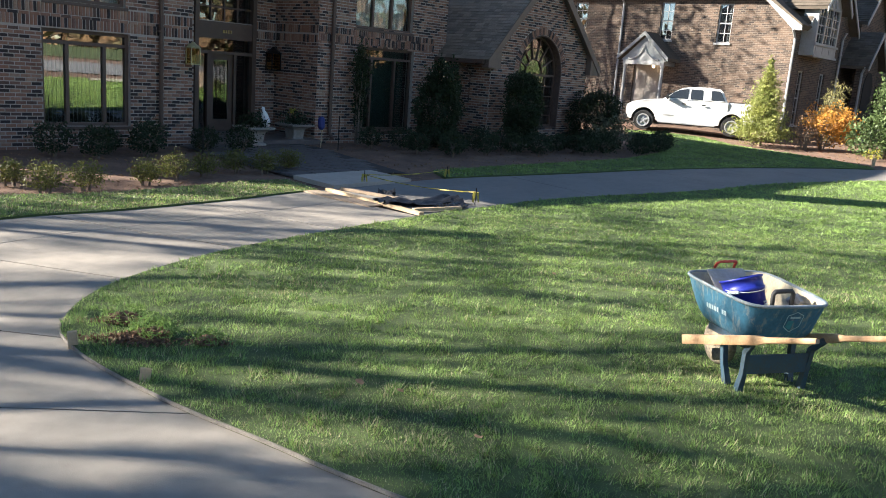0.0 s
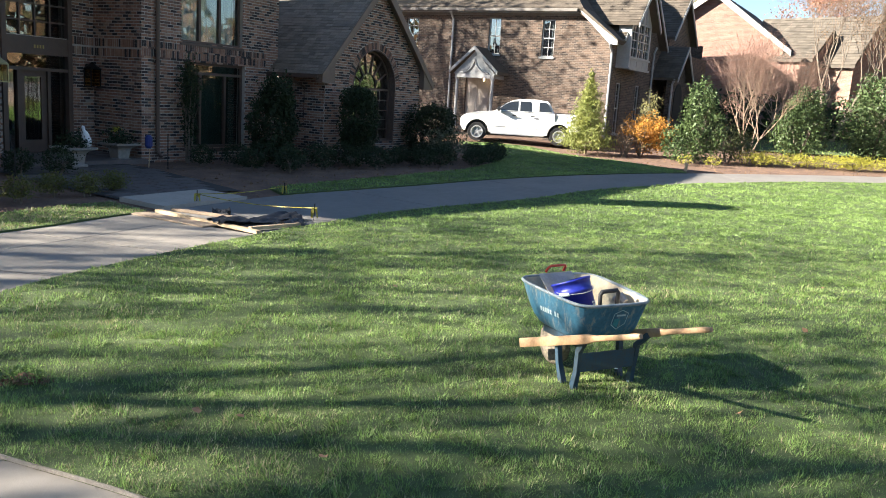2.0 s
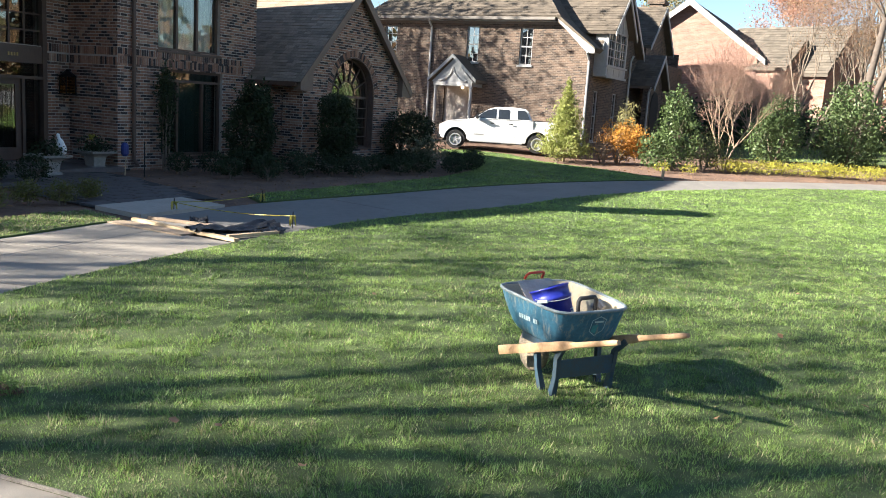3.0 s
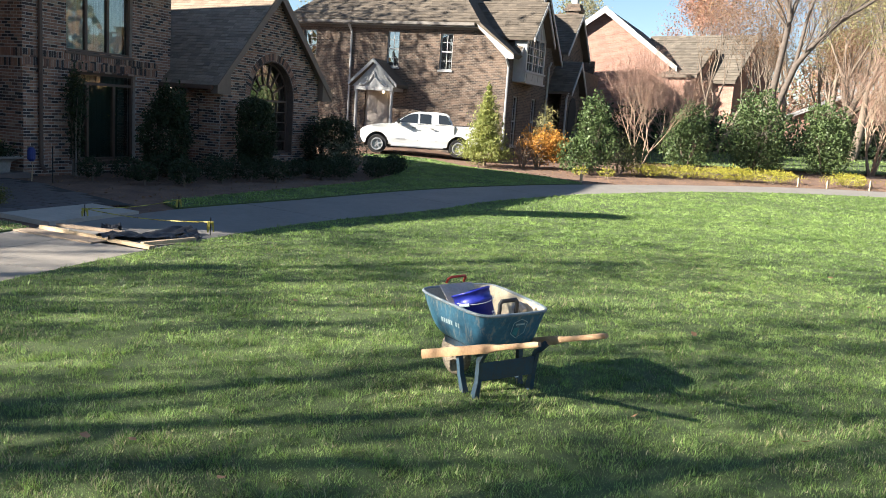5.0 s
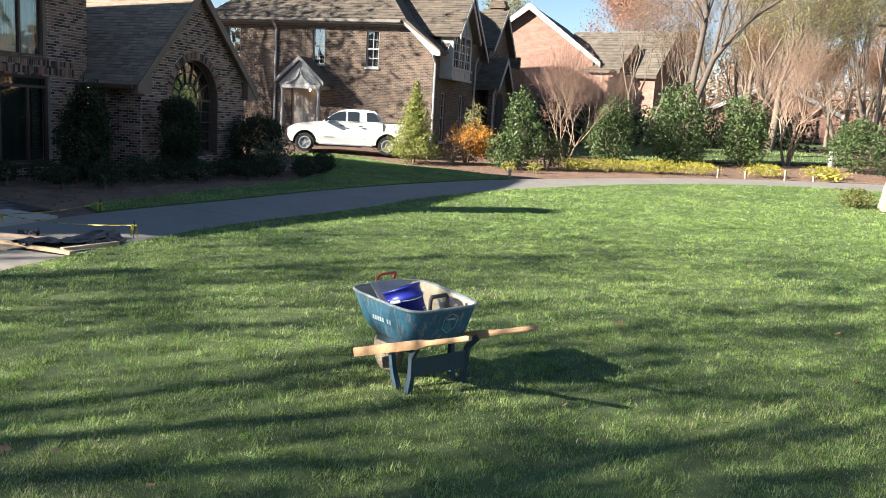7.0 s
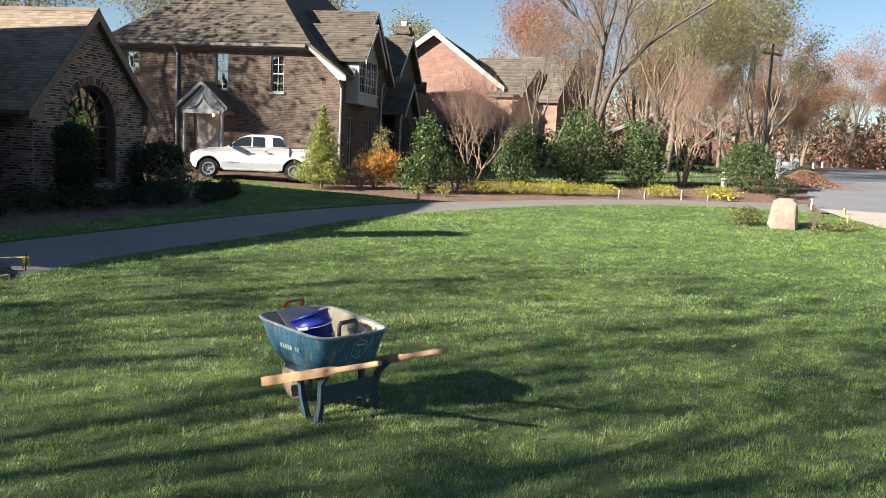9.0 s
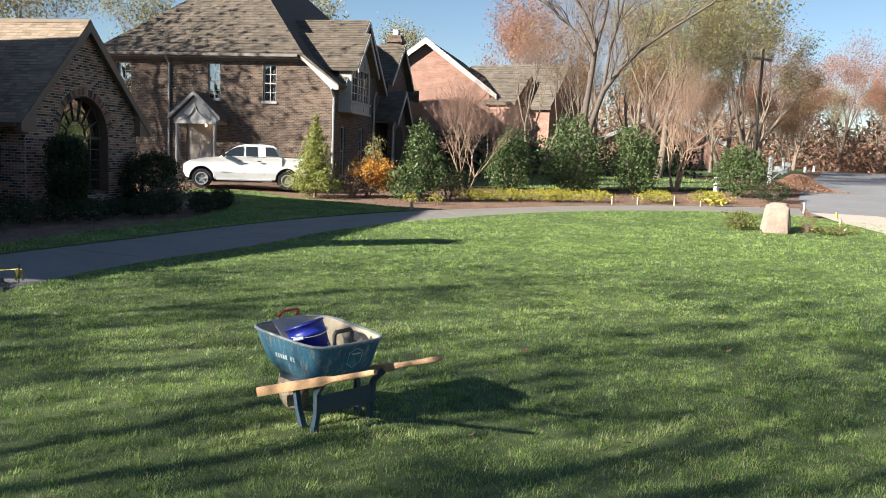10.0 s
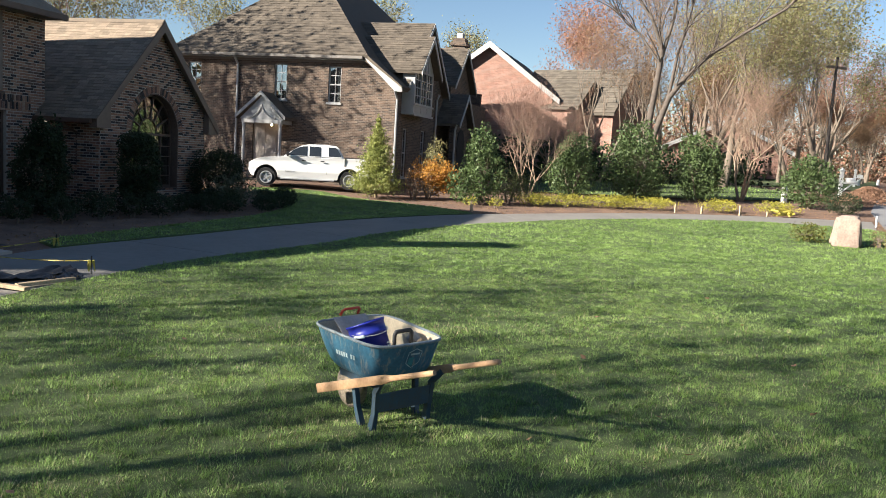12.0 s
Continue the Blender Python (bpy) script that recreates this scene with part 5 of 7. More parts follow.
part("hub", moved(lathe([(0.0, -0.06), (0.03, -0.06), (0.05, -0.03), (0.1, -0.02), (0.1, 0.02), (0.05, 0.03), (0.03, 0.06), (0.0, 0.06)], 20, "y"), Matrix.Translation((-0.07, 0.52, 0.178)) @ Matrix.Scale(0.9, 4) @ Matrix.Rotation(radians(90), 4, "Z")), M_crust, wheel, "muddy wheel hub")
# sticker and worn lettering on the tray
def on_rear(x, z, out=0.004):
    """A point on the tray's rear face."""
    k = (z - 0.375) / 0.285
    return (x, -0.04 - 0.11 * k - out, z)


hexa = [(0.0, 0.085), (0.068, 0.055), (0.068, -0.04), (0.0, -0.085), (-0.068, -0.04), (-0.068, 0.055)]
raw("sticker", [on_rear(0.045 + a, 0.535 + b, 0.006) for a, b in hexa] + [on_rear(0.045 + a * 0.92, 0.535 + b * 0.92, 0.006) for a, b in hexa], [(i, (i + 1) % 6, 6 + (i + 1) % 6, 6 + i) for i in range(6)], M_sticker, tray, "pale six-sided outline sticker")
raw("sticker", [on_rear(0.045 + a, 0.535 + b, 0.007) for a, b in ((-0.05, 0.01), (0.0, 0.01), (0.0, -0.065), (-0.05, -0.04))], [(0, 1, 2, 3)], M_teal, tray, "teal sticker patch")
raw("sticker", [on_rear(0.045 + a, 0.535 + b, 0.007) for a, b in ((-0.04, 0.045), (0.045, 0.045), (0.045, 0.03), (-0.04, 0.03))], [(0, 1, 2, 3)], M_sticker, tray, "worn pale bar on the sticker")


def on_left(y, z):
    k = (z - 0.375) / 0.30
    t = (y + 0.12) / 0.78
    return (-(0.312 + 0.04 * k ** 0.7) * (1 - t) - (0.275 + 0.11 * k ** 0.6) * t - 0.008, y, z)


for k in range(8):
    y = 0.36 - k * 0.031
    if k != 5:
        raw("lettering_bar", [on_left(y, 0.515), on_left(y - 0.022, 0.512), on_left(y - 0.022, 0.548), on_left(y, 0.551)], [(0, 1, 2, 3)], M_sticker, tray)

# blue pail leaning in the tray
PM = BW @ pose(-0.045, 0.21, 0.395, -20, -10, 0)
pail = thing("bucket", PM, "deep blue plastic pail leaning inside the wheelbarrow", "bucket")
part("body", lathe([(0.0, 0.0), (0.128, 0.0), (0.133, 0.01), (0.146, 0.27), (0.153, 0.272), (0.154, 0.295), (0.148, 0.297), (0.150, 0.36), (0.158, 0.362), (0.158, 0.378), (0.146, 0.378), (0.128, 0.02), (0.0, 0.015)], 36), M_bucket, pail, smooth=True)
part("bail", tube([(0.156 * math.cos(a), 0.156 * math.sin(a) - 0.01, 0.31 - 0.05 * abs(math.sin(a))) for a in np.linspace(math.pi, 2 * math.pi, 18)], 0.004, 6), M_alloy, pail, "thin wire bail")
part("grip", tube([(-0.165, -0.05, 0.285), (-0.125, -0.125, 0.275)], 0.012, 8), M_sticker, pail, "white plastic grip")
for k in range(4):
    part("label_bar", moved(B((-0.03, 0.03, -0.1475, -0.1455, 0.17 - k * 0.02, 0.182 - k * 0.02)), Matrix.Rotation(radians(32), 4, "Z")), M_sticker, pail)
# grey plate with a red loop handle, propped in the front of the tray
pl = thing("trowel", BW @ pose(-0.12, 0.44, 0.585, 40, 0, 4), "grey steel plate with a red loop handle propped in the tray", "trowel")
part("plate", B((-0.17, 0.17, -0.14, 0.18, 0.085, 0.091), bevel=0.002), M_board, pl)
part("loop_handle", tube([(-0.09, 0.19, 0.09), (-0.085, 0.20, 0.13), (-0.07, 0.20, 0.15), (0.07, 0.20, 0.155), (0.085, 0.20, 0.14), (0.09, 0.19, 0.09)], 0.011, 8), M_redplastic, pl, "red loop handle", smooth=True)
part("tag", B((0.03, 0.09, -0.02, 0.05, 0.092, 0.098), bevel=0.002), M_redplastic, pl, "red tab")
# black D-handled case
ca = thing("tool_case", BW @ pose(0.10, 0.07, 0.365, 0, 0, 6), "black tool case with a square loop handle in the tray", "tool case")
part("case", B((-0.12, 0.15, -0.03, 0.06, 0.0, 0.17), bevel=0.015), M_black, ca)
part("loop_handle", tube([(-0.10, 0.02, 0.16), (-0.105, 0.02, 0.32), (-0.085, 0.02, 0.342), (0.065, 0.02, 0.342), (0.085, 0.02, 0.32), (0.08, 0.02, 0.16)], 0.018, 6), M_black, ca, smooth=True)
ch = thing("mortar_lump", BW @ pose(0.26, 0.16, 0.60, 0, 20, 20), "grey hardened mortar lump against the tray side", "mortar")
part("lump", join(tube([(0, -0.05, 0), (0, 0, 0.03), (0, 0.06, 0.0)], [0.03, 0.045, 0.02], 7)), M_board, ch)
# ---- plants ----
def leaf_mat(name, c1, c2, trans=0.3, rough=0.5, patch=1.5, spec=0.4, vary=0.35):
    """Leaves: tone shifts from leaf to leaf and from patch to patch, some light comes through."""
    m = mat(name, c1, rough, color2=c2, scale=patch, spec=spec, island=vary)
    N, L = m.node_tree.nodes, m.node_tree.links
    b = N["Principled BSDF"]
    t, mx = N.new("ShaderNodeBsdfTranslucent"), N.new("ShaderNodeMixShader")
    L.new(b.inputs["Base Color"].links[0].from_socket, t.inputs["Color"])
    mx.inputs[0].default_value = trans
    L.new(b.outputs[0], mx.inputs[1])
    L.new(t.outputs[0], mx.inputs[2])
    L.new(mx.outputs[0], N["Material Output"].inputs[0])
    return m


M_holly = leaf_mat("holly_leaf", (0.105, 0.15, 0.055), (0.05, 0.08, 0.028), 0.2, 0.48, spec=0.3)
M_darkleaf = leaf_mat("dark_evergreen", (0.038, 0.055, 0.022), (0.02, 0.033, 0.015), 0.15, 0.6, spec=0.25)
M_cedar = leaf_mat("cedar_spray", (0.30, 0.31, 0.085), (0.20, 0.235, 0.07), 0.4, 0.6)
M_orange = leaf_mat("orange_leaf", (0.62, 0.33, 0.06), (0.42, 0.19, 0.045), 0.4, 0.6)
M_juniper = leaf_mat("gold_juniper", (0.44, 0.40, 0.055), (0.29, 0.29, 0.05), 0.35, 0.6)
M_box = leaf_mat("boxwood_leaf", (0.20, 0.19, 0.045), (0.09, 0.105, 0.03), 0.3, 0.5)
M_oak = leaf_mat("autumn_oak_leaf", (0.36, 0.18, 0.115), (0.25, 0.12, 0.08), 0.35, 0.6, 0.4)
M_brownleaf = leaf_mat("brown_leaf", (0.30, 0.185, 0.10), (0.19, 0.12, 0.07), 0.35, 0.7, 0.4)
M_olive = leaf_mat("fading_green_leaf", (0.29, 0.265, 0.115), (0.19, 0.185, 0.085), 0.35, 0.6, 0.4)
M_bark = mat("grey_bark", (0.21, 0.165, 0.125), 0.95, color2=(0.12, 0.095, 0.075), scale=6, bump=0.6, bscale=30)
M_crape = mat("crape_bark", (0.33, 0.235, 0.165), 0.85, color2=(0.22, 0.155, 0.11), scale=5, bump=0.2)
M_twig = mat("brown_twig", (0.24, 0.155, 0.11), 0.9, color2=(0.17, 0.11, 0.08), scale=5)


def leaves(name, pts, size, material, parent, seed=0, slim=0.5, kind="stuff", up=0.0):
    """Many small leaf blades round the given points, each a folded lozenge."""
    r = np.random.default_rng(seed)
    P = np.asarray(pts, float)
    n = len(P)
    a = r.normal(size=(n, 3))
    a[:, 2] += up
    a /= np.linalg.norm(a, axis=1, keepdims=True) + 1e-9
    b = np.cross(a, r.normal(size=(n, 3)))
    b /= np.linalg.norm(b, axis=1, keepdims=True) + 1e-9
    s = size * r.uniform(0.6, 1.4, size=(n, 1))
    V = np.stack([P - a * s * 0.5, P + b * s * slim * 0.5, P + a * s * 0.5, P - b * s * slim * 0.5], 1).reshape(-1, 3)
    F = np.arange(4 * n).reshape(n, 4)
    me = bpy.data.meshes.new(name)
    me.vertices.add(4 * n)
    me.vertices.foreach_set("co", V.ravel().astype(np.float32))
    me.loops.add(4 * n)
    me.loops.foreach_set("vertex_index", F.ravel().astype(np.int32))
    me.polygons.add(n)
    me.polygons.foreach_set("loop_start", np.arange(0, 4 * n, 4, dtype=np.int32))
    me.update(calc_edges=True)
    me.materials.append(material)
    ob = new(name, me)
    ob.parent = parent
    return tagged(ob, kind=kind)


def frusta(name, segs, material, parent, sides=5, label="", kind=""):
    """Tapered limbs from (p0, p1, r0, r1) as one mesh."""
    S = np.array([[*p, *q, a, b] for p, q, a, b in segs], float)
    n = len(S)
    p, q, ra, rb = S[:, :3], S[:, 3:6], S[:, 6:7], S[:, 7:8]
    d = q - p
    d /= np.linalg.norm(d, axis=1, keepdims=True) + 1e-9
    h = np.where(np.abs(d[:, 2:3]) > 0.9, [[1.0, 0, 0]], [[0, 0, 1.0]])
    u = np.cross(d, h)
    u /= np.linalg.norm(u, axis=1, keepdims=True) + 1e-9
    w = np.cross(d, u)
    V = []
    for k in range(sides):
        t = 2 * math.pi * k / sides
        o = u * math.cos(t) + w * math.sin(t)
        V += [p + o * ra, q + o * rb]
    V = np.stack(V, 1).reshape(-1, 3)
    F = np.array([[2 * k, 2 * ((k + 1) % sides), 2 * ((k + 1) % sides) + 1, 2 * k + 1] for k in range(sides)])
    F = (F[None] + (np.arange(n) * 2 * sides)[:, None, None]).reshape(-1, 4)
    m = len(F)
    me = bpy.data.meshes.new(name)
    me.vertices.add(len(V))
    me.vertices.foreach_set("co", V.ravel().astype(np.float32))
    me.loops.add(4 * m)
    me.loops.foreach_set("vertex_index", F.ravel().astype(np.int32))
    me.polygons.add(m)
    me.polygons.foreach_set("loop_start", np.arange(0, 4 * m, 4, dtype=np.int32))
    me.update(calc_edges=True)
    me.polygons.foreach_set("use_smooth", [True] * m)
    me.materials.append(material)
    ob = new(name, me)
    ob.parent = parent
    return tagged(ob, label, kind=kind)


def grow(r, p, d, length, rad, depth, out, tips, spread=0.6, lift=0.15, kids=3, bend=0.14):
    """A limb in short bent pieces, then its side limbs; ends are kept as tips."""
    n = 4 if depth > 1 else 3 if depth else 2
    step = length / n
    p, d = Vector(p), Vector(d).normalized()
    nodes = []
    for i in range(n):
        d = (d + Vector((r.uniform(-bend, bend), r.uniform(-bend, bend), r.uniform(-bend, bend) + lift * 0.3))).normalized()
        q = p + d * step
        out.append((depth, (tuple(p), tuple(q), rad * (1 - 0.5 * i / n), rad * (1 - 0.5 * (i + 1) / n))))
        p = q
        nodes.append((q, d.copy(), rad * (1 - 0.5 * (i + 1) / n)))
    if depth == 0:
        a, b = out.pop()[1], out.pop()[1]
        out.append((0, (b[0], a[1], b[2], a[3])))
        tips.append(tuple(p))
        tips.append(tuple(nodes[1][0]))
        return
    for k in range(kids + (1 if depth > 1 else 0)):
        q, dd, rr = nodes[-1] if k < 2 else nodes[r.randrange(max(1, n - 3), n)]
        side = Vector((r.uniform(-1, 1), r.uniform(-1, 1), r.uniform(-0.5, 0.8))).normalized()
        nd = (dd + side * spread * r.uniform(0.7, 1.3) + Vector((0, 0, lift))).normalized()
        grow(r, q, nd, length * r.uniform(0.58, 0.82), max(rr * 0.7, 0.0035), depth - 1, out, tips, spread, lift, kids, bend)


def tree(loc, seed, height, trunk_r, label, depth=5, stems=1, leaf=None, leaf_n=0, leaf_size=0.12, spread=0.6, lift=0.15, bark=None, twig=None, first=0.35, kids=3, lean=0.05, category="tree", group=""):
    """A tree with a tapered trunk and limbs, fine twigs, and a crown of single leaves where it still has them."""
    r = random.Random(seed)
    t = thing("tree", Matrix.Translation(loc), label, category, group)
    out, tips = [], []
    for k in range(stems):
        a = 2 * math.pi * (k + r.random() * 0.4) / max(stems, 1)
        o = 0.0 if stems == 1 else trunk_r * 1.6
        d = (math.cos(a) * (lean if stems == 1 else 0.3), math.sin(a) * (lean if stems == 1 else 0.3), 1)
        grow(r, (o * math.cos(a), o * math.sin(a), -0.1), d, height * first, trunk_r, depth, out, tips, spread, lift, kids)
    frusta("trunk", [s for k, s in out if k >= depth - 1], bark or M_bark, t, 9)
    frusta("branchwork", [s for k, s in out if 1 < k < depth - 1] or [out[-1][1]], bark or M_bark, t, 5, kind="stuff")
    frusta("twigwork", [s for k, s in out if k <= 1 and k < depth - 1], twig or M_twig, t, 3, kind="stuff")
    if leaf_n:
        g = np.random.default_rng(seed)
        T = np.array(tips)
        idx = g.integers(0, len(T), leaf_n)
        leaves("crown", T[idx] + g.normal(size=(leaf_n, 3)) * height * 0.028, leaf_size, leaf, t, seed, 0.6)
    return t


def blob_points(r, n, lobes, rough=0.25, shell=0.55):
    """Points near the uneven surface of joined lobes (cx, cy, cz, rx, ry, rz)."""
    out = []
    w = np.array([a[3] * a[5] for a in lobes])
    for (cx, cy, cz, rx, ry, rz), k in zip(lobes, (n * w / w.sum()).astype(int)):
        d = r.normal(size=(k, 3))
        d /= np.linalg.norm(d, axis=1, keepdims=True)
        ph = r.uniform(0, 6.28, 6)
        bump = 1 + rough * (np.sin(d[:, 0] * 5 + ph[0]) * np.sin(d[:, 1] * 6 + ph[1]) + 0.6 * np.sin(d[:, 2] * 9 + ph[2]) * np.sin(d[:, 0] * 11 + ph[3]) + 0.4 * np.sin(d[:, 1] * 17 + ph[4]) * np.sin(d[:, 2] * 15 + ph[5]))
        s = (shell + (1 - shell) * r.uniform(size=k) ** 0.6) * bump
        p = d * s[:, None] * [rx, ry, rz] + [cx, cy, cz]
        out.append(p[p[:, 2] > 0.02])
    return np.concatenate(out)


def shrub(loc, seed, lobes, n, size, material, label, category="shrub", group="", slim=0.55, rough=0.25, name="shrub", up=0.0, stems=5, twig=None, top=None):
    """A bush: a few woody stems and an uneven coat of leaves with gaps."""
    g = np.random.default_rng(seed)
    r = random.Random(seed)
    t = thing(name, Matrix.Translation(loc), label, category, group)
    segs = []
    hgt = max(a[2] + a[5] * 0.4 for a in lobes)
    wid = max(a[3] for a in lobes)
    for k in range(stems):
        a = r.uniform(0, 6.28)
        p = (0.06 * math.cos(a), 0.06 * math.sin(a), -0.08)
        q = (wid * 0.3 * math.cos(a), wid * 0.3 * math.sin(a), hgt * 0.45)
        s = (wid * 0.6 * math.cos(a + 0.3), wid * 0.6 * math.sin(a + 0.3), hgt * r.uniform(0.6, 0.95))
        segs += [(p, q, 0.02 + hgt * 0.008, 0.012 + hgt * 0.004), (q, s, 0.012 + hgt * 0.004, 0.004)]
        for j in range(4):
            b = r.uniform(0, 6.28)
            segs.append((q, (q[0] + wid * 0.5 * math.cos(b), q[1] + wid * 0.5 * math.sin(b), q[2] + hgt * r.uniform(0.05, 0.4)), 0.01, 0.003))
    frusta("stemwork", segs, twig or M_bark, t, 5, kind="stuff")
    leaves("foliage", blob_points(g, n, lobes, rough), size, material, t, seed + 1, slim, up=up)
    return t


def at(x, y):
    return (x, y, rise(x, y))


# evergreens and bushes of the shrub bed
HL = "dense glossy green holly bush in the mulch bed"
shrub(at(15.2, 29.9), 21, [(0.2, 0, 1.2, 0.85, 0.85, 1.3), (0.1, 0, 2.3, 0.55, 0.55, 0.85), (-0.5, 0, 0.7, 0.8, 0.8, 0.8)], 5200, 0.11, M_holly, "tall uneven glossy green holly in the mulch bed", group="hollies")
shrub(at(16.9, 30.4), 22, [(0, 0, 0.75, 0.9, 0.8, 0.75), (0.5, 0, 0.6, 0.6, 0.6, 0.6)], 2200, 0.085, leaf_mat("rose_leaf", (0.12, 0.14, 0.05), (0.07, 0.085, 0.035), 0.3), "loose green rose bush with a few pink blooms", rough=0.4)
shrub(at(21.4, 32.6), 23, [(0, 0, 1.1, 1.25, 1.1, 1.1), (0.15, 0, 2.1, 0.8, 0.8, 0.95)], 5600, 0.12, M_holly, HL, group="hollies")
shrub(at(24.8, 32.4), 24, [(0, 0, 1.4, 1.5, 1.4, 1.5), (0, 0, 2.7, 1.05, 1.05, 1.05), (0.5, 0, 0.8, 1.2, 1.1, 0.9)], 8600, 0.12, M_holly, "largest glossy green holly bush in the mulch bed", group="hollies")
shrub(at(27.8, 31.2), 25, [(0, 0, 1.3, 1.25, 1.2, 1.3), (-0.2, 0, 2.4, 0.95, 0.9, 0.9), (0.9, 0.6, 1.3, 0.9, 0.9, 1.1)], 7200, 0.12, M_holly, HL, group="hollies")
shrub(at(31.5, 27.9), 26, [(0, 0, 1.0, 1.35, 1.2, 1.05), (-0.1, 0, 1.7, 0.85, 0.85, 0.7)], 5600, 0.115, M_holly, "broad rounded holly bush beside the mailbox", group="hollies")
shrub(at(30.7, 25.3), 27, [(0, 0, 0.45, 0.75, 0.75, 0.5)], 3000, 0.06, M_darkleaf, "low dark clipped bush beside the mailbox", rough=0.12)
cd = shrub(at(11.5, 31.85), 28, [(0, 0, 0.45 + 0.36 * k, 0.98 - 0.125 * k, 0.98 - 0.125 * k, 0.3) for k in range(8)], 11000, 0.14, M_cedar, "young feathery yellow-green conifer in the mulch", "conifer", slim=0.22, rough=0.45, name="conifer", up=0.6, stems=1, twig=M_crape)
frusta("trunk", [((0, 0, -0.1), (0, 0, 1.6), 0.05, 0.03), ((0, 0, 1.6), (0.03, 0, 3.05), 0.03, 0.006)], M_crape, cd, 7)
shrub(at(13.8, 31.7), 29, [(0.15, 0, 1.05, 0.95, 0.9, 0.55), (0.5, 0, 0.8, 0.7, 0.7, 0.6)], 4600, 0.085, M_orange, "orange-leaved autumn shrub in the mulch bed", rough=0.45, stems=12)
shrub(at(13.0, 31.4), 30, [(0, 0, 0.7, 0.7, 0.7, 0.6)], 800, 0.06, M_brownleaf, "half-bare brown shrub beside the orange one", rough=0.45, stems=14)
shrub(at(15.3, 34.6), 31, [(0, 0, 1.2, 0.5, 0.5, 1.3)], 1800, 0.12, M_olive, "narrow olive evergreen by the front wall", slim=0.25, up=1.0)
for k, (x, y, w) in enumerate(((17.6, 29.4, 0.9), (18.9, 29.2, 1.1), (20.4, 28.8, 1.1), (21.2, 28.4, 0.8), (22.4, 27.9, 1.2), (25.2, 26.9, 1.1), (27.4, 25.9, 1.0))):
    shrub(at(x, y), 40 + k, [(0, 0, 0.22, w * 0.95, w * 0.7, 0.27), (w * 0.3, 0.1, 0.3, w * 0.5, w * 0.4, 0.2)], 1500, 0.11, M_juniper, "low spreading golden juniper on the mulch", group="golden junipers", slim=0.2, rough=0.4, up=0.5, name="juniper", stems=4)
for k, (x, y) in enumerate(((14.4, 28.9), (15.3, 28.5), (11.0, 31.3))):
    shrub(at(x, y), 55 + k, [(0, 0, 0.16, 0.35, 0.3, 0.2)], 260, 0.08, M_juniper if k < 2 else M_box, "small yellow-green tuft at the bed's edge", group="bed tufts", name="tuft", slim=0.25, stems=2)

# dark bushes against the near house
hp = house.matrix_world


def by_house(x, y):
    p = hp @ Vector((x, y, 0))
    return (p.x, p.y, rise(p.x, p.y))


shrub(by_house(3.15, -1.35), 61, [(0, 0, 1.0, 0.7, 0.6, 1.0), (0.1, 0, 1.8, 0.5, 0.45, 0.6)], 8500, 0.08, M_darkleaf, "tall dark evergreen bush against the house corner")
shrub(by_house(5.42, -2.65), 62, [(0, 0, 1.2, 0.62, 0.6, 1.0), (0, 0, 0.7, 0.52, 0.5, 0.6), (-0.05, 0, 1.85, 0.55, 0.5, 0.4)], 12000, 0.065, M_darkleaf, "clipped dark round-topped bush before the arched window", rough=0.1)
shrub(by_house(9.75, -2.5), 63, [(0, 0, 0.85, 1.0, 0.9, 0.95), (0.2, 0, 1.2, 0.7, 0.7, 0.6)], 9500, 0.07, M_darkleaf, "broad dark rounded bush at the house corner", rough=0.12)
shrub(by_house(9.2, -3.5), 64, [(0, 0, 0.5, 0.75, 0.6, 0.5)], 1800, 0.085, leaf_mat("grey_green_leaf", (0.16, 0.18, 0.11), (0.08, 0.095, 0.05), 0.2), "grey-green loose shrub at the bed's end", rough=0.4)
shrub(by_house(1.05, -0.35), 65, [(0, 0, 1.9, 0.28, 0.22, 0.75), (0, 0, 1.1, 0.2, 0.15, 0.7)], 1900, 0.075, M_darkleaf, "slender dark climbing plant beside the window", rough=0.4)
LOW = "small dark clipped evergreen in the house bed"
lows = [(-7.6, -1.1), (-6.4, -0.9), (-5.4, -0.8), (-4.3, -1.2), (0.6, -1.3), (1.4, -1.7), (2.3, -1.8), (3.1, -1.9), (1.0, -2.6), (2.0, -3.0), (3.0, -3.3), (4.2, -3.4), (5.2, -3.4), (6.1, -3.5), (7.0, -3.6), (8.0, -3.9), (9.2, -4.7), (10.0, -4.8), (10.8, -4.6), (11.6, -4.2), (1.5, -3.4), (2.5, -2.4), (3.6, -2.6), (4.6, -2.7), (4.7, -3.9), (6.6, -4.2), (7.5, -4.4), (8.6, -4.9), (7.4, -2.9), (8.3, -3.2), (10.4, -3.9), (11.2, -3.6), (12.2, -3.7), (-7.0, -1.6), (-5.9, -1.5), (-3.6, -1.5)]
for k, (x, y) in enumerate(lows):
    w = random.Random(k).uniform(0.3, 0.42)
    shrub(by_house(x, y), 70 + k, [(0, 0, w * 0.75, w, w * 0.9, w * 0.8)], 1000, 0.055, M_darkleaf, LOW, group="low evergreens", rough=0.2, stems=3)
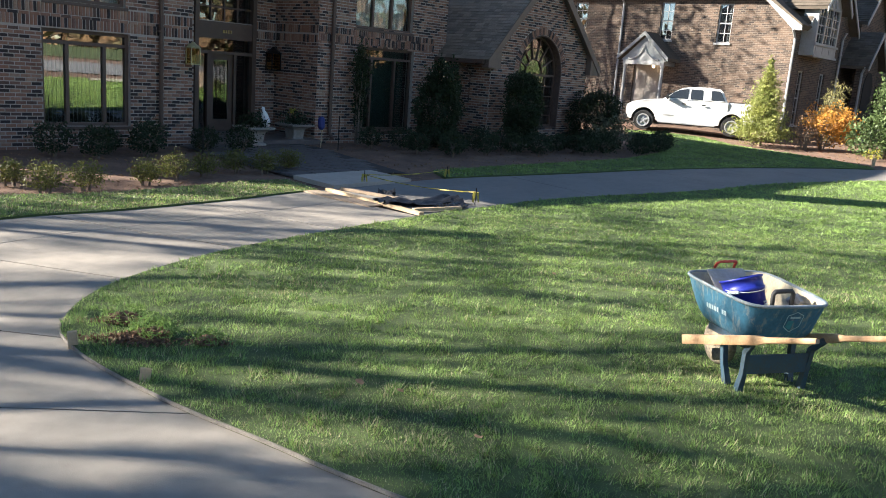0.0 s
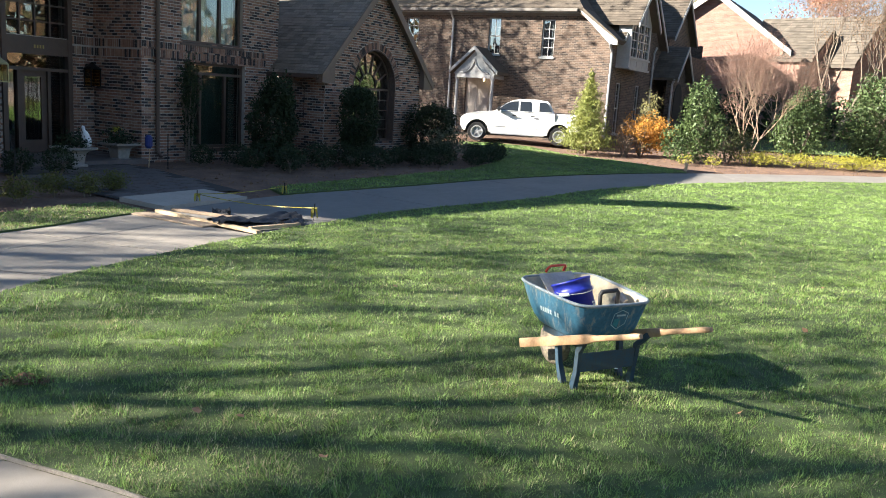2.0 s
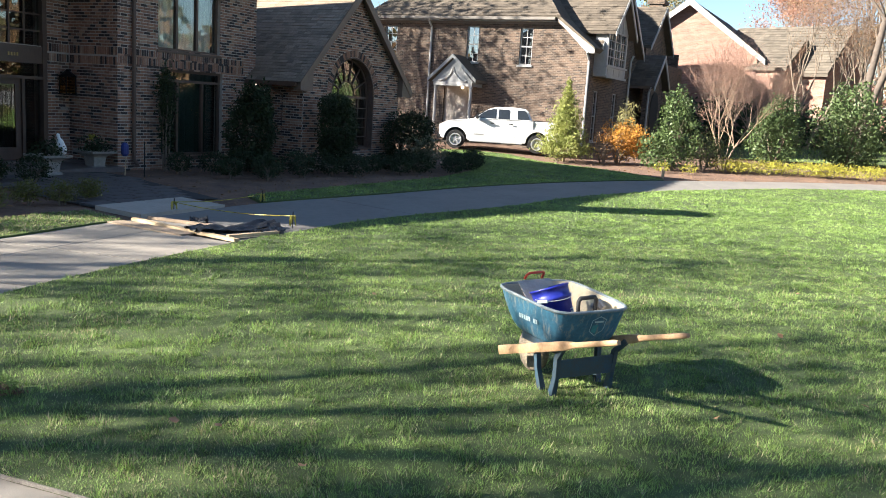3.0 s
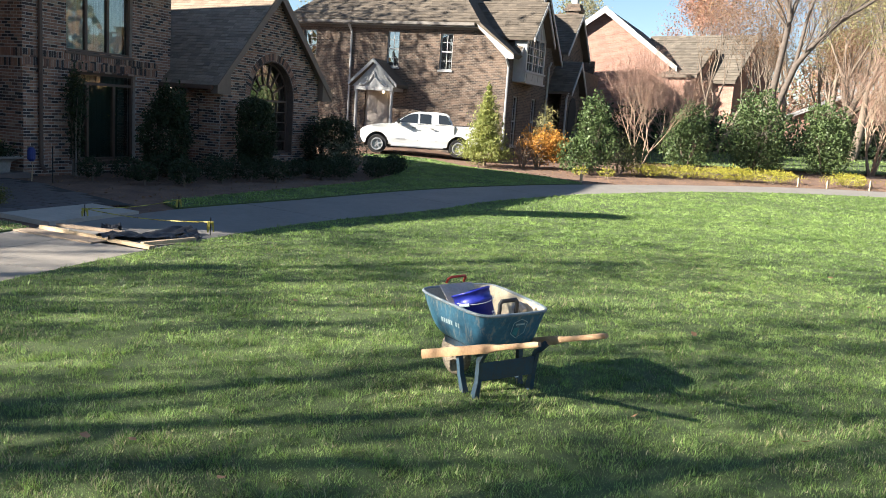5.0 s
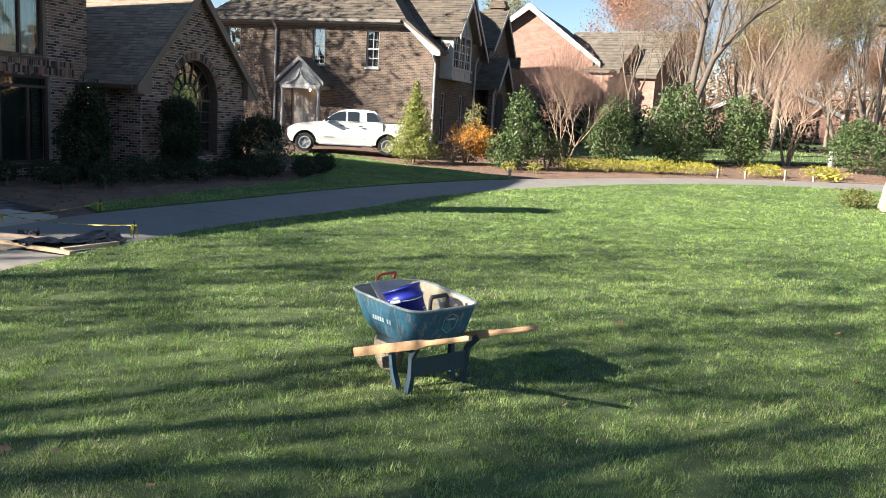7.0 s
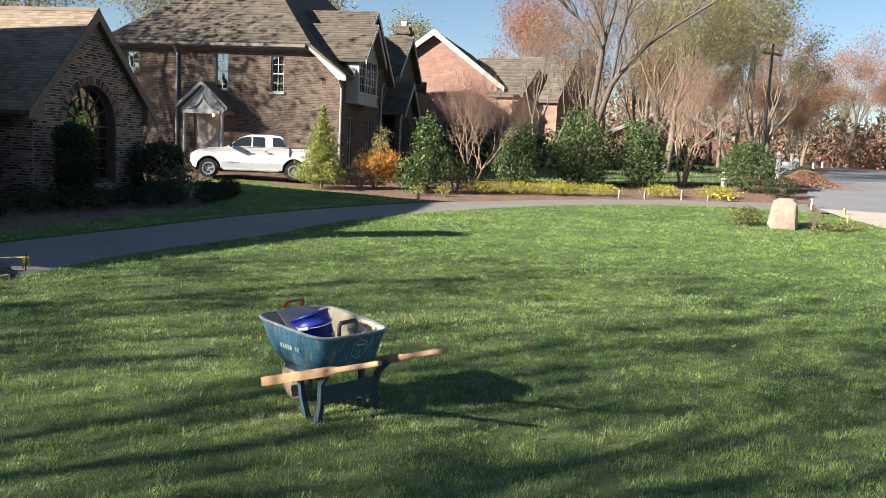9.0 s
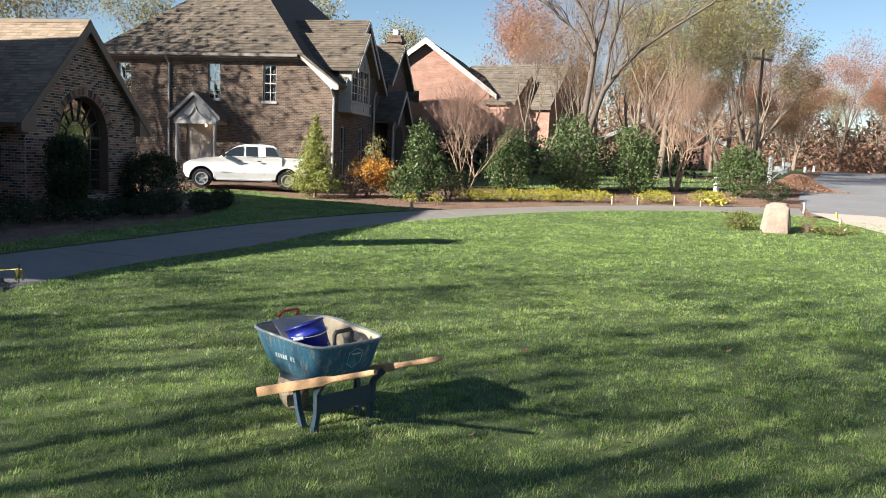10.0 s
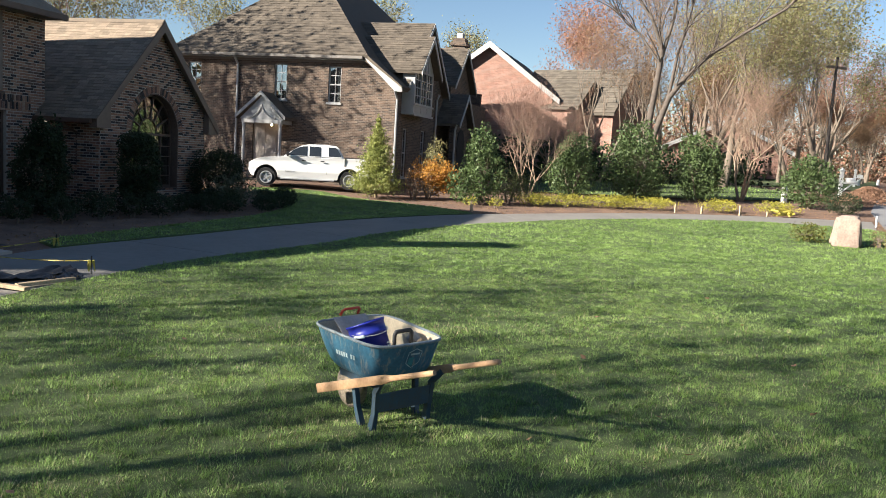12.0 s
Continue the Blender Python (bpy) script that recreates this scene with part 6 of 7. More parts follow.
for k, (x, y, w) in enumerate(((-5.88, 11.6, 0.36), (-5.5, 12.1, 0.36), (-4.95, 13.0, 0.32), (-4.75, 13.7, 0.37), (-4.45, 14.4, 0.34), (-4.14, 15.2, 0.33), (-3.62, 15.4, 0.33), (-3.3, 16.1, 0.32), (-6.6, 12.0, 0.3))):
    shrub((x, y, 0), 100 + k, [(0, 0, w * 0.5, w * 0.85, w * 0.8, w * 0.52), (0.03, 0, w * 0.72, w * 0.6, w * 0.6, w * 0.45), (0, 0, w * 0.25, w * 0.6, w * 0.6, w * 0.3)], 1500, 0.036, M_box, "small sunlit yellow-green boxwood in the mulch", group="boxwoods", rough=0.42, stems=3, up=0.4)
shrub(at(21.3, 18.7), 120, [(0, 0, 0.28, 0.55, 0.45, 0.3)], 1100, 0.07, M_box, "low leafy plant beside the boulder", rough=0.4)
shrub(at(22.6, 17.2), 121, [(0, 0, 0.3, 0.3, 0.3, 0.4)], 700, 0.07, M_brownleaf, "dry brown grass tuft against the boulder", slim=0.12, up=1.2)
shrub(at(23.2, 16.6), 122, [(0, 0, 0.12, 0.9, 0.4, 0.16)], 900, 0.06, M_box, "low grey-green plants by the apron", rough=0.5)

# trees
CR = "bare crape myrtle with many fine twigs in the mulch bed"
tree(at(18.2, 31.1), 3, 6.0, 0.038, CR, 4, 4, spread=0.78, lift=0.14, bark=M_crape, twig=mat("pink_twig", (0.34, 0.21, 0.16), 0.9, scale=4), first=0.32, kids=4, group="crape myrtles")
tree(at(30.7, 31.4), 4, 7.4, 0.06, CR, 4, 5, spread=0.78, lift=0.14, bark=M_crape, twig=mat("pink_twig", (0.34, 0.22, 0.16), 0.9, scale=4), first=0.32, kids=4, group="crape myrtles")
tree(at(24.0, 38.5), 5, 5.5, 0.06, CR, 4, 4, spread=0.78, lift=0.1, bark=M_crape, first=0.32, kids=4, group="crape myrtles")
M_darkbark = mat("dark_bark", (0.13, 0.105, 0.085), 0.95, color2=(0.075, 0.06, 0.05), scale=6, bump=0.5)


def forked_tree(loc, turn, limbs, label, seed):
    """A bare tree of long leaning limbs: each limb is (radius at its foot, points), with finer limbs and twigs along it."""
    r = random.Random(seed)
    t = thing("tree", Matrix.Translation(loc) @ Matrix.Rotation(radians(turn), 4, "Z"), label, "tree")
    out, tips = [], []
    for rad, pts in limbs:
        P = [Vector(p) for p in pts]
        n = len(P) - 1
        frusta("trunk", [(tuple(a), tuple(b), rad * (1 - 0.8 * i / n), rad * (1 - 0.8 * (i + 1) / n)) for i, (a, b) in enumerate(zip(P, P[1:]))], M_darkbark, t, 9)
        for i, (a, b) in enumerate(zip(P[1:], P[2:] + [P[-1] * 2 - P[-2]])):
            if a.z > 4.5:
                for k in range(3 if i < n - 1 else 4):
                    d = (b - a).normalized() + Vector((r.uniform(-1, 1), r.uniform(-1, 1), r.uniform(-0.2, 0.7))) * 0.8
                    grow(r, a.lerp(b, r.uniform(0, 0.8)), d, r.uniform(1.4, 2.6), 0.045, 3, out, tips, 0.75, 0.12, 3, 0.2)
    frusta("branchwork", [q for k, q in out if k > 1], M_darkbark, t, 5, kind="stuff")
    frusta("twigwork", [q for k, q in out if k <= 1], M_bark, t, 3, kind="stuff")
    return t


forked_tree(at(27.85, 35.4), -38, [
    (0.21, [(0, 0, -0.2), (0, 0, 1.8), (-0.05, 0, 3.7), (0.25, 0.1, 6.6), (0.3, 0, 7.5), (-0.3, -0.3, 8.9), (-1.2, 0.1, 10.2), (-1.9, 0.3, 12)]),
    (0.11, [(0.28, 0, 7.0), (0.75, 0.3, 9.1), (0.9, 0.1, 11.0), (1.3, 0.4, 13)]),
    (0.18, [(0.02, 0, 1.9), (0.35, 0.1, 3.4), (0.85, 0, 5.0), (1.6, -0.2, 6.1), (2.6, -0.1, 7.2), (4.1, 0.1, 8.3), (6.2, 0.2, 9.7), (7.2, 0, 11)]),
    (0.10, [(0.8, 0, 4.9), (1.1, 0.3, 7.3), (1.6, 0.4, 9.5), (1.9, 0.1, 12.4)]),
    (0.07, [(0.28, 0, 6.7), (-0.7, 0.1, 8.0), (-1.3, 0.2, 8.6), (-2.6, 0, 9.8)])],
    "tall bare tree with spreading grey limbs behind the hollies", 7)
tree(at(37.5, 40), 8, 14, 0.3, "tall oak with fading yellow-green leaves", 5, 1, M_olive, 9000, 0.12, first=0.3)
tree(at(41, 45), 9, 15, 0.3, "tall oak with fading yellow-green leaves", 5, 2, M_olive, 9000, 0.13, first=0.34)
# ---- woods and street trees beyond ----
protos = [
    tree((0, 0, -60), 201, 15, 0.28, "autumn oak with rust-red leaves beyond the houses", 5, 1, M_oak, 6800, 0.15, first=0.3, group="street trees"),
    tree((0, 0, -60), 202, 14, 0.26, "tall tree with fading green leaves beyond the houses", 5, 1, M_olive, 6800, 0.15, first=0.32, group="street trees"),
    tree((0, 0, -60), 203, 15, 0.25, "bare brown-twigged tree beyond the houses", 5, 2, M_brownleaf, 2500, 0.16, first=0.34, spread=0.5, group="street trees"),
    tree((0, 0, -60), 204, 12, 0.22, "tree with brown autumn leaves along the street", 5, 1, M_brownleaf, 6800, 0.15, first=0.28, group="street trees")]
rt = random.Random(77)
spots = [(44, 66, 0, 1.1), (47, 72, 0, 1.15), (36, 76, 1, 1.1), (25, 72, 1, 1.2), (-2, 62, 1, 1.1), (3, 66, 1, 1.0), (12, 80, 1, 1.1), (-9, 60, 2, 1.1),
         (42, 52, 2, 1.0), (46, 50, 3, 1.0), (50, 56, 1, 1.1), (55, 62, 2, 1.1), (48, 62, 3, 1.1), (58, 55, 3, 0.9), (63, 58, 2, 1.0), (66, 66, 1, 1.1), (72, 64, 0, 1.0), (78, 68, 3, 1.0), (86, 74, 0, 1.05), (95, 82, 3, 1.05), 
         (70, 78, 3, 1.2), (112, 79, 0, 1.15), (103, 66, 0, 1.0), (100, 62, 0, 1.0), (101, 73, 0, 1.1), (107, 71.5, 3, 1.15), (128, 94, 1, 1.2), (50, 44.5, 1, 1.15), (57, 49.5, 1, 1.1), (71, 57.5, 3, 0.7), (80, 64, 0, 0.75), (90, 71.5, 3, 0.9), (98, 78, 0, 0.95), (29.5, 42.5, 2, 0.6), (33.5, 44, 2, 0.65)]
for k, (x, y, p, s) in enumerate(spots):
    m = Matrix.Translation(at(x, y)) @ Matrix.Rotation(rt.uniform(0, 6.28), 4, "Z")
    c = copy_thing(protos[p], m)
    c.scale = (s * rt.uniform(0.9, 1.1),) * 3
for o in protos:
    o.location = at(*[(-34, 40), (-42, 52), (-50, 30), (60, -30)][protos.index(o)])

# trees beyond the frame's edge on the sunward side, whose shade streaks the lawn
SH = "tall half-bare oak on the sunward side of the lot"
oak = tree((-22, 9.0, 0), 301, 19, 0.3, SH, 4, 1, M_brownleaf, 420, 0.3, first=0.34, spread=0.55, group="oaks beside the lot")
dense = tree((-18, -3.5, 0), 302, 15, 0.26, SH, 4, 1, M_brownleaf, 900, 0.3, first=0.3, spread=0.6, group="oaks beside the lot")
for k, (x, y, s) in enumerate(((-17, 4.6, 0.95), (-30, 6.0, 1.05), (-20, 0.6, 1.0), (-36, 11.5, 1.0), (-14, 1.5, 0.8), (-26, 3.2, 1.0), (-24, -1.5, 1.0), (-13, 3.1, 0.72), (-31, 1.2, 1.05), (-4, 40.5, 0.9), (-3, 44.5, 0.9), (-8, 38.4, 0.95), (-14, 42, 1.05), (-40, 8.5, 1.1), (-33, 9.6, 1.0), (-25, 11.0, 0.9))):
    c = copy_thing(dense if k == 4 else oak, Matrix.Translation((x, y, 0)) @ Matrix.Rotation(k * 1.7 + 0.6, 4, "Z"))
    c.scale = (s, s, s)
for k, (x, y, p, s) in enumerate(((-14, 42.5, 2, 1.1), (-24, 45, 3, 1.1), (-22, 50, 2, 1.2), (-20, 41, 2, 1.2))):
    c = copy_thing(protos[p], Matrix.Translation((x, y, 0)) @ Matrix.Rotation(k * 1.7, 4, "Z"))
    c.scale = (s, s, s)
    tagged(c, "tall tree behind the near house", "tree", "trees behind the house")

shade = tree((-22.5, 1.2, 0), 303, 12.5, 0.24, "broad leafy oak on the sunward side of the lot", 4, 1, M_brownleaf, 6500, 0.32, first=0.3, spread=0.65, group="oaks beside the lot")
for x, y, a, s in ((-20, -2.5, 2.0, 1.05),):
    c = copy_thing(shade, Matrix.Translation((x, y, 0)) @ Matrix.Rotation(a, 4, "Z"))
    c.scale = (s, s, s)

# far woods that close the horizon all round
g = np.random.default_rng(9)
def wood_points(n, a0, a1, r0, r1, top):
    ang = np.radians(g.uniform(a0, a1, n))
    rad = g.uniform(r0, r1, n)
    zz = g.beta(1.1, 1.5, n) * (top + 0.3 * top * np.sin(ang * 19) + 0.25 * top * np.sin(ang * 43 + 1))
    return np.stack([rad * np.sin(ang), rad * np.cos(ang), zz + 1.0], 1)


M_fargreen = leaf_mat("far_green", (0.15, 0.15, 0.06), (0.09, 0.055, 0.035), 0.25, 0.7, 0.05)
M_fartwig = leaf_mat("far_twig", (0.27, 0.19, 0.14), (0.17, 0.125, 0.10), 0.3, 0.8, 0.05)
for k, (m, n, a0, a1, r0, r1, top, size, lab) in enumerate(((M_fartwig, 48000, -14, 66, 125, 165, 13, 0.9, "brown autumn woods closing the distance"), (M_fargreen, 32000, -14, 66, 130, 170, 14, 0.85, "olive green woods closing the distance"), (M_oak, 20000, 30, 66, 120, 160, 10, 0.55, "rust-red woods down the street"), (M_brownleaf, 16000, 66, 346, 90, 150, 12, 2.2, "autumn woods round the lot"), (M_fargreen, 12000, 66, 346, 90, 150, 13, 2.2, "olive woods round the lot"))):
    tagged(leaves("woods", wood_points(n, a0, a1, r0, r1, top), size, m, None, 30 + k, 0.7 if k > 2 else 0.3), lab, "woods", kind="stuff")
n = 20000
P = np.stack([g.uniform(44, 125, n), np.zeros(n), g.beta(1.2, 2.2, n) * 2.8], 1)
P[:, 1] = P[:, 0] * 0.78 + 14 + g.uniform(0, 9, n)
P[:, 2] += 1.2
under = leaves("undergrowth", P, 0.18, M_fartwig, None, 6, 0.25, up=0.8)
tagged(under, "tangled brown and green undergrowth along the street", "undergrowth", kind="stuff")
n = 8000
P = np.stack([g.uniform(17, 44, n), g.uniform(42, 47, n), g.beta(1.2, 1.8, n) * 3.2 + 0.5], 1)
hedge = leaves("hedge", P, 0.3, M_darkleaf, None, 7, 0.6)
tagged(hedge, "dark evergreen hedge behind the hollies", "hedge", kind="stuff")

# dark board fence behind the verge trees
M_fence = mat("dark_fence_board", (0.055, 0.045, 0.038), 0.9, color2=(0.035, 0.028, 0.025), scale=3, bump=0.4)
fence = thing("fence", Matrix.Identity(4), "long dark weathered board fence behind the street trees", "fence")
FX = [44 + 2.6 * k for k in range(28)]
for xa, xb in zip(FX, FX[1:]):
    za = rise(xa, xa * 0.86 + 13.5) - 0.2
    d = Vector((xb - xa, (xb - xa) * 0.86, 0))
    m = Matrix.Translation((xa, xa * 0.86 + 13.5, za)) @ Matrix.Rotation(math.atan2(d.y, d.x), 4, "Z")
    part("post", moved(B((-0.07, 0.07, -0.07, 0.07, 0, 2.9), bevel=0.01), m), M_fence, fence)
    part("panel", moved(join(*[B((0.08 + 0.3 * j, 0.08 + 0.3 * j + 0.285, -0.02 + 0.012 * (j % 2), 0.02 + 0.012 * (j % 2), 0.1, 2.65 + 0.03 * math.sin(j * 2.1 + xa))) for j in range(11)]), m), M_fence, fence)

# ---- street furniture and small things ----
M_wood_w = mat("white_painted_post", (0.78, 0.77, 0.74), 0.6, color2=(0.66, 0.65, 0.62), scale=6)
M_yellow = mat("yellow_tape", (0.50, 0.42, 0.07), 0.6, scale=9)
M_poly = mat("black_sheeting", (0.02, 0.02, 0.022), 0.35, scale=6, bump=0.4, bscale=14)
M_lumber = mat("pale_lumber", (0.56, 0.42, 0.26), 0.75, color2=(0.38, 0.28, 0.17), scale=6, bump=0.15)
M_boulder = mat("pale_boulder", (0.34, 0.255, 0.205), 0.9, color2=(0.21, 0.155, 0.125), scale=2.2, bump=0.7, bscale=9)
M_tray2 = mat("blue_tag", (0.02, 0.04, 0.2), 0.5, scale=8)


def mailbox(x, y, s=1.0, label=""):
    t = thing("mailbox", Matrix.Translation(at(x, y)) @ Matrix.Rotation(radians(-35), 4, "Z") @ Matrix.Scale(s, 4), label, "mailbox", "mailboxes")
    part("post", B((-0.09, 0.09, -0.09, 0.09, -0.2, 1.42), bevel=0.01), M_wood_w, t)
    part("cap", join(B((-0.13, 0.13, -0.13, 0.13, 1.42, 1.47), bevel=0.01), lathe([(0.14, 1.47), (0.02, 1.6), (0.0, 1.61)], 4)), M_wood_w, t, "pointed post cap")
    part("arm", B((0.09, 0.75, -0.045, 0.045, 0.78, 0.86), bevel=0.006), M_wood_w, t)
    part("brace", tube([(0.08, 0, 0.38), (0.55, 0, 0.8)], 0.04, 4), M_wood_w, t)
    part("box", prism([(-0.1, 0.86), (0.1, 0.86), (0.1, 1.0)] + [(0.1 * math.cos(a), 1.0 + 0.1 * math.sin(a)) for a in np.linspace(0.2, 2.9, 8)] + [(-0.1, 1.0)], 0.45, "x", 0.2), M_wood_w, t)
    return t


mailbox(37.9, 31.6, 1.05, "white wooden mailbox post with a braced arm by the street")
mailbox(64, 52, 1.0, "white mailbox post on the verge across the way")
st = thing("marker_post", Matrix.Translation(at(32.6, 30.4)), "short white square post in the mulch bed", "post")
part("post", B((-0.11, 0.11, -0.11, 0.11, -0.1, 0.72), bevel=0.015), M_wood_w, st)
for x, y, h in ((66, 55, 0.7), (69.5, 56, 0.6), (92, 70, 0.7), (80, 62, 0.6)):
    q = thing("marker_post", Matrix.Translation(at(x, y)), "small pale post on the street verge", "post", "verge posts")
    part("post", B((-0.12, 0.12, -0.12, 0.12, -0.1, h), bevel=0.015), M_wood_w, q)

up_ = thing("utility_pole", Matrix.Translation(at(43.5, 37.6)), "tall dark wooden utility pole among the trees", "pole")
part("pole", tube([(0, 0, -0.3), (0, 0, 4), (0.05, 0, 8.4)], [0.11, 0.1, 0.08], 10), mat("dark_pole", (0.06, 0.05, 0.045), 0.9, scale=5, bump=0.3), up_)
part("crossarm", B((-0.9, 0.9, -0.06, 0.06, 7.7, 7.85), bevel=0.01), M_bark, up_)
n = 13000
P = np.stack([g.uniform(52, 125, n), np.zeros(n), g.beta(1.2, 1.6, n) * 2.4], 1)
P[:, 1] = P[:, 0] * 0.86 + 9 + g.uniform(0, 4, n)
P[:, 2] += 1.2
tagged(leaves("hedge", P, 0.24, M_darkleaf, None, 8, 0.6), "dark clipped hedge along the far verge", "hedge", kind="stuff")

bl = bmesh.new()
bmesh.ops.create_icosphere(bl, subdivisions=4, radius=1)
for v in bl.verts:
    c = v.co.normalized()
    k = 1 + 0.10 * noise.noise(c * 1.7) + 0.05 * noise.noise(c * 5) + 0.02 * noise.noise(c * 14)
    f = [math.copysign(abs(a) ** 0.32, a) for a in c]
    taper = 1 - 0.16 * f[2]
    v.co = Vector((f[0] * 0.50 * taper * k, f[1] * 0.40 * taper * k, f[2] * 0.50 * k + 0.42))
boulder = part("boulder", bl, M_boulder, None, "upright pale pinkish boulder set in the lawn", smooth=True)
boulder.matrix_world = Matrix.Translation(at(22.0, 17.9)) @ Matrix.Rotation(radians(38), 4, "Z")
tagged(boulder, category="boulder")

g2 = np.random.default_rng(14)
n = 9000
u = g2.normal(size=(n, 2)) * [1.15, 0.8]
hz = np.clip(0.85 * np.exp(-(u[:, 0] ** 2 / 2.2 + u[:, 1] ** 2 / 1.1)), 0.02, None) * g2.uniform(0.7, 1.05, n)
pc = at(37.3, 29.3)
lp = leaves("leaf_pile", np.stack([u[:, 0], u[:, 1], hz], 1), 0.08, leaf_mat("fallen_leaf", (0.35, 0.205, 0.13), (0.23, 0.13, 0.085), 0.2, 0.8), None, 15, 0.6)
lp.location = pc
tagged(lp, "heap of raked brown leaves at the kerb", "leaf pile", kind="stuff")
n = 15000
P = np.stack([g2.uniform(-9, 40, n), g2.uniform(11, 36, n)], 1)
keep = [i for i in range(n) if not inside(DRIVE, *P[i]) and not inside(LAWN, *P[i]) and not inside(FAR_LAWN, *P[i]) and P[i][1] < 36]
P = P[keep]
P = np.concatenate([P, np.array([[rise(x, y) - 0.05] for x, y in P])], 1)
ml = leaves("mulch_litter", P, 0.10, M_brownleaf, None, 16, 0.25)
tagged(ml, "loose pine straw and fallen leaves on the beds", "litter", kind="stuff")

# fallen leaves on the lawn
lf = bpy.data.meshes.new("fallen_leaf")
lf.from_pydata([(0, -0.035, 0), (0.024, -0.01, 0.012), (0.02, 0.02, 0.006), (0, 0.042, 0.016), (-0.02, 0.02, 0.01), (-0.024, -0.01, 0.002)], [], [(0, 1, 2, 3), (0, 3, 4, 5)])
lf.materials.append(leaf_mat("tan_leaf", (0.42, 0.24, 0.14), (0.30, 0.15, 0.09), 0.2))
for k, (x, y) in enumerate(((-0.57, 5.1), (-0.3, 5.0), (3.1, 5.0), (4.45, 5.2), (5.0, 7.1), (4.1, 4.4), (6.5, 9.0), (8.3, 8.2), (7.2, 6.3), (5.9, 4.9), (9.4, 10.1), (11.5, 11.2), (12.6, 9.4), (1.1, 8.6), (0.2, 4.4))):
    o = new("fallen_leaf", lf)
    o.matrix_world = pose(x, y, 0.055, rt.uniform(-30, 30), rt.uniform(-30, 30), rt.uniform(0, 360))
    tagged(o, "dry tan leaf lying on the grass", "leaf", "fallen leaves on the lawn")

# stakes, boards, sheeting and tape round the fresh concrete
def stake(x, y, h, m, label, w=0.035, lean=(0, 0), group="grade stakes", z=None):
    t = thing("stake", Matrix.Translation((x, y, rise(x, y) - 0.05 if z is None else z)) @ Euler((radians(lean[0]), radians(lean[1]), radians(17))).to_matrix().to_4x4(), label, "stake", group)
    part("shaft", prism([(-w, 0.0), (-w * 0.3, -0.1), (w * 0.3, -0.1), (w, 0.0), (w, h), (-w, h)], w * 1.1, "y", -w * 0.55, bevel=0.003), m, t)
    return t


stake(-2.66, 5.53, 0.15, M_lumber, "square-cut pine stake holding the edging", 0.032, (3, -4))
stake(-1.95, 4.98, 0.13, M_lumber, "square-cut pine stake holding the edging", 0.034, (-4, 5))
for x, y, h, m in ((13.56, 27.1, 0.28, M_lumber), (22.9, 26.95, 0.34, M_lumber), (23.9, 26.5, 0.3, M_lumber), (25.3, 25.8, 0.4, M_lumber), (26.2, 25.2, 0.22, M_lumber), (28.2, 21.7, 0.42, M_wood_w), (27.3, 19.6, 0.3, M_yellow), (23.9, 16.8, 0.22, M_wood_w), (25.3, 18.0, 0.3, M_lumber)):
    stake(x, y, h, m, "small stake at the concrete's edge" if m is M_lumber else "painted survey stake near the apron", 0.05)


def tape_post(x, y, h):
    t = thing("tape_post", Matrix.Translation((x, y, -0.05)), "thin steel pin wound with yellow caution tape", "post", "tape posts")
    part("pin", tube([(0, 0, -0.1), (0.01, 0, h + 0.05)], 0.008, 6), M_iron, t)
    part("tape_knot", join(*[tube([(0.03 * math.cos(a), 0.03 * math.sin(a), h - 0.02), (0.05 * math.cos(a + 0.4), 0.05 * math.sin(a + 0.4), h * 0.6), (0.06 * math.cos(a + 0.2), 0.05 * math.sin(a + 0.2), h * 0.25)], [0.03, 0.018, 0.012], 4) for a in (0, 2, 4)]), M_yellow, t, "yellow tape knot")
    return (x, y, h - 0.07)


A = tape_post(0.33, 13.45, 0.25)
Bp = tape_post(-0.19, 16.55, 0.22)
C = tape_post(-1.67, 14.85, 0.22)


def ribbon(p, q, sag, name):
    V, F = [], []
    n = 40
    for k in range(n + 1):
        t = k / n
        c = Vector(p).lerp(Vector(q), t) - Vector((0, 0, sag * 4 * t * (1 - t)))
        tw = 0.4 * math.sin(k * 0.6)
        V += [(c.x + 0.02 * tw, c.y, c.z - 0.008), (c.x - 0.02 * tw, c.y, c.z + 0.008)]
    F = [(2 * k, 2 * k + 2, 2 * k + 3, 2 * k + 1) for k in range(n)]
    t = thing(name, Matrix.Identity(4), "yellow caution tape with black lettering strung between pins", "tape", "caution tapes")
    raw("ribbon", V, F, M_yellow, t)
    for k in range(1, n - 1, 5):
        q = [V[i] for i in (2 * k, 2 * k + 4, 2 * k + 5, 2 * k + 1)]
        raw("lettering_bar", [(x, y - 0.005, z + (0.005 if i < 2 else -0.005)) for i, (x, y, z) in enumerate(q)], [(0, 1, 2, 3)], M_black, t)


ribbon(C, A, 0.06, "caution_tape")
ribbon(C, Bp, 0.05, "caution_tape")
ly = thing("caution_tape", Matrix.Translation(at(26.6, 24.8)), "crumpled heap of yellow caution tape on the mulch", "tape")
part("heap", join(*[tube([(rt.uniform(-0.5, 0.5), rt.uniform(-0.25, 0.25), rt.uniform(0.02, 0.3)) for _ in range(6)], 0.035, 4) for _ in range(7)]), M_yellow, ly)


def plank(p, q, w, h, label, z=0.0, m=None):
    d = Vector(q) - Vector(p)
    t = thing("plank", Matrix.Translation((*p, z)) @ Matrix.Rotation(math.atan2(d.y, d.x), 4, "Z"), label, "plank", "form boards")
    part("board", B((0, d.length, -w / 2, w / 2, 0.0, h), bevel=0.004), m or M_lumber, t)


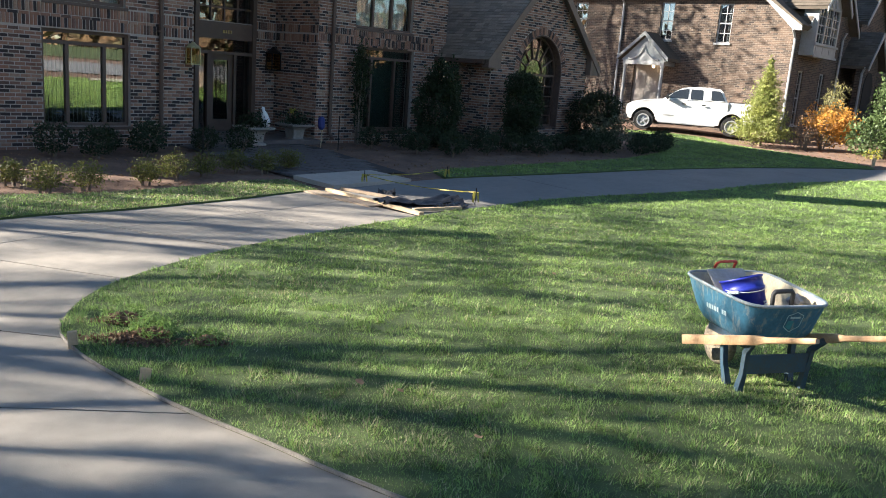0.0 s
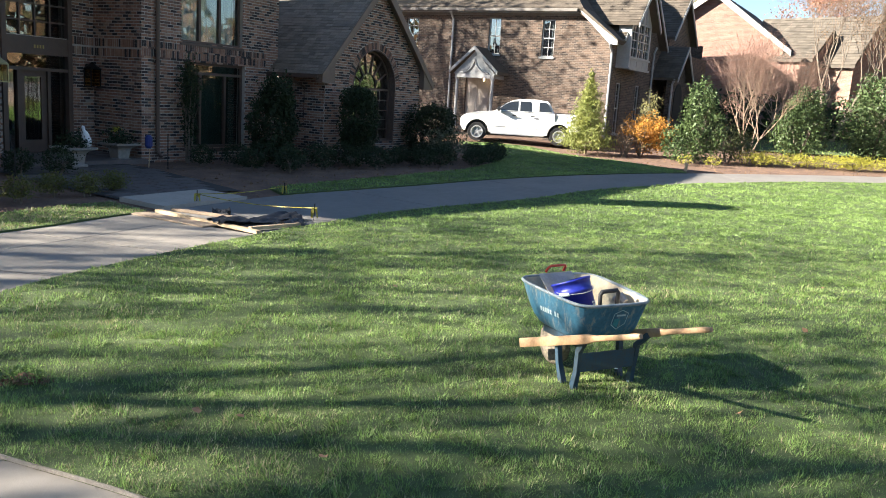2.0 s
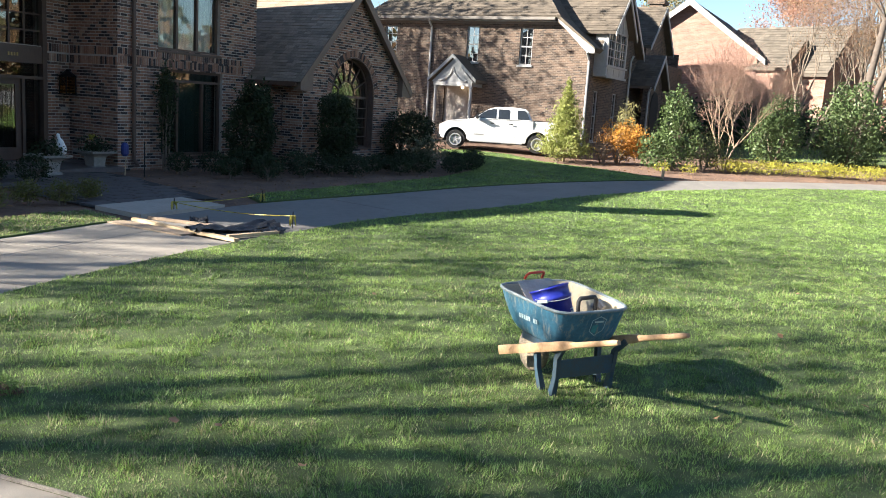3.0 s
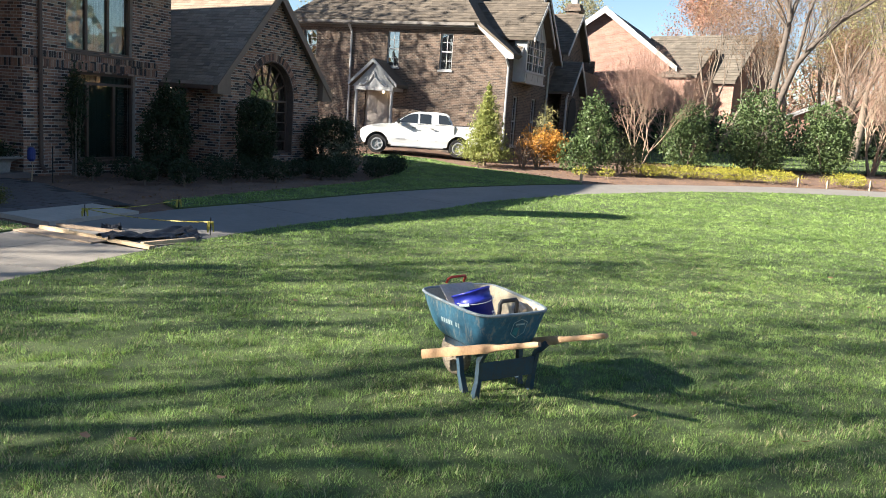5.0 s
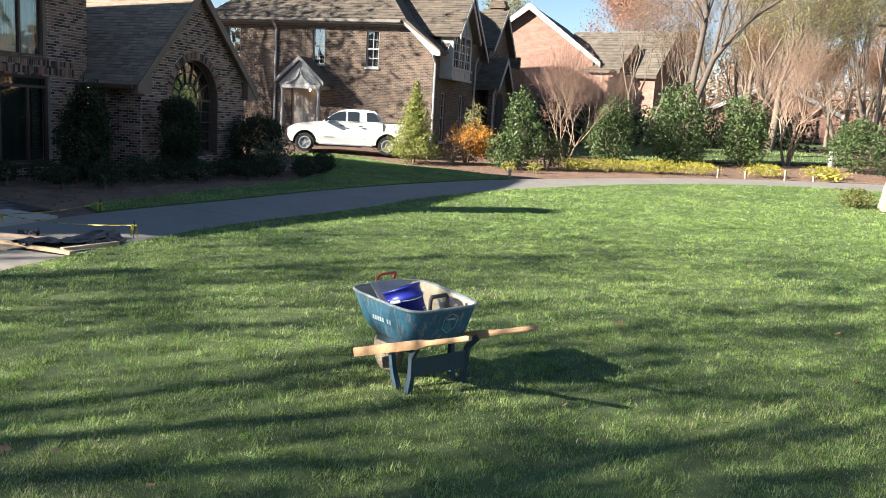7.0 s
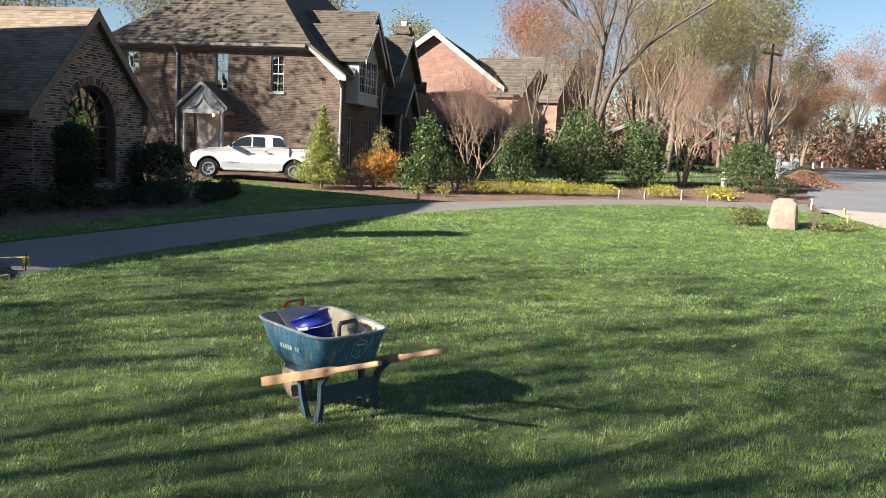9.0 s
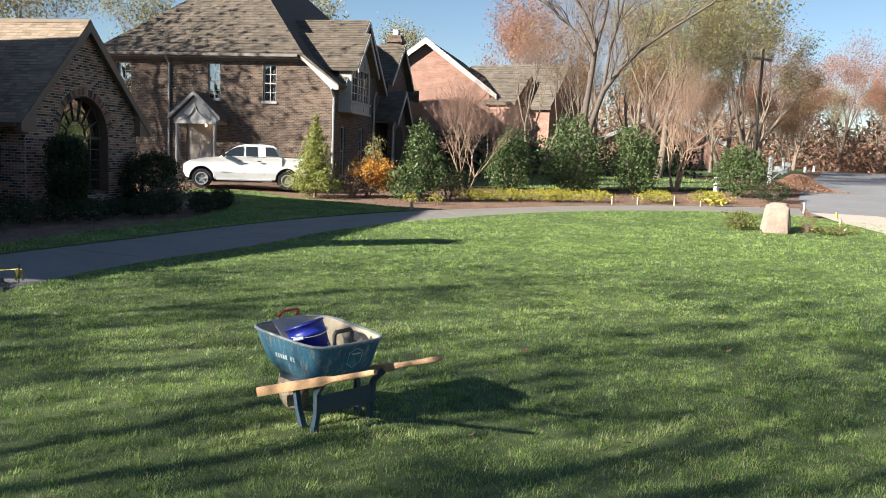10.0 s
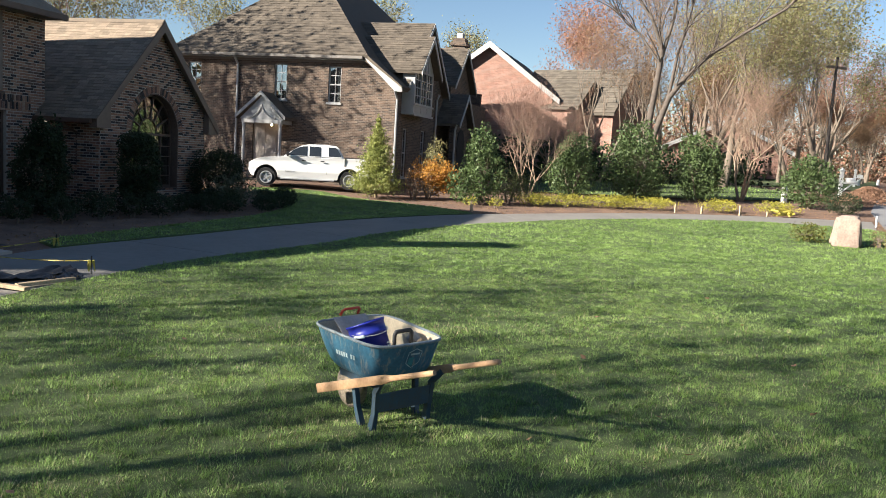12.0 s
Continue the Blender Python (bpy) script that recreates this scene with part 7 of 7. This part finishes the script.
plank((-2.15, 13.72), (-0.48, 12.02), 0.09, 0.05, "long pale form board across the drive", -0.028)
plank((-1.95, 13.95), (-0.9, 13.3), 0.09, 0.045, "grey form board beside the sheeting", -0.025, M_form)
plank((-2.5, 13.6), (-1.2, 12.5), 0.30, 0.02, "flat board lying on the concrete", -0.027, M_form)
plank((-0.62, 12.22), (0.1, 12.75), 0.08, 0.05, "short form board at the lawn's edge", -0.01)


def crumple(x, y, a, b, ang, h, seed, label):
    r = random.Random(seed)
    bm = bmesh.new()
    bmesh.ops.create_grid(bm, x_segments=22, y_segments=12, size=1)
    for v in bm.verts:
        u = v.co.copy()
        v.co = Vector((u.x * a, u.y * b, 0.015 + h * max(0, 0.5 + noise.noise(Vector((u.x * 2.2 + seed, u.y * 2.2, 0.3)))) * (0.4 + 0.6 * abs(u.x)) + 0.03 * noise.noise(Vector((u.x * 7, u.y * 7, seed)))))
    o = part("plastic_sheet", bm, M_poly, None, label, smooth=True)
    o.matrix_world = pose(x, y, -0.025, 0, 0, ang)
    return tagged(o, category="sheeting")


crumple(-0.55, 13.05, 0.75, 0.22, 35, 0.12, 3, "crumpled black plastic sheeting on the fresh concrete")
crumple(-0.05, 12.9, 0.28, 0.16, 60, 0.10, 5, "bunched black plastic at the lawn's edge")
crumple(-1.15, 13.72, 0.14, 0.12, 10, 0.10, 8, "bunched black plastic beside the form board")

# porch pots and ornament
def urn(x, y, plant, label):
    p = hp @ Vector((x, y, 0.0))
    t = thing("planter", Matrix.Translation((p.x, p.y, 0.0)) @ Matrix.Rotation(radians(50), 4, "Z"), label, "planter", "porch planters")
    bm = lathe([(0.30, 0.0), (0.30, 0.05), (0.22, 0.08), (0.26, 0.30), (0.34, 0.36), (0.50, 0.40), (0.52, 0.45), (0.45, 0.45), (0.30, 0.36)], 4)
    part("pot", moved(bm, Matrix.Rotation(radians(45), 4, "Z")), M_stoneurn, t)
    gg = np.random.default_rng(int(x * 10) + 50)
    leaves("planting", blob_points(gg, 420, [(0, 0, 0.55, 0.4, 0.4, 0.25)], 0.4, 0.1), 0.08, M_darkleaf, t, 5)
    if plant:
        leaves("bloom", blob_points(gg, 60, [(-0.1, 0, 0.78, 0.12, 0.12, 0.08)], 0.3, 0.1), 0.06, M_juniper, t, 6)
    return p


urn(-2.55, -0.55, False, "square cast-stone planter with dark leaves on the porch")
urn(-0.75, 0.15, True, "square cast-stone planter with a small yellow bloom")
p = hp @ Vector((-2.2, -0.6, 0.42))
orn = new("garden_ornament", mesh_of("garden_ornament", lathe([(0.0, 0.0), (0.07, 0.03), (0.11, 0.16), (0.08, 0.32), (0.035, 0.42), (0.045, 0.48), (0.0, 0.52)], 16), M_wood_w, True))
orn.matrix_world = Matrix.Translation(p) @ Euler((0, radians(-14), 0)).to_matrix().to_4x4()
tagged(orn, "white slender garden ornament leaning on the planter", "ornament")
p = hp @ Vector((-0.75, -0.9, 0))
sg = thing("garden_light", Matrix.Translation(p), "blue-hooded lamp on a wooden stick beside the porch", "lamp")
part("stick", tube([(0, 0, -0.1), (0.03, 0, 0.42)], 0.013, 6), M_lumber, sg)
part("hood", lathe([(0.05, 0.40), (0.09, 0.46), (0.09, 0.66), (0.05, 0.72), (0.0, 0.73)], 12), M_tray2, sg, "blue hood")
for x, y in ((-4.9, 15.8), (-2.98, 20.6)):
    stake(x, y, 0.85, M_iron, "thin dark stake standing in the mulch bed", 0.012, group="thin stakes")

# ---- slate flags of the walk, pieces of their own ----
flag = mesh_of("flagstone", B((0, 0.56, 0, 0.42, -0.05, 0.0), bevel=0.01), M_slate)
WALK = [(-3.0, 15.05), (-1.72, 16.65), (-1.0, 16.9), (-3.3, 20.5), (-4.4, 21.6), (-6.6, 19.2), (-5.4, 17.6)]
for i in range(-14, 14):
    for j in range(-14, 14):
        q = Matrix.Translation((-3.4, 18.2, -0.012)) @ Matrix.Rotation(radians(50), 4, "Z") @ Vector((i * 0.58 + (j % 2) * 0.28, j * 0.44, 0))
        if inside(WALK, q.x, q.y) and inside(WALK, q.x + 0.04, q.y + 0.7):
            o = new("flagstone", flag)
            o.parent = walk_base
            o.matrix_world = Matrix.Translation(q) @ Matrix.Rotation(radians(50 + rt.uniform(-0.6, 0.6)), 4, "Z")

# ---- grass ----
M_grass = leaf_mat("grass_blade", (0.325, 0.46, 0.13), (0.13, 0.215, 0.06), 0.45, 0.5, 0.6, vary=0.42)
M_straw = leaf_mat("dry_blade", (0.42, 0.38, 0.22), (0.30, 0.27, 0.15), 0.3, 0.6, 0.7, vary=0.5)


def in_poly(poly, P):
    x, y = P[:, 0], P[:, 1]
    c = np.zeros(len(P), bool)
    Q = np.array(poly)
    for (xi, yi), (xj, yj) in zip(Q, np.roll(Q, 1, 0)):
        hit = (yi > y) != (yj > y)
        c ^= hit & (x < (xj - xi) * (y - yi) / (yj - yi + 1e-12) + xi)
    return c


def grass(name, poly, boxes, material, seed, label):
    """Blades on a piece of lawn: boxes of (x0, x1, y0, y1, blades a square metre, length, width)."""
    r = np.random.default_rng(seed)
    Vs = []
    for x0, x1, y0, y1, dens, length, width in boxes:
        n = int((x1 - x0) * (y1 - y0) * dens)
        P = np.stack([r.uniform(x0, x1, n), r.uniform(y0, y1, n)], 1)
        P = P[in_poly(poly, P)]
        clump = np.sin(P[:, 0] * 2.1 + np.sin(P[:, 1] * 1.3) * 2) * np.sin(P[:, 1] * 2.7 + P[:, 0]) * 0.5 + np.sin(P[:, 0] * 9 + P[:, 1] * 4) * np.sin(P[:, 1] * 8) * 0.4
        P = P[r.uniform(size=len(P)) < 0.75 + 0.4 * clump[:]]
        n = len(P)
        d = np.hypot(P[:, 0], P[:, 1])
        az = np.degrees(np.arctan2(P[:, 0], P[:, 1]))
        k = np.interp(az, [-10, 5, 14, 20, 50], [0.0, 0.02, 0.044, 0.031, 0.045])
        z = k * np.clip(d - 27, 0, 25) - 0.006
        a = r.uniform(0, 2 * math.pi, n)
        cell = 0.11 + 0.9 * width
        ij = np.floor((P + 0.5 * cell * np.sin(P[:, ::-1] * 7.0)) / cell)
        h1 = np.abs(np.sin(ij[:, 0] * 12.9898 + ij[:, 1] * 78.233) * 43758.5453) % 1.0
        h2 = np.abs(np.sin(ij[:, 0] * 39.425 + ij[:, 1] * 11.135) * 24634.6345) % 1.0
        a = h2 * 2 * math.pi + r.normal(0, 1.0, n)
        le = length * (0.4 + 1.15 * h1 ** 1.3) * r.uniform(0.6, 1.3, n)
        tilt = r.uniform(0.25, 1.35, n)
        ti = np.stack([np.cos(a) * np.sin(tilt) * le, np.sin(a) * np.sin(tilt) * le, np.cos(tilt) * le], 1)
        b = np.stack([-np.sin(a), np.cos(a), np.zeros(n)], 1) * (width * r.uniform(0.7, 1.3, n))[:, None] * 0.5
        base = np.concatenate([P, z[:, None]], 1)
        Vs.append(np.stack([base - b, base + b, base + ti], 1).reshape(-1, 3))
    V = np.concatenate(Vs)
    n = len(V) // 3
    me = bpy.data.meshes.new(name)
    me.vertices.add(3 * n)
    me.vertices.foreach_set("co", V.ravel().astype(np.float32))
    me.loops.add(3 * n)
    me.loops.foreach_set("vertex_index", np.arange(3 * n, dtype=np.int32))
    me.polygons.add(n)
    me.polygons.foreach_set("loop_start", np.arange(0, 3 * n, 3, dtype=np.int32))
    me.update(calc_edges=True)
    me.materials.append(material)
    return tagged(new(name, me), label, "grass", kind="stuff")


BOX = [(-3.3, 1.5, 3.2, 7.5, 7000, 0.042, 0.0065), (1.5, 6.5, 1.5, 7.5, 7000, 0.042, 0.0065), (-3.3, 9, 7.5, 12.5, 4200, 0.04, 0.0095), (6.5, 10, 2, 7.5, 4200, 0.04, 0.0095), (9, 16, 4, 12.5, 1900, 0.042, 0.016), (-1, 16, 12.5, 18, 1900, 0.042, 0.017), (3, 22, 18, 25, 800, 0.05, 0.026), (16, 27, 6, 18, 800, 0.05, 0.026), (22, 27, 18, 25, 900, 0.05, 0.025)]
grass("grass", LAWN, BOX, M_grass, 1, "short autumn lawn grass, green with pale blades")
grass("dry_grass", LAWN, [(a, b, c, d, e * 0.13, f, g_) for a, b, c, d, e, f, g_ in BOX if e > 2000] + [(-1.4, 0.3, 4.1, 5.3, 2200, 0.04, 0.007), (1.2, 2.6, 5.2, 6.0, 1200, 0.045, 0.007), (3.6, 5.2, 4.0, 4.8, 1200, 0.045, 0.007), (-2.4, -1.2, 7.0, 7.8, 900, 0.045, 0.009), (1.5, 4.5, 8.3, 9.2, 600, 0.045, 0.012)], M_straw, 2, "dry straw-coloured blades among the grass")
grass("grass", OUT_A + SIDE[::-1], [(-9, -2, 8, 15, 2000, 0.034, 0.016)], M_grass, 3, "short grass on the strip beside the drive")
grass("dry_grass", OUT_A + SIDE[::-1], [(-9, -2, 8, 15, 1500, 0.034, 0.014)], M_straw, 13, "dormant tan blades on the strip beside the drive")
grass("grass", FAR_LAWN, [(-1, 14, 16, 35, 900, 0.04, 0.024)], M_grass, 4, "short grass before the house beds")
grass("grass", BANK_LAWN, [(20, 46, 31, 58, 40, 0.12, 0.09)], M_grass, 5, "grass behind the shrub bed")
grass("grass", VERGE, [(47, 110, 41, 96, 12, 0.15, 0.14)], M_grass, 6, "grass verge along the street")
M_dug = mat("dug_soil", (0.25, 0.15, 0.09), 0.98, color2=(0.13, 0.075, 0.045), scale=9, bump=0.8, bscale=40, island=0.4)
gd = np.random.default_rng(77)
for cx, cy, rx, ry, n in ((-2.3, 5.68, 0.15, 0.055, 900), (-1.78, 5.76, 0.08, 0.035, 350), (-2.54, 6.1, 0.10, 0.05, 500)):
    u = gd.normal(size=(n, 2)) * [rx, ry]
    q = leaves("soil_spread", np.stack([u[:, 0] + cx, u[:, 1] + cy, 0.012 + gd.uniform(0, 0.035, n) * np.exp(-(u[:, 0] / rx) ** 2)], 1), 0.026, M_dug, None, 78, 0.8)
    tagged(q, "crumbs of red-brown dug soil scattered on the grass", "soil", kind="stuff")
# turned clods by the edging
for k, (x, y, w, m, lab) in enumerate(((-2.54, 6.1, 0.17, M_soil, "clod of dark dug soil"), (-2.2, 5.83, 0.17, M_grass, "lifted turf clod with grass"), (-1.78, 5.76, 0.12, M_soil, "clod of dark dug soil"))):
    gg = np.random.default_rng(300 + k)
    c = thing("turf_clod", Matrix.Translation((x, y, 0)), lab + " on the lawn's edge", "clod", "turf clods")
    sw = w * 0.7
    bm = bmesh.new()
    bmesh.ops.create_icosphere(bm, subdivisions=4, radius=1)
    for v in bm.verts:
        q = v.co.copy()
        s = 1 + 0.4 * noise.noise(q * 2.3 + Vector((k, 0, 0))) + 0.3 * noise.noise(q * 6) + 0.2 * noise.noise(q * 15)
        v.co = Vector((q.x * sw * s, q.y * sw * 0.8 * s, q.z * sw * 0.42 * s + 0.02))
    part("soil", bm, M_dug, c)
    leaves("turf", blob_points(gg, 1100 if k == 1 else 400, [(0, 0, 0.05, w, w * 0.8, w * 0.6)], 0.3, 0.7), 0.05, M_grass, c, k, 0.15, up=1.0)

# ---- single bricks of the pier nearest the drive ----
cache = {}
for c in near_cells:
    brick_piece(*c, M_brickA, wall_l, 0.0, cache)
